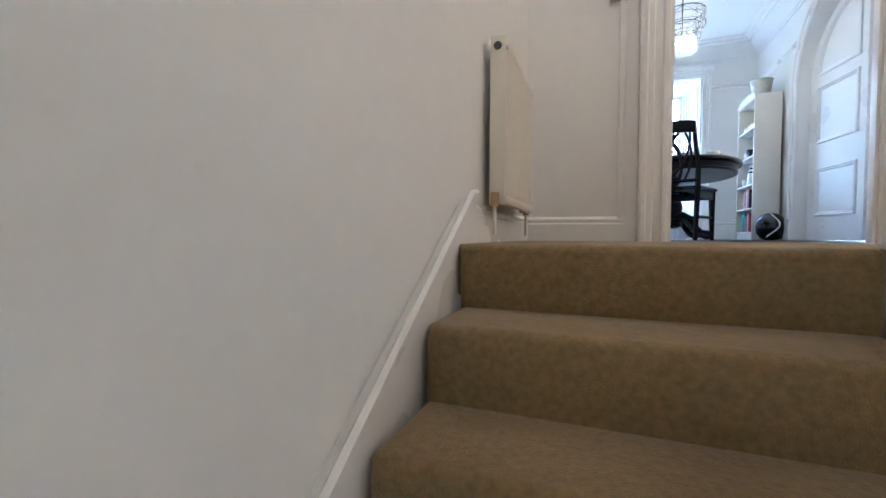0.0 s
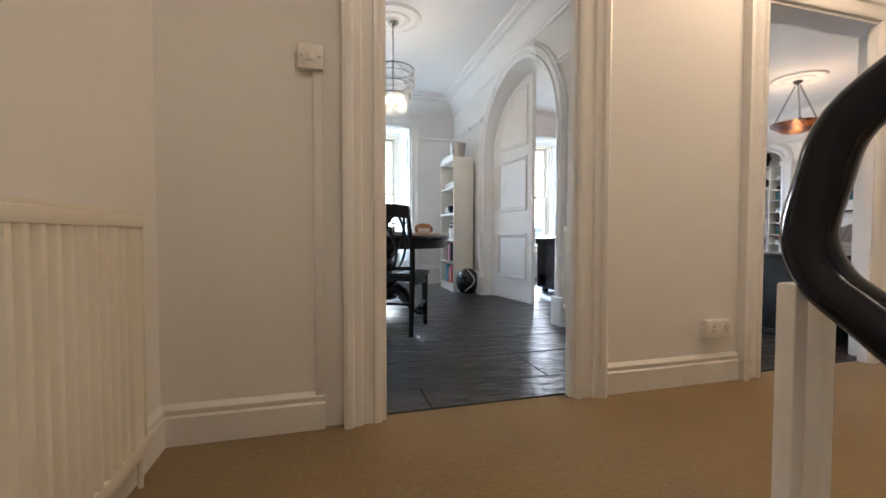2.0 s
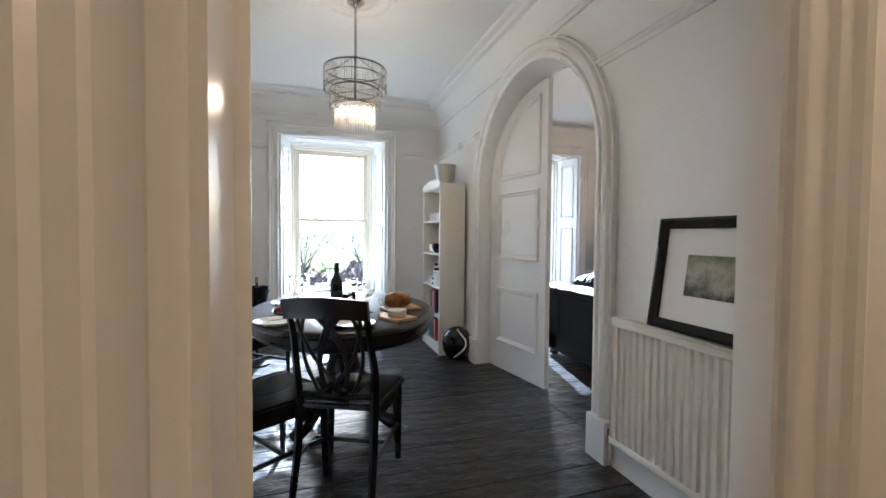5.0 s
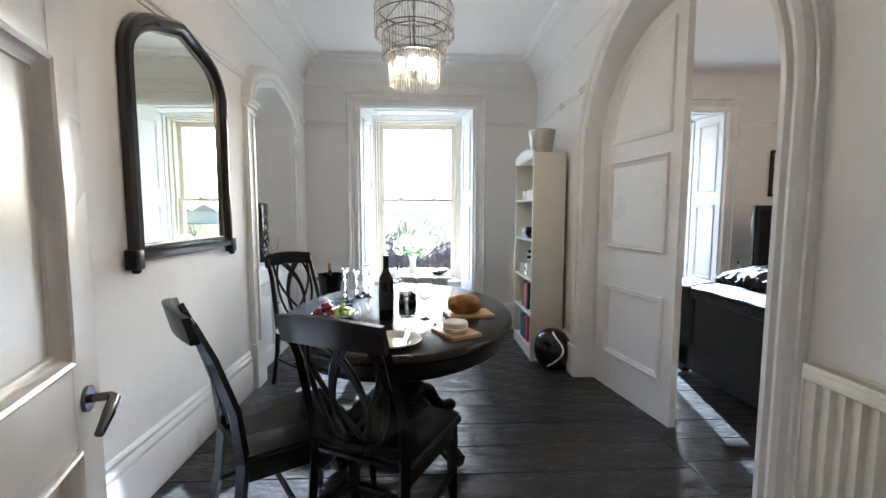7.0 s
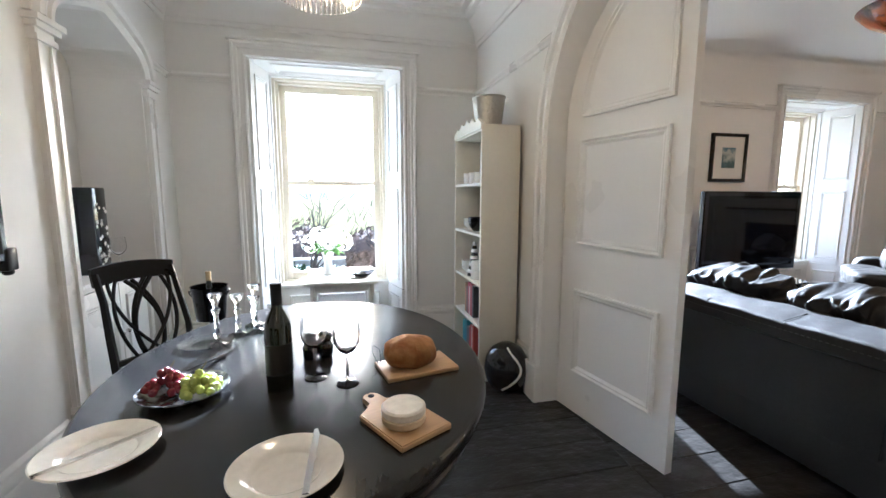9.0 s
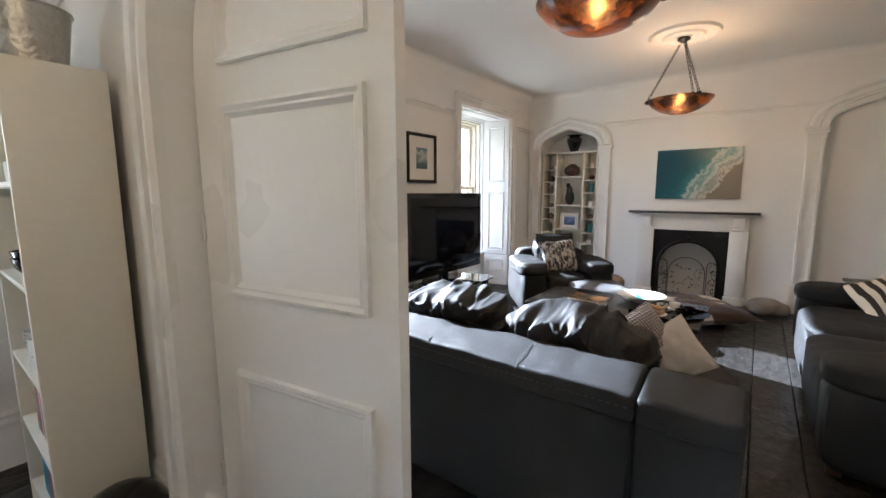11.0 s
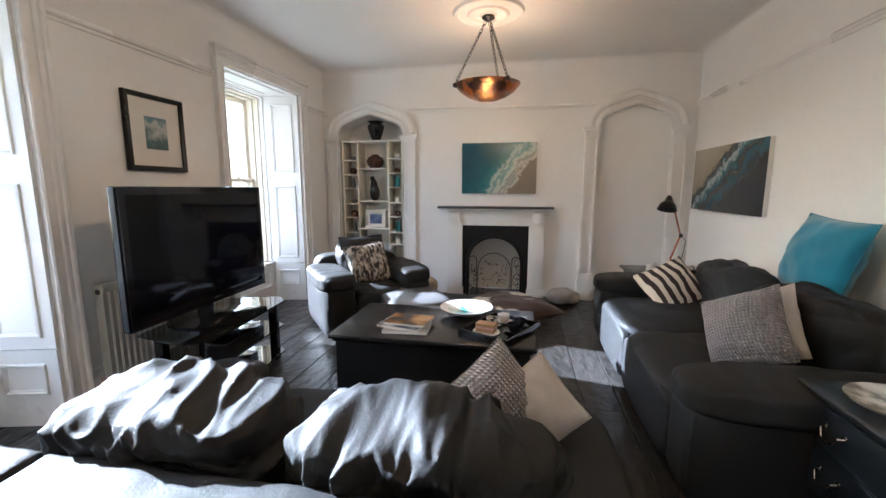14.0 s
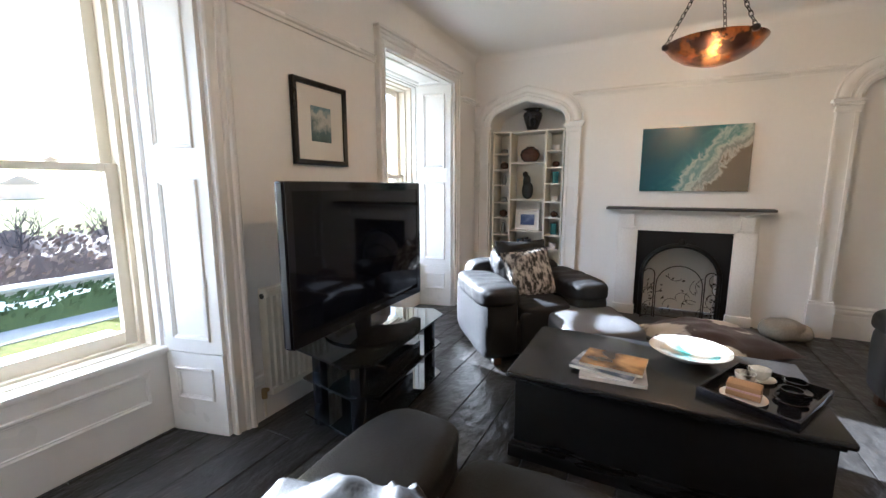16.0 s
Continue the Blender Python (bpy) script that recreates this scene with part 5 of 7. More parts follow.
# window side table, flowers, bowl
WT = mat("white_table_paint", (0.8, 0.79, 0.76), 0.4, bump=(40, 0.05, 0.001))
st = thing("side_table", "small white side table at the window", "table", pose(0.775, 7.03, 0))
part("tabletop", solid(-0.285, 0.285, -0.29, 0.40, 0.612, 0.637, bevel=0.006), WT, st)
part("apron", solid(-0.235, 0.235, -0.24, 0.34, 0.55, 0.612), WT, st)
for x in (-0.225, 0.225):
    for y in (-0.23, 0.33):
        part("leg", tube(B(), [(x, y, 0.612), (x, y, 0.0)], [0.024, 0.015], 4), WT, st, smooth=False)
fv = thing("flower_vase", "white vase of white hydrangeas and green leaves", "flowers", pose(0.66, 7.12, 0.637))
part("vase", lathe(B(), [(0.045, 0), (0.05, 0.01), (0.035, 0.06), (0.032, 0.11), (0.045, 0.17), (0.055, 0.19), (0.05, 0.19), (0.028, 0.11), (0.001, 0.012)], seg=28), CHINA, fv)
rng = random.Random(11)
PETAL = translucent(mat("white_petals", (0.85, 0.85, 0.78), 0.7, per_island=0.08, bump=None), (0.85, 0.88, 0.75))
LEAFM = translucent(mat("leaf_green", (0.07, 0.16, 0.03), 0.5, per_island=0.25, bump=None), (0.10, 0.2, 0.04))
for hx, hy, hz in ((-0.10, 0.0, 0.27), (0.0, -0.05, 0.29), (0.10, 0.0, 0.28), (0.02, 0.07, 0.31), (-0.05, 0.05, 0.33), (0.07, -0.04, 0.34)):
    bm = B()
    for i in range(70):
        d = Vector((rng.gauss(0, 1), rng.gauss(0, 1), rng.gauss(0, 1))).normalized()
        p = Vector((hx * 1.35, hy * 1.2, hz)) + d * 0.075
        s, t = d.orthogonal().normalized(), d.cross(d.orthogonal()).normalized()
        q = rng.uniform(0.015, 0.023)
        c = bm.verts.new(p + d * 0.002)
        ring = [bm.verts.new(p + (s * math.cos(a) + t * math.sin(a)) * q * (1.0 if k % 2 else 0.45) + d * rng.uniform(0, 0.008)) for k, a in enumerate(2 * math.pi * k / 8 for k in range(8))]
        for k in range(8):
            bm.faces.new((c, ring[k], ring[(k + 1) % 8]))
    part("flower_head", bm, PETAL, fv, smooth=False)
bm = B()
for i in range(26):
    a, e = rng.uniform(0, 6.28), rng.uniform(-0.5, 0.5)
    d = Vector((math.cos(a), math.sin(a), e)).normalized()
    s = d.cross(Vector((0, 0, 1))).normalized()
    b0 = Vector((0, 0, 0.22)) + d * 0.04
    ln = rng.uniform(0.07, 0.13)
    p = [b0, b0 + d * ln * 0.5 + s * 0.022 + Vector((0, 0, 0.01)), b0 + d * ln - Vector((0, 0, 0.015)), b0 + d * ln * 0.5 - s * 0.022 + Vector((0, 0, 0.01))]
    v = [bm.verts.new(q) for q in p]
    bm.faces.new(v)
part("leaves", bm, LEAFM, fv, smooth=False)
sb = thing("napkin_bowl", "dark leaf-shaped bowl with a folded white napkin", "bowl", pose(0.93, 6.95, 0.637, 0, 0, 15))
bm = lathe(B(), [(0.04, 0), (0.09, 0.012), (0.125, 0.03), (0.12, 0.032), (0.085, 0.016), (0.001, 0.008)], seg=20)
for v in bm.verts:
    v.co.y *= 0.6
    v.co.z += 0.35 * v.co.x * v.co.x * 4
part("dish", bm, SLATE, sb)
part("napkin", prism(B(), [(-0.05, 0.0), (0.05, 0.0), (0.04, 0.02), (0.0, 0.055), (-0.04, 0.02)], "y", -0.03, 0.03), PAPER, sb, "folded white napkin")

# wine cooler on its stand
wc = thing("wine_cooler", "black wine bucket on a slim stand with a bottle in it", "bucket", pose(-0.05, 6.34, 0))
part("stand", tube(B(), [(0, 0, 0.0), (0, 0, 0.52)], 0.012, 10), IRON, wc)
part("base", lathe(B(), [(0.12, 0), (0.12, 0.012), (0.02, 0.02)], seg=28), IRON, wc)
part("bucket", lathe(B(), [(0.06, 0.52), (0.085, 0.525), (0.105, 0.735), (0.11, 0.74), (0.102, 0.738), (0.08, 0.535), (0.001, 0.53)], seg=32), DARKPL, wc)
for s in (-1, 1):
    part("ring_handle", tube(B(), [(s * 0.105 + s * 0.012 * math.sin(a), 0.02 * math.cos(a), 0.69 + 0.02 * math.sin(a)) for a in (2 * math.pi * k / 10 for k in range(10))], 0.004, 6, closed=True), IRON, wc)
bt = part("bottle", lathe(B(), [(0.036, 0.56), (0.037, 0.70), (0.016, 0.75), (0.0135, 0.80), (0.0155, 0.802), (0.0155, 0.83), (0.002, 0.831)], seg=20), GREENGL, wc)
part("foil", lathe(B(), [(0.0160, 0.775), (0.0165, 0.833), (0.002, 0.834)], seg=20), BRASS, bt)

# niche cupboard and tall vase
nc = thing("niche_cupboard", "white cupboard built into the dining niche", "cupboard")
part("body", solid(-0.86, -0.52, NW0 + 0.004, NW1 - 0.004, 0, 0.83), TRIM, nc)
part("top", solid(-0.86, -0.495, NW0 + 0.002, NW1 - 0.002, 0.83, 0.855, bevel=0.005), TRIM, nc)
for y0, y1 in ((NW0 + 0.03, (NW0 + NW1) / 2 - 0.004), ((NW0 + NW1) / 2 + 0.004, NW1 - 0.03)):
    dr = part("cupboard_door", solid(-0.52, -0.502, y0, y1, 0.06, 0.80, bevel=0.003), TRIM, nc)
    bm = B()
    raised_panel(bm, y0 + 0.06, y1 - 0.06, 0.14, 0.72, "x", -0.502, 1)
    part("panel_moulding", bm, TRIM, dr)
    yk = y1 - 0.03 if y0 < NW0 + 0.1 else y0 + 0.03
    part("knob", puffy(B(), -0.488, yk, 0.5, 0.014, 0.014, 0.014, 2, 5), CHROME, dr)
tv2 = thing("tall_black_vase", "tall square black vase painted with pale flowers", "vase", pose(-0.64, 6.28, 0.855))
part("body", solid(-0.07, 0.07, -0.07, 0.07, 0, 0.50, bevel=0.008), DARKPL, tv2)
rng = random.Random(8)
for i in range(26):
    y, z, r = rng.uniform(-0.055, 0.055), rng.uniform(0.05, 0.42), rng.uniform(0.008, 0.02)
    bm = prism(B(), [(y + r * math.cos(a) * (1 if k % 2 else 0.5), z + r * math.sin(a) * (1 if k % 2 else 0.5)) for k, a in enumerate(2 * math.pi * k / 10 for k in range(10))], "x", 0.0695, 0.0712 + 0.0001 * i)
    part("painted_flower", bm, CHINA, tv2, "pale painted flower", smooth=False)
hg = wine_glass(pose(-0.535, 6.36, 0.855))

# ceiling roses, chandelier, pendant
def rose(name, x, y, r, label, z=CEIL_Z):
    o = thing(name, label, "ceiling rose", pose(x, y, 0), kind="structure")
    part("plaster", lathe(B(), [(0.001, z - 0.035), (r * 0.2, z - 0.034), (r * 0.25, z - 0.022), (r * 0.42, z - 0.02), (r * 0.47, z - 0.034), (r * 0.55, z - 0.034), (r * 0.6, z - 0.018), (r * 0.8, z - 0.014), (r * 0.86, z - 0.026), (r * 0.95, z - 0.024), (r, z - 0.001)], seg=48), CEIL, o)


rose("ceiling_rose", 0.73, 5.0, 0.28, "round white moulded plaster ceiling rose")
rose("ceiling_rose", 6.02, 4.94, 0.30, z=LIV_CEIL, label="round white moulded plaster ceiling rose")
chd = thing("chandelier", "three-tiered glass rod chandelier on a chain, lit", "chandelier", pose(0.73, 5.0, 0))
part("ceiling_cup", lathe(B(), [(0.055, CEIL_Z - 0.034), (0.06, CEIL_Z - 0.05), (0.03, CEIL_Z - 0.075), (0.006, CEIL_Z - 0.085)], seg=24), CHROME, chd)


def chain(bm, a, b, link=0.032, r=0.0022):
    a, b = Vector(a), Vector(b)
    d = (b - a).normalized()
    s, t = d.orthogonal().normalized(), d.cross(d.orthogonal()).normalized()
    n = max(2, int((b - a).length / (link * 0.75)))
    for i in range(n):
        c = a + (b - a) * ((i + 0.5) / n)
        w = s if i % 2 else t
        tube(bm, [c + d * (link * 0.55 * math.cos(q)) + w * (link * 0.25 * math.sin(q)) for q in (2 * math.pi * k / 8 for k in range(8))], r, 5, closed=True)
    return bm


part("chain", chain(B(), (0, 0, CEIL_Z - 0.085), (0, 0, 2.45)), IRON, chd)
CRYSTAL = clear("crystal_rods", (0.96, 0.93, 0.88), 0.12, 1.4)
for r, z0, z1 in ((0.205, 2.215, 2.36), (0.165, 2.10, 2.22), (0.128, 1.965, 2.115)):
    part("ring", tube(B(), [(r * math.cos(a), r * math.sin(a), z1) for a in (2 * math.pi * k / 36 for k in range(36))], 0.005, 6, closed=True), IRON, chd)
    n = int(2 * math.pi * r / 0.0165)
    rod = None
    for k in range(n):
        a = 2 * math.pi * k / n
        at = pose((r + 0.004) * math.cos(a), (r + 0.004) * math.sin(a), z1 - 0.004, 0, 0, 7 * k)
        rod = again(rod, "glass_rod", at) if rod else part("glass_rod", tube(B(), [(0, 0, 0), (0, 0, z0 - z1)], 0.0048, 6), CRYSTAL, chd, m=at)
        rod.visible_shadow = False
bm = B()
for k in range(3):
    a = 2 * math.pi * k / 3 + 0.4
    c, q = math.cos(a), math.sin(a)
    tube(bm, [(0, 0, 2.46), (0.12 * c, 0.12 * q, 2.41), (0.205 * c, 0.205 * q, 2.36)], 0.003, 6)
    tube(bm, [(0.205 * c, 0.205 * q, 2.36), (0.165 * c, 0.165 * q, 2.22), (0.128 * c, 0.128 * q, 2.115)], 0.0025, 6)
    tube(bm, [(0, 0, 2.22), (0.165 * c, 0.165 * q, 2.22)], 0.003, 6)
for r, z in ((0.206, 2.30), (0.206, 2.225), (0.166, 2.11)):
    tube(bm, [(r * math.cos(a), r * math.sin(a), z) for a in (2 * math.pi * k / 36 for k in range(36))], 0.0025, 5, closed=True)
tube(bm, [(0, 0, 2.46), (0, 0, 2.15)], 0.006, 8)
part("frame", bm, IRON, chd)
bb2 = part("light_bulb", puffy(B(), 0, 0, 2.08, 0.024, 0.024, 0.035, 2, 8), glow("bulb_filament_glow", (1.0, 0.55, 0.22), 7), chd)
bb2.visible_shadow = False

# bowl pendants of the living room
AMBER = mat("amber_alabaster", (0.42, 0.17, 0.04), 0.22, big=(9, 0.35), fine=(45, 0.3), bump=(30, 0.1, 0.001), spread=(0.06, 0.02, 0.01))
amb = AMBER.node_tree.nodes["Principled BSDF"]
amb.inputs["Transmission Weight"].default_value, amb.inputs["Subsurface Weight"].default_value = 0.45, 0.0
WARM_GLOW = glow("warm_bulb_glow", (1.0, 0.55, 0.2), 18)


def bowl_pendant(x, y, turn):
    pn = thing("pendant_lamp", "amber alabaster bowl pendant on three chains, lit", "lamp", pose(x, y, 0, 0, 0, turn), group="bowl pendants of the living room")
    bw = part("bowl", lathe(B(), [(0.002, 2.095), (0.08, 2.10), (0.17, 2.13), (0.24, 2.175), (0.272, 2.22), (0.280, 2.222), (0.272, 2.212), (0.236, 2.168), (0.166, 2.122), (0.078, 2.092), (0.002, 2.087)], seg=48, cap=False), AMBER, pn, "mottled amber glass bowl")
    bw.visible_shadow = False
    part("ceiling_cup", lathe(B(), [(0.05, LIV_CEIL - 0.034), (0.055, LIV_CEIL - 0.05), (0.02, LIV_CEIL - 0.07), (0.004, LIV_CEIL - 0.08)], seg=24), IRON, pn)
    for k in range(3):
        a = radians(100 + 120 * k)
        e = (0.275 * math.cos(a), 0.275 * math.sin(a), 2.225)
        part("chain", chain(B(), (0.02 * math.cos(a), 0.02 * math.sin(a), LIV_CEIL - 0.07), e, 0.045, 0.003), IRON, pn)
        bm = puffy(B(), e[0], e[1], e[2] - 0.008, 0.022, 0.022, 0.02, 2.5, 5)
        part("bracket", bm, IRON, pn)
    gb = part("light_bulb", puffy(B(), 0.0, 0.0, 2.19, 0.03, 0.03, 0.035, 2, 8), WARM_GLOW, pn)
    gb.visible_shadow = False


bowl_pendant(6.02, 4.94, 0)
bowl_pendant(3.51, 4.92, 75)
rose("ceiling_rose", 3.51, 4.92, 0.30, z=LIV_CEIL, label="round white moulded plaster ceiling rose")

# fireplace
STONEW = mat("white_painted_stone", (0.78, 0.765, 0.735), 0.5, bump=(20, 0.15, 0.002))
fpl = thing("fireplace", "white fireplace surround with a black cast-iron arched insert", "fireplace", kind="structure")
for y0, y1 in ((5.335, 5.52), (4.34, 4.525)):
    part("jamb", solid(7.385, LIV_X1, y0, y1, 0, 0.90, bevel=0.004), STONEW, fpl)
    part("foot_block", solid(7.37, LIV_X1, y0 - 0.012, y1 + 0.012, 0, 0.11, bevel=0.006), STONEW, fpl)
    bm = B()
    box(bm, 7.365, LIV_X1, y0 + 0.02, y1 - 0.02, 0.90, 0.925, 0.004)
    box(bm, 7.355, 7.384, y0 + 0.04, y1 - 0.04, 0.925, 1.05, 0.006)
    box(bm, 7.345, LIV_X1, y0 + 0.02, y1 - 0.02, 1.05, 1.075, 0.005)
    part("corbel", bm, STONEW, fpl)
part("lintel", solid(7.386, LIV_X1, 4.341, 5.519, 0.888, 1.076, bevel=0.003), STONEW, fpl)
part("mantel_shelf", solid(7.285, LIV_X1 + 0.002, 4.245, 5.635, 1.098, 1.124, bevel=0.005), SLATE, fpl, "dark slate mantel shelf")
part("bed_mould", solid(7.31, LIV_X1, 4.28, 5.60, 1.076, 1.098, bevel=0.006), STONEW, fpl)
mid = (FP0 + FP1) / 2
out = [(4.526, 0), (FP0 + 0.02, 0)] + arc(mid, 0.43, (FP1 - FP0) / 2 - 0.02, 0.30, 180, 0, 20) + [(FP1 - 0.02, 0), (5.334, 0), (5.334, 0.886), (4.526, 0.886)]
part("iron_insert", prism(B(), out, "x", 7.405, 7.4365), IRON, fpl, "black cast-iron arched insert", smooth=False)
bm = mould(B(), [(FP0 + 0.02, 0.0)] + arc(mid, 0.43, (FP1 - FP0) / 2 - 0.02, 0.30, 180, 0, 20) + [(FP1 - 0.02, 0.0)], [(0.0, 0), (0.0, 0.02), (0.02, 0.026), (0.04, 0.012), (0.045, 0)], "x", 7.405, -1)
puffy(bm, 7.395, mid, 0.775, 0.012, 0.03, 0.045, 2, 6)
part("arch_bead", bm, IRON, fpl)
part("hearth", solid(7.02, 7.44, 4.30, 5.56, 0.0015, 0.012, bevel=0.003), SLATE, fpl)
# scrolled fire screen
fs = thing("fire_screen", "black wire fire screen with curling leaf scrolls", "fire screen", pose(7.36, mid, 0.013))


def leafwork(bm, y0, y1, h, seed, x=0.0):
    rng = random.Random(seed)
    for i in range(9):
        y, z = rng.uniform(y0 + 0.02, y1 - 0.02), rng.uniform(0.05, h - 0.12)
        a = rng.uniform(0, 6.28)
        pts = []
        for k in range(9):
            pts.append((x, min(max(y, y0), y1), z))
            a += rng.uniform(0.15, 0.5)
            y += 0.022 * math.cos(a)
            z += 0.022 * math.sin(a)
        tube(bm, pts, 0.0024, 5)
    for i in range(16):
        y, z, a = rng.uniform(y0 + 0.02, y1 - 0.02), rng.uniform(0.05, h - 0.08), rng.uniform(0, 6.28)
        c, s = math.cos(a), math.sin(a)
        prism(bm, [(y + 0.018 * c, z + 0.018 * s), (y - 0.007 * s, z + 0.007 * c), (y - 0.018 * c, z - 0.018 * s), (y + 0.007 * s, z - 0.007 * c)], "x", x - 0.001, x + 0.001)


for name2, y0, y1, h, rz, oy in (("centre_panel", -0.20, 0.20, 0.54, 0, 0), ("side_panel", -0.065, 0.065, 0.50, 35, 0.27), ("side_panel", -0.065, 0.065, 0.50, -35, -0.27)):
    bm = B()
    r = (y1 - y0) / 2
    tube(bm, [(0, u, v) for u, v in [(y0, 0.0)] + arc(0, h - r, r, r, 180, 0, 14) + [(y1, 0.0)]], 0.005, 6)
    tube(bm, [(0, y0, 0.02), (0, y1, 0.02)], 0.004, 6)
    leafwork(bm, y0, y1, h, int(abs(rz) + y1 * 100 + oy * 9))
    part(name2, bm, IRON, fs, m=pose(-0.03 if rz else 0, oy, 0, 0, 0, rz))


def stone(m, a, b, c, colour, seed, label):
    s = thing("stone", label, "stone", m)
    part("rock", puffy(B(), 0, 0, c, a, b, c, 2.4, 14, wrinkle=0.03, scale=5, seed=seed), mat("stone_%d" % int(seed), colour, 0.85, big=(9, 0.15), fine=(70, 0.1), bump=(40, 0.6, 0.004)), s)


stone(pose(7.22, 4.14, 0, 0, 0, 20), 0.12, 0.16, 0.085, (0.32, 0.30, 0.27), 3.0, "rounded grey beach stone beside the hearth")
stone(pose(7.25, 4.02, 0, 0, 0, 0), 0.10, 0.10, 0.07, (0.35, 0.33, 0.29), 7.0, "rounded grey beach stone beside the hearth")
stone(pose(7.15, 5.76, 0, 0, 0, 40), 0.13, 0.15, 0.13, (0.30, 0.22, 0.15), 5.0, "large brown stone beside the hearth")

# paintings
def sea_paint(name, mode):
    """Poured resin paint: deep water, foam and sand in bands, broken up by noise."""
    m = bpy.data.materials.new(name)
    m.use_nodes = True
    n, l = m.node_tree.nodes, m.node_tree.links
    p = n["Principled BSDF"]
    tc = n.new("ShaderNodeTexCoord")
    sep = n.new("ShaderNodeSeparateXYZ")
    l.new(tc.outputs["Object"], sep.inputs[0])
    nz = n.new("ShaderNodeTexNoise")
    nz.inputs["Scale"].default_value, nz.inputs["Detail"].default_value, nz.inputs["Roughness"].default_value, nz.inputs["Distortion"].default_value = (6.0, 9, 0.68, 0.9)
    l.new(tc.outputs["Object"], nz.inputs["Vector"])

    def f(op, a, b):
        k = n.new("ShaderNodeMath")
        k.operation = op
        for i, v in enumerate((a, b)):
            if isinstance(v, (int, float)):
                k.inputs[i].default_value = v
            else:
                l.new(v, k.inputs[i])
        return k.outputs[0]

    x, z = sep.outputs["X"], sep.outputs["Z"]
    if mode == "shore":
        t = f("SUBTRACT", x, f("MULTIPLY", z, 0.75))
        t = f("ADD", f("ADD", t, 0.42), f("MULTIPLY", f("SUBTRACT", nz.outputs["Fac"], 0.5), 0.44))
        stops = [(0.0, (0.010, 0.07, 0.105)), (0.30, (0.015, 0.10, 0.13)), (0.42, (0.04, 0.17, 0.19)), (0.47, (0.42, 0.50, 0.47)), (0.53, (0.12, 0.25, 0.24)), (0.60, (0.5, 0.55, 0.5)), (0.66, (0.22, 0.25, 0.22)), (0.70, (0.52, 0.5, 0.44)), (0.735, (0.2, 0.165, 0.12)), (1.0, (0.21, 0.175, 0.13))]
    else:
        t = f("ADD", z, f("MULTIPLY", x, -0.62))
        t = f("ADD", f("ADD", t, 0.47), f("MULTIPLY", f("SUBTRACT", nz.outputs["Fac"], 0.5), 0.5))
        stops = [(0.0, (0.012, 0.014, 0.018)), (0.25, (0.02, 0.03, 0.04)), (0.36, (0.03, 0.09, 0.13)), (0.44, (0.02, 0.03, 0.04)), (0.52, (0.05, 0.14, 0.18)), (0.58, (0.35, 0.42, 0.43)), (0.62, (0.02, 0.06, 0.09)), (0.68, (0.015, 0.02, 0.025)), (0.70, (0.30, 0.27, 0.20)), (1.0, (0.42, 0.39, 0.31))]
    rp = n.new("ShaderNodeValToRGB")
    e = rp.color_ramp.elements
    while len(e) < len(stops):
        e.new(0.5)
    for i, (pos, c) in enumerate(stops):
        e[i].position, e[i].color = pos, (*c, 1)
    l.new(t, rp.inputs["Fac"])
    l.new(rp.outputs["Color"], p.inputs["Base Color"])
    p.inputs["Roughness"].default_value = 0.22
    return m


CANVAS = mat("canvas_edge", (0.72, 0.70, 0.65), 0.7)


def canvas(name, label, w, h, m, art):
    c = thing(name, label, "painting", m)
    part("canvas_box", solid(-w / 2, w / 2, -0.036, 0, -h / 2, h / 2, bevel=0.003), CANVAS, c)
    part("painted_face", solid(-w / 2 + 0.001, w / 2 - 0.001, -0.0385, -0.0362, -h / 2 + 0.001, h / 2 - 0.001), art, c)


canvas("seascape_painting", "teal and white shoreline painting above the mantel", 0.895, 0.605, pose(LIV_X1 - 0.002, 4.903, 1.58, 0, 0, -90), sea_paint("shore_paint", "shore"))
canvas("headland_painting", "dark teal and sand wave painting on canvas", 1.37, 0.62, pose(6.63, SOUTH_Y + 0.002, 1.432, 0, 0, 180), sea_paint("wave_paint", "wave"))
framed("framed_print", "small grey sea print in a black frame by the window", 0.47, 0.51, pose(4.86, NORTH_Y - 0.002, 1.722), 0.032, 0.115, SEAPRINT, BLACKWOOD)
radiator("radiator", "cream panel radiator under the framed print", 1.0, 0.62, pose(4.31, NORTH_Y - 0.006, 0.15))

# niche bookcase with its ornaments
nb = thing("niche_bookcase", "cream bookcase with narrow and wide shelves, full of ornaments", "bookcase")
QX0, QX1, QY0, QY1, QH = 7.45, 7.70, 6.112, 6.928, 1.93
cols = (QY0, QY0 + 0.19, QY1 - 0.22, QY1)
for y in (cols[0], cols[1], cols[2], cols[3] - 0.018):
    part("upright", solid(QX0, QX1, y, y + 0.018, 0, QH, bevel=0.002), CREAM, nb)
part("back", solid(QX1, QX1 + 0.006, QY0, QY1, 0, QH), CREAM, nb)
part("top", solid(QX0, QX1, QY0 - 0.002, QY1 + 0.002, QH, QH + 0.018, bevel=0.002), CREAM, nb)
NARROW, WIDE = (0.2, 0.42, 0.62, 0.78, 0.98, 1.16, 1.36, 1.54, 1.72), (0.2, 0.5, 0.82, 1.18, 1.60)
for z in NARROW:
    part("shelf", solid(QX0 + 0.003, QX1, cols[0] + 0.018, cols[1], z - 0.014, z), CREAM, nb)
    part("shelf", solid(QX0 + 0.003, QX1, cols[2] + 0.018, cols[3] - 0.018, z - 0.03, z - 0.016), CREAM, nb)
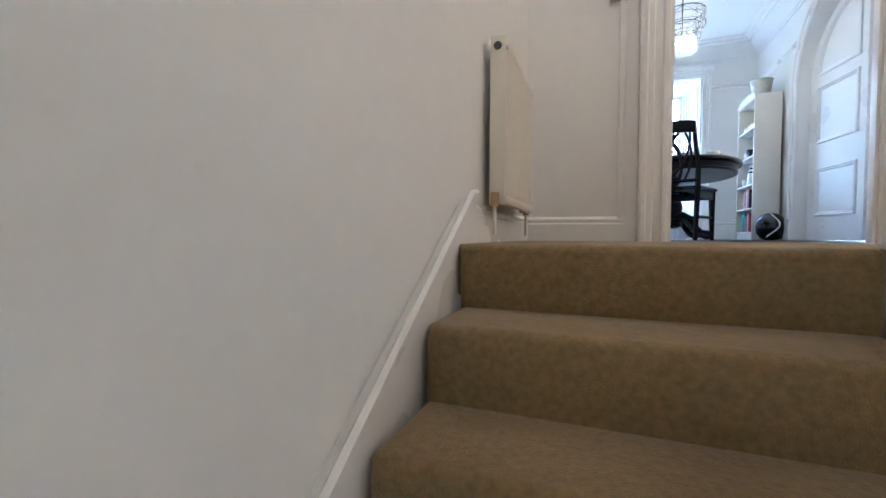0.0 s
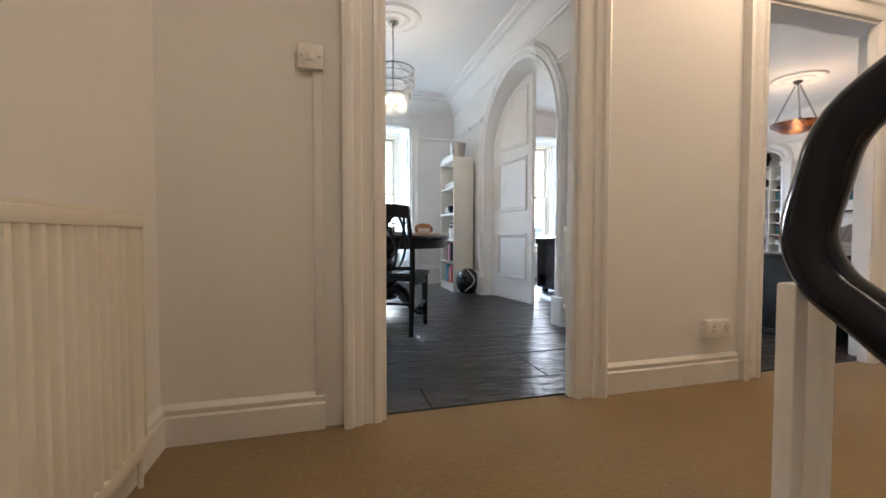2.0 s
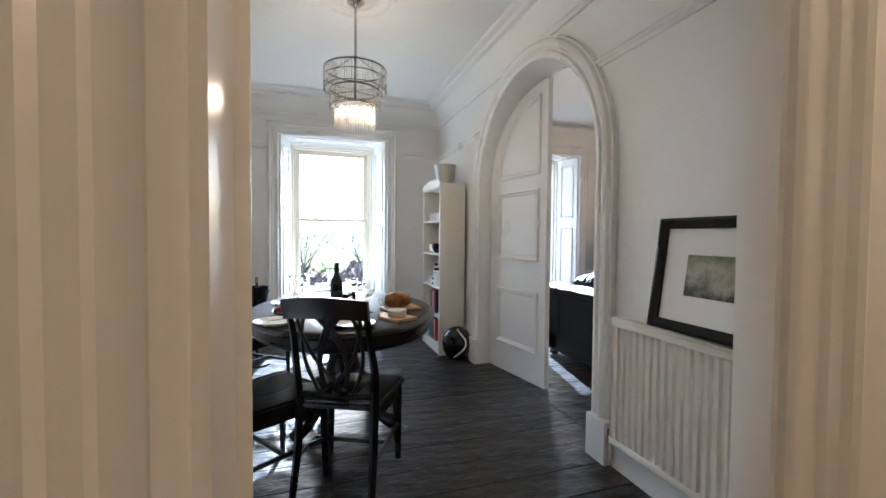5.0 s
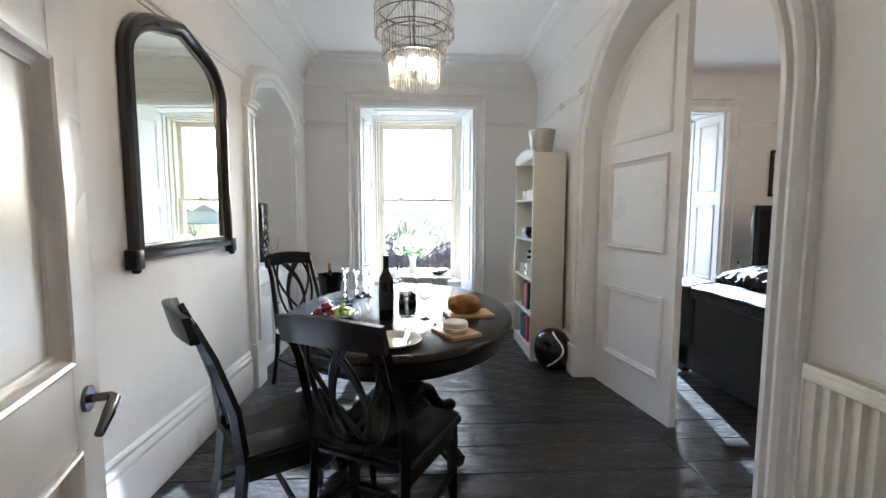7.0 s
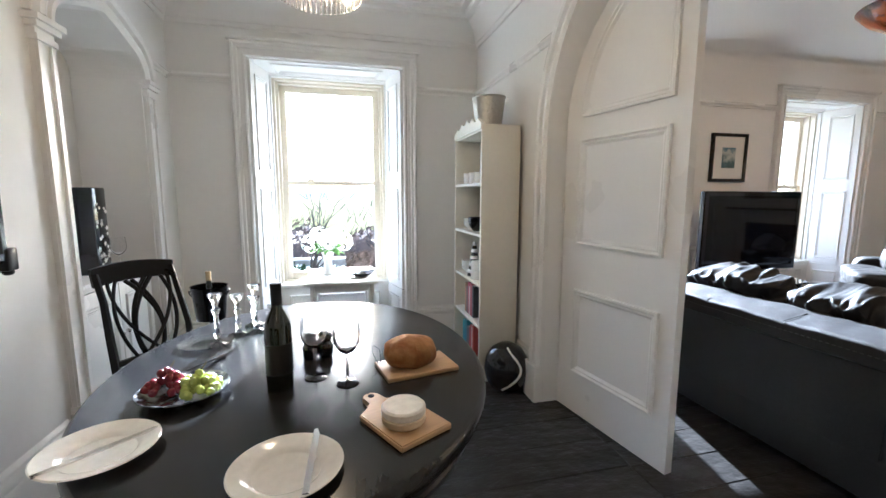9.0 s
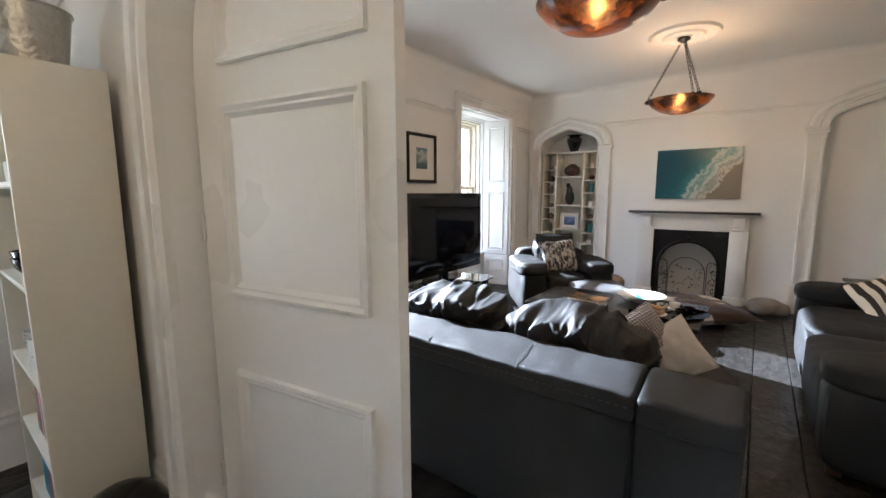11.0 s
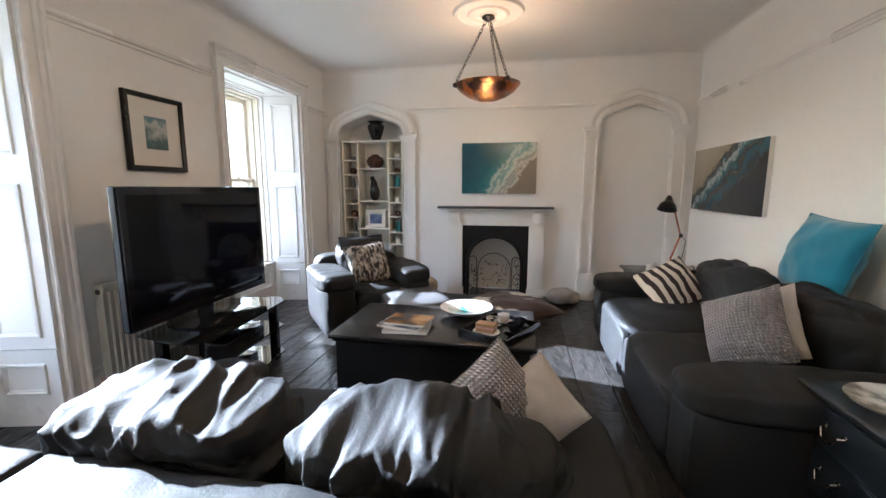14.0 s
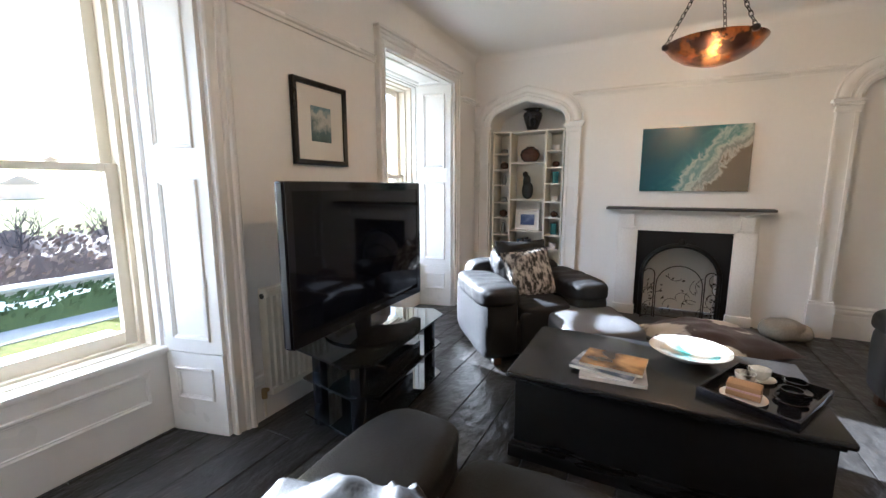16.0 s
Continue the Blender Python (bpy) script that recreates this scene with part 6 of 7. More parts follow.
for z in WIDE:
    part("shelf", solid(QX0 + 0.003, QX1, cols[1] + 0.018, cols[2], z - 0.016, z), CREAM, nb)


def pot(name, label, x, y, z, prof, material, category="ornament"):
    o = thing(name, label, category, pose(x, y, z))
    part("body", lathe(B(), prof, seg=28), material, o)
    return o


BROWNGL = mat("brown_glaze", (0.07, 0.03, 0.02), 0.18, big=(9, 0.3), bump=None)
TEALGL = mat("teal_glaze", (0.04, 0.16, 0.18), 0.2, bump=None)
GREYST = mat("grey_ornament", (0.2, 0.2, 0.19), 0.6)
ymid = (cols[1] + cols[2]) / 2 + 0.009
pot("black_urn", "glossy black urn with a wide neck on the bookcase", 7.57, 6.50, QH + 0.018, [(0.05, 0), (0.055, 0.01), (0.095, 0.12), (0.108, 0.17), (0.10, 0.2), (0.07, 0.215), (0.075, 0.225), (0.11, 0.24), (0.105, 0.244), (0.06, 0.22), (0.001, 0.21)], DARKPL, "vase")
pot("round_pot", "round brown glazed pot with a silver band", 7.56, ymid, 1.60, [(0.06, 0), (0.10, 0.04), (0.115, 0.085), (0.10, 0.13), (0.06, 0.16), (0.05, 0.162), (0.045, 0.175), (0.04, 0.165), (0.001, 0.16)], BROWNGL, "vase")
cat = thing("seated_figure", "dark seated animal figure ornament", "ornament", pose(7.56, ymid + 0.02, 1.18))
bm = puffy(B(), 0, 0, 0.10, 0.045, 0.065, 0.10, 2.4, 8)
puffy(bm, 0, 0.01, 0.20, 0.035, 0.045, 0.08, 2.2, 8)
puffy(bm, 0, 0.03, 0.285, 0.026, 0.032, 0.035, 2, 6)
part("figure", bm, mat("dark_bronze", (0.02, 0.019, 0.018), 0.4, 0.4), cat)
framed("photo_frame", "small photograph in a white frame on a shelf", 0.28, 0.24, pose(7.54, ymid, 0.94, -6, 0, -90), 0.028, 0.03, painted("photo_print", [(0.2, (0.02, 0.03, 0.06)), (0.5, (0.05, 0.08, 0.2)), (0.62, (0.3, 0.35, 0.5)), (0.8, (0.1, 0.1, 0.16))], 8, 0.4, shift=0.5), PLASTIC)
book_row(7.50, cols[1] + 0.20, 0.501, [(0.035, 0.2, (0.03, 0.06, 0.10)), (0.03, 0.22, (0.02, 0.02, 0.02)), (0.03, 0.19, (0.5, 0.5, 0.48)), (0.03, 0.21, (0.08, 0.14, 0.2))], 0.16)
book_row(7.50, cols[1] + 0.04, 0.501, [(0.01, 0.14, (0.55, 0.55, 0.52)), (0.012, 0.14, (0.3, 0.3, 0.3)), (0.01, 0.14, (0.6, 0.58, 0.55)), (0.012, 0.14, (0.4, 0.4, 0.4)), (0.01, 0.14, (0.55, 0.5, 0.45))], 0.13)
book_row(7.50, cols[1] + 0.10, 0.201, [(0.03, 0.2, (0.2, 0.2, 0.2)), (0.03, 0.21, (0.3, 0.28, 0.24)), (0.04, 0.2, (0.06, 0.06, 0.07))], 0.16)
for i, z in enumerate(NARROW[2:]):
    yl, yr = (cols[2] + cols[3]) / 2, (cols[0] + cols[1]) / 2 + 0.009
    if i % 3 == 0:
        pot("small_stone", "small dark pebble ornament on a shelf", 7.55, yl, z - 0.016, [(0.02, 0), (0.045, 0.02), (0.035, 0.05), (0.001, 0.06)], GREYST)
        pot("tea_light", "small white pot on a shelf", 7.54, yr, z, [(0.035, 0), (0.038, 0.06), (0.03, 0.06), (0.001, 0.05)], CHINA)
    elif i % 3 == 1:
        pot("slim_vase", "slim dark vase on a narrow shelf", 7.55, yl, z - 0.016, [(0.02, 0), (0.03, 0.05), (0.02, 0.10), (0.012, 0.13), (0.001, 0.13)], GREYST, "vase")
        pot("glass_vase", "square teal glass vase on a narrow shelf", 7.55, yr, z, [(0.035, 0), (0.037, 0.13), (0.03, 0.13), (0.001, 0.12)], TEALGL, "vase")
    else:
        pot("small_pot", "small dark lidded pot on a shelf", 7.55, yl, z - 0.016, [(0.03, 0), (0.05, 0.03), (0.045, 0.07), (0.02, 0.085), (0.001, 0.09)], BROWNGL)
        pot("small_pot", "small dark lidded pot on a shelf", 7.55, yr, z, [(0.025, 0), (0.045, 0.03), (0.03, 0.06), (0.001, 0.07)], BROWNGL)

# television on its stand
tvt = thing("television", "large black flat-screen television on a swivel foot", "television", pose(4.685, 6.665, 0, 0, 0, 1.2))
part("casing", solid(-0.605, 0.605, -0.005, 0.05, 0.578, 1.358, bevel=0.012), DARKPL, tvt)
part("screen", solid(-0.562, 0.562, -0.009, -0.004, 0.65, 1.318), SCREEN, tvt)
bm = B()
frame_ring(bm, -0.60, 0.60, 0.583, 1.353, 0.04, "y", -0.012, -0.005)
part("bezel", bm, DARKPL, tvt)
part("side_trim", solid(-0.609, -0.606, 0.0, 0.03, 0.59, 1.35), mat("grey_plastic_trim", (0.02, 0.022, 0.028), 0.3, bump=None), tvt)
part("neck", tube(B(), [(0, 0.05, 0.5), (0, 0.05, 0.62)], 0.05, 12), DARKPL, tvt)
part("foot", lathe(B(), [(0.26, 0.487), (0.26, 0.495), (0.10, 0.51), (0.05, 0.52)], seg=36), DARKPL, tvt)
part("mark", solid(0.02, 0.10, -0.0126, -0.0119, 0.61, 0.62), CHROME, tvt)
tst = thing("tv_stand", "black glass three-shelf television stand", "tv stand", pose(4.72, 6.66, 0, 0, 0, 4))
DGLASS = mat("black_glass", (0.008, 0.01, 0.011), 0.04, bump=None, coat=0.4)
for z, w in ((0.472, 0.52), (0.29, 0.47), (0.08, 0.47)):
    bm = prism(B(), [(-w, -0.16), (-w * 0.82, -0.27), (w * 0.82, -0.27), (w, -0.16), (w * 0.8, 0.22), (-w * 0.8, 0.22)], "z", z, z + 0.012)
    part("shelf", bm, DGLASS, tst, smooth=False)
for x, y in ((-0.42, -0.17), (0.42, -0.17), (-0.3, 0.17), (0.3, 0.17)):
    part("leg", solid(x - 0.03, x + 0.03, y - 0.03, y + 0.03, 0.0, 0.472, bevel=0.008), DARKPL, tst)
bx = thing("media_player", "flat black media player on the stand", "media player", pose(4.75, 6.62, 0.302, 0, 0, 4))
part("case", solid(-0.21, 0.21, -0.15, 0.12, 0, 0.055, bevel=0.004), DARKPL, bx)
part("front_strip", solid(-0.16, 0.0, -0.152, -0.149, 0.02, 0.034), SCREEN, bx)
bx = thing("media_player", "flat black media player on the lowest shelf", "media player", pose(4.70, 6.63, 0.092, 0, 0, 4))
part("case", solid(-0.2, 0.2, -0.14, 0.12, 0, 0.075, bevel=0.004), DARKPL, bx)
part("front_strip", solid(-0.16, 0.1, -0.142, -0.139, 0.03, 0.045), SCREEN, bx)

# leather sofas and armchair
STITCH = mat("pale_stitching", (0.06, 0.058, 0.056), 0.8, bump=None)


def crumpled(cx, cy, cz, sx, sy, sz, k, n, deep, m, seed):
    """A loose leather cushion with deep sagging folds and fine creases."""
    bm = puffy(B(), 0, 0, 0, sx, sy, sz, k, n)
    for v in bm.verts:
        p = v.co.copy()
        q = Vector((p.x * 3 + seed, p.y * 7.5, p.z * 4))
        fold = 2.2 * abs(noise.noise(q)) - 0.6
        fine = 1.6 * abs(noise.noise(Vector((p.x * 7 + seed, p.y * 13 + p.z * 5, p.z * 9)))) - 0.4
        big = noise.noise(Vector((p.x * 2, p.y * 3 + seed, p.z * 2)))
        top = 0.35 + 0.65 * max(0.0, p.z / sz)
        v.co += p.normalized() * (deep * (0.6 * fold + 0.25 * fine + 0.6 * big)) * top
        v.co = m @ (v.co + Vector((cx, cy, cz)))
    return bm


SEAM = mat("black_seam_thread", (0.004, 0.004, 0.004), 0.7, bump=None)


def back_pillow(sy, m, seed):
    """A loose leather back pillow: a soft block with sharp slanting folds below a raised seam."""
    bm = puffy(B(), 0, 0, 0, 0.145, sy, 0.205, 4.2, 90)
    for v in bm.verts:
        p = v.co.copy()
        drift = 0.05 * noise.noise(Vector((p.y * 5 + seed, p.z * 4, p.x * 3)))
        u, t = p.y + drift + 0.35 * p.z * noise.noise(Vector((p.y * 3, seed, 0))), p.z
        fold = 0.0
        for scale, tall, deep in ((4.5, 5.0, 0.034), (10.5, 10.5, 0.034), (23.0, 21.0, 0.015)):
            fold += deep * (0.42 - abs(noise.noise(Vector((u * scale + seed, t * tall, p.x * 4 + seed)))) * 1.9)
        seam_line = SEAM_Z + 0.022 * math.sin(6 * p.y + seed) + 0.012 * math.sin(17 * p.y + 2 * seed)
        near = math.exp(-((p.z - seam_line - 0.02) / 0.075) ** 2)
        lip = math.exp(-((p.z - seam_line - 0.008) / 0.007) ** 2) - 1.2 * math.exp(-((p.z - seam_line + 0.006) / 0.006) ** 2)
        out = p.normalized()
        v.co += out * (fold * (0.22 + 0.95 * near) * min(1.0, 0.35 + max(0.0, (p.z + 0.2) / 0.2)) + (0.0045 * lip if p.x < 0.02 else 0.0))
        v.co.z += 0.03 * math.cos(p.y / sy * 1.5) - 0.02 + 0.012 * noise.noise(Vector((p.y * 7, seed, 1.0)))
    tree = BVHTree.FromBMesh(bm)
    lines = []
    for k in range(61):
        y = sy * (-0.92 + 1.84 * k / 60)
        z = SEAM_Z + 0.022 * math.sin(6 * y + seed) + 0.012 * math.sin(17 * y + 2 * seed) + 0.03 * math.cos(y / sy * 1.5) - 0.02 + 0.012 * noise.noise(Vector((y * 7, seed, 1.0)))
        hit = tree.ray_cast(Vector((-0.6, y, z)), Vector((1, 0, 0)))
        if hit[0]:
            lines.append(m @ (hit[0] + Vector((-0.0005, 0, 0))))
    bmesh.ops.transform(bm, matrix=m, verts=bm.verts)
    return bm, lines


SEAM_Z = 0.105


def sofa_facing_east():
    """The sofa whose back is to the arch: x from the back forward, y along it."""
    s = thing("leather_sofa", "black leather sofa with loose crumpled back cushions", "sofa", pose(2.83, 5.14, 0))
    L0, L1 = -0.90, 0.84
    part("base", solid(0.0, 1.08, L0 + 0.02, L1 - 0.02, 0.06, 0.27, bevel=0.03, seg=3), LEATHER, s)
    P0, P1 = -0.615, 0.56
    bm = prism(B(), [(0.0, 0.06), (0.01, 0.70), (0.20, 0.68), (0.26, 0.30), (0.26, 0.06)], "y", P0, P1)
    bmesh.ops.bevel(bm, geom=bm.edges[:], offset=0.02, segments=3, affect="EDGES")
    part("back_frame", bm, LEATHER, s)

    def top_pad(name, y0, y1, grooves, cuts):
        """One length of the padded top, overhanging the back, with cross seams pulled in."""
        bm = solid(-0.028, 0.195, y0, y1, 0.645, 0.735, bevel=0.016, seg=3)
        bmesh.ops.subdivide_edges(bm, edges=[e for e in bm.edges if abs(e.verts[0].co.y - e.verts[1].co.y) > 0.15], cuts=cuts, use_grid_fill=True)
        bmesh.ops.subdivide_edges(bm, edges=[e for e in bm.edges if e.calc_length() > 0.1 and abs(e.verts[0].co.y - e.verts[1].co.y) < 0.001], cuts=7, use_grid_fill=True)
        for v in bm.verts:
            groove = sum(math.exp(-((v.co.y - y) / 0.012) ** 2) for y in grooves)
            sag = 0.012 * math.sin(math.pi * (v.co.y - y0) / (y1 - y0))
            v.co.x += 0.005 * noise.noise(Vector((3.0, v.co.y * 4, v.co.z * 9))) if v.co.x < 0.05 else 0
            v.co.z += 0.14 * (v.co.x - 0.06) + ((0.009 * noise.noise(v.co * 6) + 0.004 * noise.noise(v.co * 19) - 0.003 * groove) if v.co.z > 0.7 else (-0.4 * sag if v.co.z < 0.66 else 0))
        return part(name, bm, LEATHER, s)

    top_pad("back_pad", P0 + 0.001, P1 - 0.001, (-0.20, 0.22), 47)
    top_pad("corner_pad", P1 + 0.004, L1, (), 13)
    top_pad("corner_pad", L0, P0 - 0.004, (), 13)
    for y in (-0.20, 0.22):
        part("seam", tube(B(), [(-0.029, y, 0.67), (-0.028, y, 0.712), (-0.018, y + 0.002, 0.7235), (0.09, y + 0.006, 0.7375), (0.185, y + 0.01, 0.7505)], 0.0016, 5), SEAM, s)
    for k in range(46):
        y = P0 + 0.02 + 1.13 * k / 46
        part("stitch", solid(-0.0315, -0.0275, y, y + 0.013, 0.682, 0.6845), STITCH, s, smooth=False)
    part("corner", solid(0.0, 0.25, L0, P0, 0.06, 0.67, bevel=0.02, seg=3), LEATHER, s)
    part("corner", solid(0.0, 0.25, P1, L1, 0.06, 0.67, bevel=0.02, seg=3), LEATHER, s)
    part("arm", puffy(B(), 0.62, (L1 + 0.56) / 2, 0.30, 0.46, 0.14, 0.25, 9, 12), LEATHER, s)
    part("arm_pad", crumpled(0.64, (L1 + 0.56) / 2, 0.525, 0.46, 0.165, 0.085, 4, 22, 0.012, Matrix.Identity(4), 4.0), LEATHER, s)
    for k, (y0, y1) in enumerate(((-0.02, 0.60), (-0.88, -0.03))):
        part("seat_cushion", crumpled(0.78, (y0 + y1) / 2, 0.335, 0.42 if k == 0 else 0.50, (y1 - y0) / 2, 0.10, 6, 24, 0.012, Matrix.Identity(4), k * 4.0), LEATHER, s)
    for k, (y0, y1) in enumerate(((-0.605, 0.0), (0.025, 0.635))):
        tilt = pose(0.365, (y0 + y1) / 2, 0.66, 0, -16, 0)
        bm, line = back_pillow((y1 - y0) / 2, tilt, 5.0 + 3.3 * k)
        bc = part("back_cushion", bm, LEATHER, s, "loose crumpled leather back cushion", angle=60)
        bm = tube(B(), line, 0.0022, 5)
        part("seam", bm, SEAM, bc)
    for x, y in ((0.08, L0 + 0.1), (0.08, L1 - 0.1), (1.0, L0 + 0.1), (1.0, L1 - 0.1)):
        part("foot", solid(x - 0.03, x + 0.03, y - 0.03, y + 0.03, 0, 0.065), BLACKWOOD, s)
    return s


sofa_facing_east()


def soft_sofa(name, label, category, width, seats, m, depth=1.12):
    """Faces +y; the origin is on the floor below the middle of its back."""
    s = thing(name, label, category, m)
    h = width / 2
    aw = 0.28
    part("base", puffy(B(), 0, depth * 0.52, 0.20, h - 0.05, depth * 0.46, 0.14, 10, 10), LEATHER, s)
    for k in (-1, 1):
        part("arm", puffy(B(), k * (h - aw / 2), depth * 0.52, 0.28, aw / 2, depth * 0.47, 0.24, 8, 12, wrinkle=0.006, scale=5, seed=k * 1.0), LEATHER, s)
        bm = crumpled(k * (h - aw / 2), depth * 0.56, 0.52, aw / 2 + 0.03, depth * 0.45, 0.085, 4, 40, 0.022, Matrix.Identity(4), k * 2.0 + 9)
        part("arm_pad", bm, LEATHER, s)
    bm = puffy(B(), 0, 0.14, 0.36, h - 0.08, 0.14, 0.32, 7, 12, wrinkle=0.008)
    part("back_frame", bm, LEATHER, s)
    w = (width - 2 * aw) / seats
    for i in range(seats):
        cx = -h + aw + w * (i + 0.5)
        part("seat_cushion", crumpled(cx, depth * 0.60, 0.355, w / 2, depth * 0.40, 0.105, 5, 48, 0.024, Matrix.Identity(4), i * 3.0), LEATHER, s, angle=60)
        part("front_panel", puffy(B(), cx, depth * 0.965, 0.24, w / 2 - 0.005, 0.035, 0.17, 6, 10, wrinkle=0.006), LEATHER, s)
        tilt = pose(cx, 0.30, 0.60, -14, 0, 0)
        part("back_cushion", crumpled(0, 0, 0, w / 2 + 0.01, 0.15, 0.22, 3.6, 56, 0.042, tilt, i * 5.0 + 1), LEATHER, s, angle=60)
    for k in (-1, 1):
        for y in (0.12, depth - 0.08):
            part("foot", solid(k * (h - 0.12) - 0.03, k * (h - 0.12) + 0.03, y - 0.03, y + 0.03, 0, 0.07), mat("brown_foot_wood", (0.10, 0.045, 0.02), 0.4) if "brown_foot_wood" not in bpy.data.materials else bpy.data.materials["brown_foot_wood"], s)
    return s


soft_sofa("leather_sofa", "worn black leather sofa along the wall with scatter cushions", "sofa", 2.25, 2, pose(5.10, 2.80, 0, 0, 0, 0), 1.16)
soft_sofa("leather_armchair", "black leather armchair by the bookcase", "armchair", 1.02, 1, pose(6.50, 6.43, 0, 0, 0, 129.7), 0.92)

# cushions
KNIT = mat("grey_waffle_knit", (0.235, 0.215, 0.22), 0.95, big=(3, 0.05), fine=(120, 0.1), bump=None, sheen=0.3)
kn_n, kn_l = KNIT.node_tree.nodes, KNIT.node_tree.links
kt = kn_n.new("ShaderNodeTexCoord")
waves = []
for direction in ("X", "Y"):
    wv = kn_n.new("ShaderNodeTexWave")
    wv.bands_direction = direction
    wv.inputs["Scale"].default_value = 21.0
    wv.inputs["Distortion"].default_value = 0.6
    kn_l.new(kt.outputs["Object"], wv.inputs["Vector"])
    waves.append(wv)
km = kn_n.new("ShaderNodeMath")
km.operation = "MULTIPLY"
kn_l.new(waves[0].outputs["Fac"], km.inputs[0])
kn_l.new(waves[1].outputs["Fac"], km.inputs[1])
kb = kn_n.new("ShaderNodeBump")
kb.inputs["Strength"].default_value, kb.inputs["Distance"].default_value = 1.0, 0.012
kn_l.new(km.outputs[0], kb.inputs["Height"])
kn_l.new(kb.outputs["Normal"], kn_n["Principled BSDF"].inputs["Normal"])
LINEN = mat("cream_linen", (0.46, 0.44, 0.41), 0.9, fine=(200, 0.06), bump=(260, 0.4, 0.001))
TEAL = mat("teal_velvet", (0.005, 0.16, 0.26), 0.75, big=(5, 0.15), fine=(150, 0.05), bump=(120, 0.2, 0.001), sheen=0.5)
TWEED = mat("black_white_tweed", (0.03, 0.03, 0.032), 0.9, big=(38, 0.1), fine=(160, 0.2), spread=(0.5, 0.47, 0.43), bump=(150, 0.5, 0.002), stretch=(1.0, 0.45, 1.0))
STRIPE = mat("striped_fabric", (0.045, 0.03, 0.025), 0.9, bump=(200, 0.4, 0.001))
sp_n, sp_l = STRIPE.node_tree.nodes, STRIPE.node_tree.links
stc = sp_n.new("ShaderNodeTexCoord")
swv = sp_n.new("ShaderNodeTexWave")
swv.bands_direction = "X"
swv.inputs["Scale"].default_value, swv.inputs["Distortion"].default_value, swv.inputs["Detail Scale"].default_value = 4.2, 3.0, 1.2
srp = sp_n.new("ShaderNodeValToRGB")
srp.color_ramp.interpolation = "CONSTANT"
srp.color_ramp.elements[0].color, srp.color_ramp.elements[1].color = (0.03, 0.02, 0.018, 1), (0.62, 0.56, 0.46, 1)
srp.color_ramp.elements[1].position = 0.5
sp_l.new(stc.outputs["Object"], swv.inputs["Vector"])
sp_l.new(swv.outputs["Fac"], srp.inputs["Fac"])
sp_l.new(srp.outputs["Color"], sp_n["Principled BSDF"].inputs["Base Color"])


def cushion(label, w, h, t, m, material, seed):
    c = thing("cushion", label, "cushion", m)
    part("cover", pillow(B(), w, h, t, 22, 0.012, seed), material, c)
    k = [(-1, -1), (1, -1), (1, 1), (-1, 1)]
    line = []
    for i in range(4):
        for j in range(6):
            u, v = [k[i][q] + (k[(i + 1) % 4][q] - k[i][q]) * j / 6 for q in (0, 1)]
            pull = 1 - 0.07 * (1 - max(abs(u), abs(v)) ** 6 * min(abs(u), abs(v)) ** 2) * max(abs(u), abs(v)) ** 2
            line.append((u * pull * w / 2, v * pull * h / 2, 0))
    part("piping", tube(B(), line, 0.004, 5, closed=True), material, c)
    return c


def stand_up(x, y, z, yaw, lean, spin=0.0):
    """The pose of a cushion stood on edge: its face turned to yaw, leant back, and spun in its own plane."""
    return pose(x, y, z, 0, 0, yaw) @ pose(0, 0, 0, 90 - lean, 0, 0) @ pose(0, 0, 0, 0, 0, spin)


cushion("grey waffle-knit cushion propped on the leather sofa", 0.35, 0.35, 0.22, stand_up(3.76, 4.70, 0.56, -65, 26, 34), KNIT, 1.0)
cushion("cream linen cushion with dark piping on the sofa", 0.29, 0.29, 0.19, stand_up(3.79, 4.56, 0.545, -80, 26, 36), LINEN, 2.0)
cushion("grey waffle-knit cushion on the sofa by the wall", 0.38, 0.38, 0.27, stand_up(4.54, 3.52, 0.655, -148, 24, 30), KNIT, 3.0)
cushion("cream linen cushion behind a knitted one", 0.38, 0.38, 0.20, stand_up(4.63, 3.40, 0.64, -156, 22, 32), LINEN, 4.0)
cushion("brown and cream striped cushion on the sofa", 0.44, 0.40, 0.15, stand_up(5.86, 3.42, 0.57, -95, 42, 30), STRIPE, 5.0)
cushion("large teal velvet cushion on top of the sofa back", 0.54, 0.48, 0.24, stand_up(5.04, 2.91, 0.95, 180, 16, -3), TEAL, 6.0)
cushion("black and white tweed cushion on the armchair", 0.42, 0.40, 0.14, stand_up(6.10, 6.09, 0.62, -52, 26, 6), TWEED, 7.0)
cushion("soft black leather cushion on the armchair", 0.46, 0.44, 0.16, stand_up(6.19, 6.17, 0.66, -48, 20, 0), LEATHER, 8.0)

# chest used as a coffee table
cf = thing("coffee_table_chest", "low black wooden chest used as a coffee table", "coffee table")
part("body", solid(4.635, 5.295, 4.555, 5.755, 0.03, 0.42, bevel=0.004), BLACKWOOD, cf)
bm = solid(4.61, 5.32, 4.53, 5.78, 0.0, 0.07, bevel=0.008)
box(bm, 4.622, 5.308, 4.542, 5.768, 0.07, 0.085, 0.005)
part("plinth", bm, BLACKWOOD, cf)
bm = solid(4.62, 5.31, 4.54, 5.77, 0.40, 0.42, bevel=0.006)
part("neck_mould", bm, BLACKWOOD, cf)
part("lid", solid(4.598, 5.332, 4.518, 5.792, 0.42, 0.45, bevel=0.01, seg=3), TABLETOP, cf)
CZ = 0.45


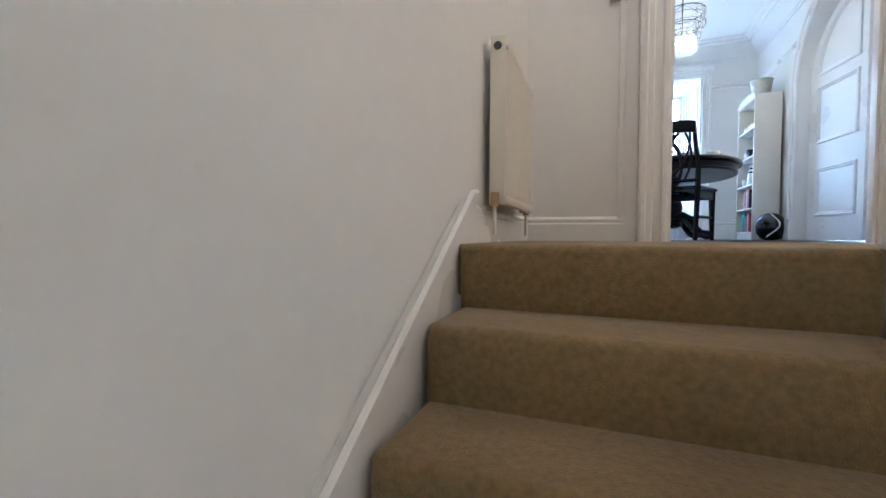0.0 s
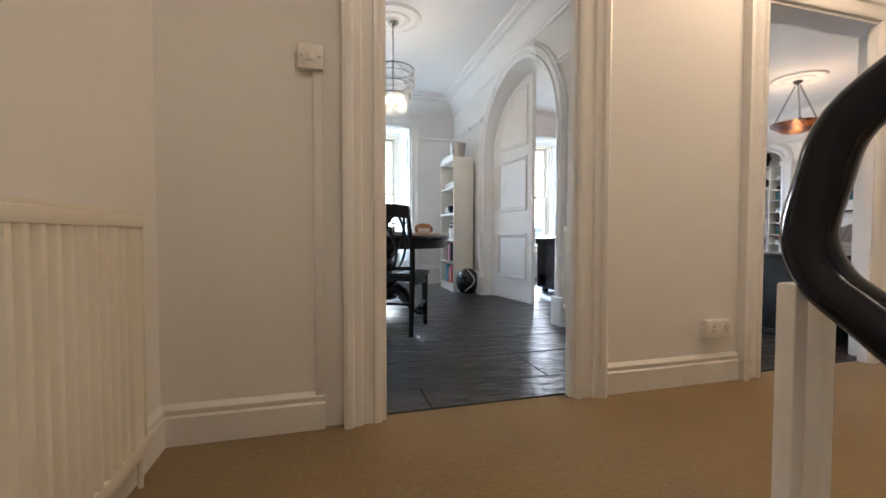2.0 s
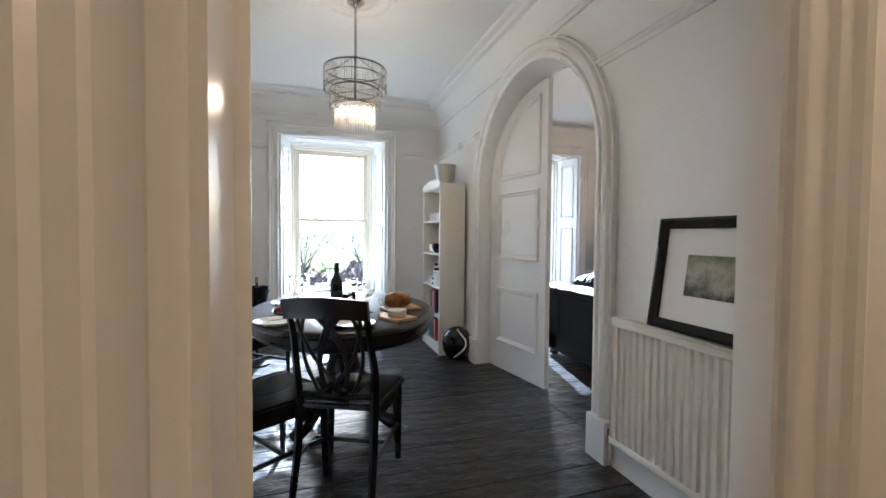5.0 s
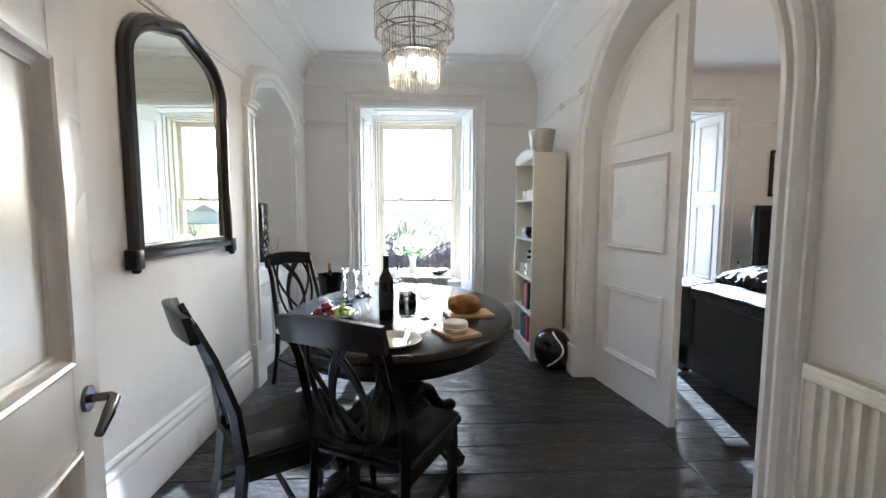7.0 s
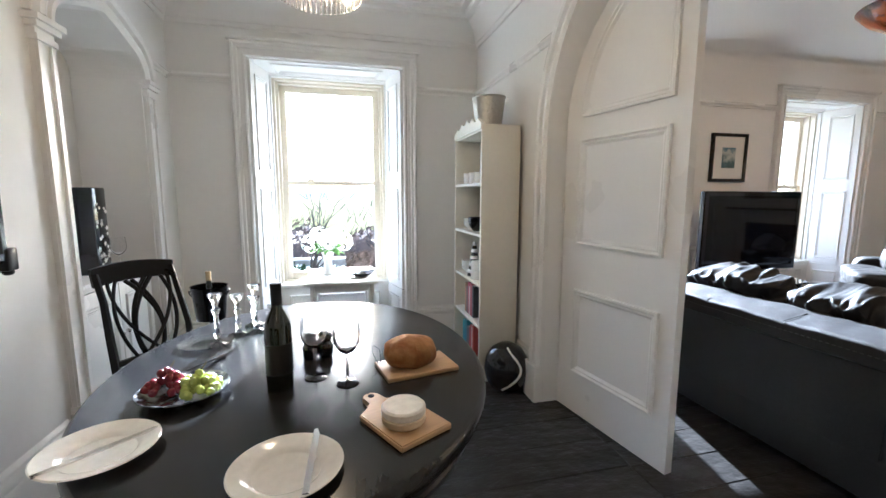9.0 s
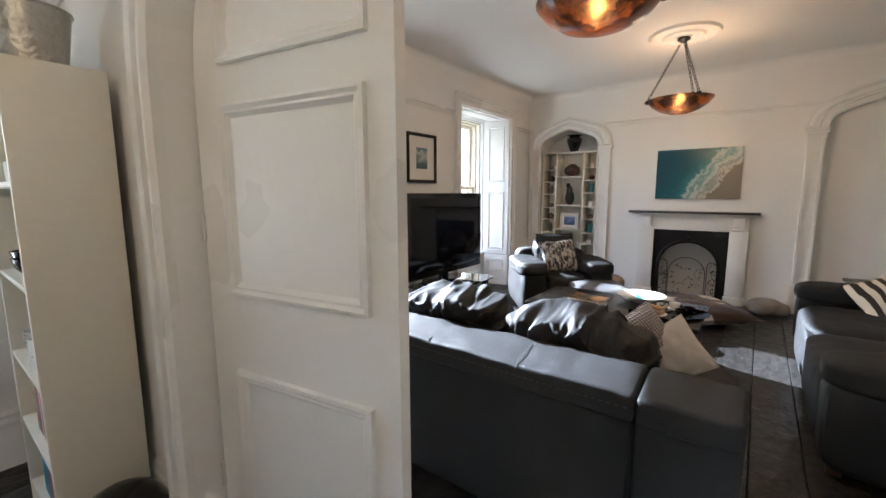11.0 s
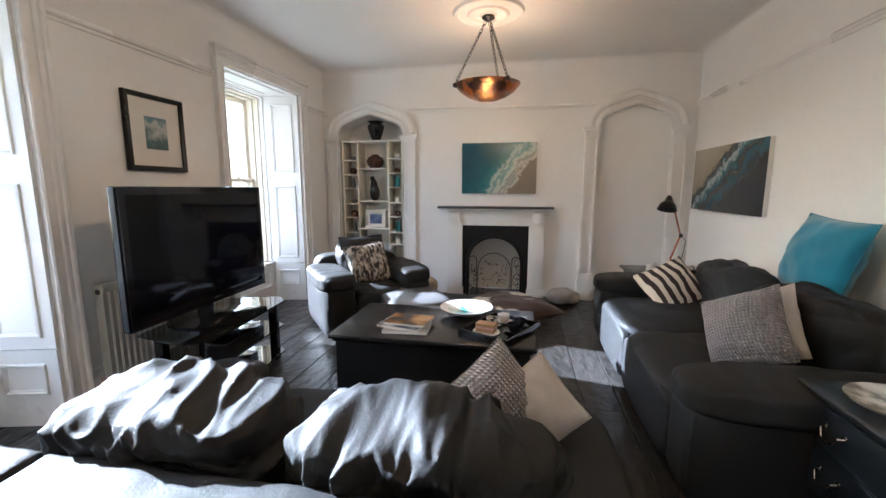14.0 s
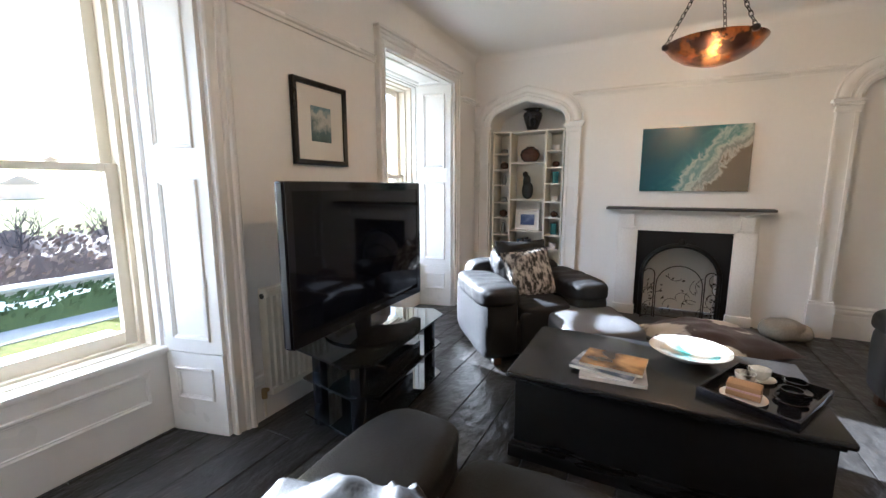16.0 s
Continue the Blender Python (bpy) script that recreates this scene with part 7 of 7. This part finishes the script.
def magazine(x, y, z, rz, w, h, t, cover):
    mgz = thing("magazine", "glossy magazine lying in a stack", "magazine", pose(x, y, z, 0, 0, rz), group="stacked magazines")
    part("page_block", solid(-w / 2 + 0.002, w / 2 - 0.002, -h / 2 + 0.002, h / 2 - 0.002, 0, t - 0.001), PAPER, mgz, smooth=False)
    part("cover", solid(-w / 2, w / 2, -h / 2, h / 2, t - 0.001, t, ), cover, mgz, smooth=False)


COVERS = [mat("pale_cover", (0.5, 0.48, 0.46), 0.25, big=(9, 0.3), bump=None), mat("blue_cover", (0.10, 0.12, 0.16), 0.25, big=(9, 0.4), spread=(0.4, 0.4, 0.42), bump=None), mat("brown_cover", (0.08, 0.045, 0.02), 0.25, big=(5, 0.3), spread=(0.45, 0.25, 0.1), bump=None)]
magazine(4.80, 5.33, CZ, 4, 0.22, 0.29, 0.018, COVERS[0])
magazine(4.825, 5.36, CZ + 0.018, -12, 0.22, 0.29, 0.016, COVERS[1])
magazine(4.85, 5.33, CZ + 0.034, -6, 0.21, 0.28, 0.014, COVERS[2])
bl = thing("glazed_bowl", "wide white ceramic bowl with a turquoise swirl", "bowl", pose(5.16, 4.995, CZ))
part("dish", lathe(B(), [(0.07, 0), (0.08, 0.006), (0.15, 0.035), (0.185, 0.058), (0.188, 0.060), (0.18, 0.060), (0.145, 0.040), (0.07, 0.014), (0.001, 0.010)], seg=48), CHINA, bl)
part("glaze", lathe(B(), [(0.135, 0.0385), (0.10, 0.0265), (0.07, 0.0165), (0.001, 0.0125)], seg=40, cap=False), mat("turquoise_glaze", (0.12, 0.42, 0.42), 0.1, big=(9, 0.2), spread=(0.65, 0.66, 0.6), bump=None), bl)
ty = thing("tray", "square black tray with raised sides", "tray", pose(4.86, 4.74, CZ, 0, 0, -28))
bm = solid(-0.21, 0.21, -0.17, 0.17, 0, 0.008)
for x0, x1, y0, y1 in ((-0.215, -0.203, -0.175, 0.175), (0.203, 0.215, -0.175, 0.175), (-0.203, 0.203, -0.175, -0.163), (-0.203, 0.203, 0.163, 0.175)):
    box(bm, x0, x1, y0, y1, 0, 0.04, 0.003)
part("tray_body", bm, DARKPL, ty)


def cup(x, y, material, label):
    c = thing("tea_cup", label, "cup", pose(4.86, 4.74, CZ + 0.0085, 0, 0, -28) @ pose(x, y, 0, 0, 0, x * 500), group="cups on the tray")
    part("saucer", lathe(B(), [(0.03, 0), (0.05, 0.005), (0.06, 0.011), (0.058, 0.012), (0.03, 0.005), (0.001, 0.004)], seg=28), material, c)
    part("bowl", lathe(B(), [(0.018, 0.006), (0.024, 0.01), (0.038, 0.035), (0.040, 0.055), (0.037, 0.055), (0.034, 0.034), (0.001, 0.014)], seg=28), material, c)
    part("handle", tube(B(), [(0.038, 0, 0.048), (0.055, 0, 0.046), (0.058, 0, 0.034), (0.05, 0, 0.024), (0.036, 0, 0.026)], 0.003, 6), material, c)


PATTERN = mat("black_white_china", (0.7, 0.69, 0.66), 0.12, big=(24, 0.1), spread=(0.03, 0.03, 0.03), bump=None)
cup(0.04, 0.085, PATTERN, "black and white patterned teacup and saucer")
cup(0.145, 0.06, CHINA, "white teacup and saucer")
cup(0.02, -0.085, DARKPL, "dark lustre teacup and saucer")
cup(0.125, -0.07, DARKPL, "dark lustre teacup and saucer")
ckp = thing("sponge_cake", "slice of layered cake on a small plate", "cake", pose(4.86, 4.74, CZ + 0.0085, 0, 0, -28) @ pose(-0.10, 0.04, 0, 0, 0, 12))
part("plate", lathe(B(), [(0.05, 0), (0.085, 0.008), (0.084, 0.01), (0.05, 0.004), (0.001, 0.004)], seg=28), CHINA, ckp)
CRUMB = mat("cake_crumb", (0.40, 0.25, 0.13), 0.9, fine=(200, 0.1), bump=(150, 0.8, 0.003))
part("lower_sponge", solid(-0.035, 0.035, -0.06, 0.06, 0.0105, 0.034, bevel=0.004), CRUMB, ckp)
part("filling", solid(-0.034, 0.034, -0.059, 0.059, 0.034, 0.042), mat("cream_filling", (0.55, 0.36, 0.33), 0.7), ckp)
part("upper_sponge", solid(-0.035, 0.035, -0.06, 0.06, 0.042, 0.066, bevel=0.006), CRUMB, ckp)

# footstool and hide cushion
fo = thing("footstool", "pale leather footstool with a domed top", "footstool", pose(5.83, 5.56, 0, 0, 0, 28))
part("pad", puffy(B(), 0, 0, 0.30, 0.34, 0.28, 0.11, 6, 16, wrinkle=0.010, scale=4), mat("grey_leather", (0.10, 0.10, 0.105), 0.5, bump=(150, 0.3, 0.001)), fo)
part("base", puffy(B(), 0, 0, 0.13, 0.31, 0.25, 0.10, 8, 8), LEATHER, fo)
hr = thing("cowhide_floor_cushion", "large brown and white cowhide floor cushion before the hearth", "floor cushion", pose(6.56, 4.74, 0.105, 0, 0, 38))
bm = pillow(B(), 0.86, 0.86, 0.25, 26, 0.02, 4.0)
for v in bm.verts:
    v.co.z = max(v.co.z, -0.1035)
part("hide", bm, mat("cowhide", (0.045, 0.018, 0.01), 0.8, big=(2.4, 0.1), fine=(120, 0.12), spread=(0.60, 0.55, 0.47), bump=(200, 0.5, 0.003), sheen=0.3), hr)
for node in bpy.data.materials["cowhide"].node_tree.nodes:
    if node.type == "VALTORGB":
        node.color_ramp.elements[0].position, node.color_ramp.elements[1].position = 0.53, 0.56

# end tables
et = thing("end_table", "small black end table with a drawer", "table", pose(6.60, 3.24, 0))
part("top", solid(-0.30, 0.30, -0.34, 0.34, 0.515, 0.54, bevel=0.006), BLACKWOOD, et)
part("body", solid(-0.265, 0.265, -0.305, 0.305, 0.36, 0.515), BLACKWOOD, et)
for x in (-0.25, 0.25):
    for y in (-0.29, 0.29):
        part("leg", solid(x - 0.022, x + 0.022, y - 0.022, y + 0.022, 0, 0.36, bevel=0.004), BLACKWOOD, et)
dw = part("drawer_front", solid(-0.274, -0.265, -0.22, 0.22, 0.38, 0.50, bevel=0.003), BLACKWOOD, et)
part("knob", puffy(B(), -0.285, 0, 0.44, 0.012, 0.014, 0.014, 2, 5), BRASS, dw)
part("lower_shelf", solid(-0.25, 0.25, -0.29, 0.29, 0.12, 0.14), BLACKWOOD, et)
EZ = 0.54
dl = thing("desk_lamp", "black and copper jointed desk lamp, unlit", "lamp", pose(6.68, 3.16, EZ))
COPPER = mat("copper_tube", (0.35, 0.14, 0.08), 0.3, 0.8)
part("base", lathe(B(), [(0.085, 0), (0.085, 0.015), (0.07, 0.022), (0.012, 0.03)], seg=28), IRON, dl)
a0, a1, a2 = Vector((0, 0, 0.03)), Vector((0.07, -0.10, 0.34)), Vector((0.02, 0.02, 0.70))
part("lower_arm", tube(tube(B(), [a0, a0 + Vector((0, 0, 0.08)), a1], 0.007, 8), [a0 + Vector((0.02, 0.0, 0.08)), a1 + Vector((0.02, 0, 0))], 0.005, 8), COPPER, dl)
part("upper_arm", tube(tube(B(), [a1, a2], 0.007, 8), [a1 + Vector((0.02, 0, 0)), a2 + Vector((0.02, 0, 0))], 0.005, 8), COPPER, dl)
part("joint", puffy(B(), a1.x, a1.y, a1.z, 0.022, 0.018, 0.022, 2.5, 6), IRON, dl)
part("shade", lathe(B(), [(0.02, 0.0), (0.03, -0.03), (0.035, -0.055), (0.07, -0.085), (0.088, -0.14), (0.085, -0.14), (0.066, -0.086), (0.001, -0.05)], seg=28), IRON, dl, m=pose(-0.02, 0.06, 0.73, 12, 18, 0))
part("flex", tube(B(), [(0.02, -0.1, 0.33), (0.10, -0.16, 0.28), (0.10, -0.14, 0.12), (0.14, -0.1, 0.01)], 0.003, 5), IRON, dl)
pot("lidded_jar", "white and silver lidded jar on the end table", 6.52, 3.38, EZ, [(0.04, 0), (0.045, 0.005), (0.045, 0.075), (0.047, 0.078), (0.047, 0.09), (0.012, 0.097), (0.008, 0.11), (0.001, 0.112)], CHINA, "jar")
pot("glass_bowl", "dark glass bowl on the end table", 6.48, 3.18, EZ, [(0.05, 0), (0.09, 0.03), (0.11, 0.055), (0.105, 0.055), (0.085, 0.032), (0.001, 0.01)], SLATE, "bowl")
pot("sugar_bowl", "small silver lidded bowl on the end table", 6.52, 3.02, EZ, [(0.03, 0), (0.055, 0.03), (0.06, 0.05), (0.04, 0.07), (0.012, 0.08), (0.001, 0.09)], CHROME, "bowl")

NAVY = mat("navy_black_paint", (0.012, 0.016, 0.02), 0.3, bump=(30, 0.1, 0.001))
cd2 = thing("chest_of_drawers", "low black chest of drawers with silver swan-neck handles", "drawers", pose(3.70, 3.21, 0))
part("carcass", solid(-0.36, 0.36, -0.30, 0.31, 0.03, 0.59, bevel=0.004), NAVY, cd2)
part("top", solid(-0.385, 0.385, -0.315, 0.34, 0.59, 0.615, bevel=0.008, seg=3), NAVY, cd2)
part("plinth", solid(-0.375, 0.375, -0.305, 0.325, 0, 0.05, bevel=0.005), NAVY, cd2)
for k in range(3):
    z0 = 0.075 + 0.17 * k
    dr = part("drawer_front", solid(-0.33, 0.33, 0.31, 0.324, z0, z0 + 0.155, bevel=0.004), NAVY, cd2)
    for x in (-0.18, 0.18):
        bm = tube(B(), [(x - 0.045, 0.326, z0 + 0.095), (x - 0.04, 0.345, z0 + 0.09), (x - 0.025, 0.35, z0 + 0.062), (x, 0.352, z0 + 0.055), (x + 0.025, 0.35, z0 + 0.062), (x + 0.04, 0.345, z0 + 0.09), (x + 0.045, 0.326, z0 + 0.095)], 0.005, 8)
        for q in (-0.045, 0.045):
            puffy(bm, x + q, 0.327, z0 + 0.095, 0.012, 0.004, 0.012, 2, 5)
        part("handle", bm, CHROME, dr)
md = thing("marble_dish", "round dark marbled dish on the drawers", "dish", pose(3.86, 3.36, 0.615))
part("dish", lathe(B(), [(0.09, 0), (0.11, 0.008), (0.155, 0.025), (0.155, 0.03), (0.11, 0.016), (0.001, 0.012)], seg=36), mat("grey_marble", (0.12, 0.13, 0.13), 0.12, big=(12, 0.4), spread=(0.35, 0.36, 0.35), bump=None), md)


def flat_book(x, y, z, rz, w, h, t, colour, label):
    b = thing("book", label, "book", pose(x, y, z, 0, 0, rz), group="books stacked on the drawers")
    key = "cover_%d_%d_%d" % tuple(int(c * 255) for c in colour)
    mt = bpy.data.materials.get(key) or mat(key, colour, 0.4, bump=None)
    bm = solid(-w / 2, w / 2, -h / 2, h / 2, 0, 0.003)
    box(bm, -w / 2, w / 2, -h / 2, h / 2, t - 0.003, t)
    box(bm, -w / 2, -w / 2 + 0.003, -h / 2, h / 2, 0.003, t - 0.003)
    part("cover", bm, mt, b, smooth=False)
    part("page_block", solid(-w / 2 + 0.003, w / 2 - 0.005, -h / 2 + 0.004, h / 2 - 0.004, 0.003, t - 0.003), PAPER, b, smooth=False)


flat_book(3.70, 3.02, 0.615, 85, 0.25, 0.32, 0.03, (0.6, 0.6, 0.58), "large white book in a flat stack")
flat_book(3.71, 3.01, 0.645, 93, 0.24, 0.30, 0.028, (0.10, 0.28, 0.42), "large blue book in a flat stack")
flat_book(3.70, 3.02, 0.673, 88, 0.24, 0.30, 0.03, (0.62, 0.63, 0.64), "large white book in a flat stack")


# floor boards, laid along x
def boards(name, x0, x1, y0, y1, width, label):
    fl = thing(name, label, "floor", kind="structure")
    rng = random.Random(5)
    y = y0
    meshes = {}
    while y < y1 - 0.02:
        w = min(width * rng.choice((0.92, 1.0, 1.06)), y1 - y)
        x = x0
        while x < x1 - 0.05:
            ln = min(rng.choice((1.3, 1.9, 2.4)) if x > x0 else rng.choice((0.8, 1.4, 2.1)), x1 - x)
            if x1 - x - ln < 0.4:
                ln = x1 - x
            bm = solid(0.0015, ln - 0.0015, 0.002, w - 0.002, -0.025, 0.0, bevel=0.003, seg=1)
            part("plank", bm, BOARD, fl, m=pose(x, y, rng.uniform(-0.0015, 0.0015), rng.uniform(-0.15, 0.15), 0, 0), smooth=False)
            x += ln
        y += w


boards("floor_dining", -0.86, 2.12, 2.655, 7.62, 0.225, "wide old floorboards painted glossy black")
boards("floor_living", 2.12, 7.80, 2.655, 7.62, 0.225, "wide old floorboards painted glossy black")
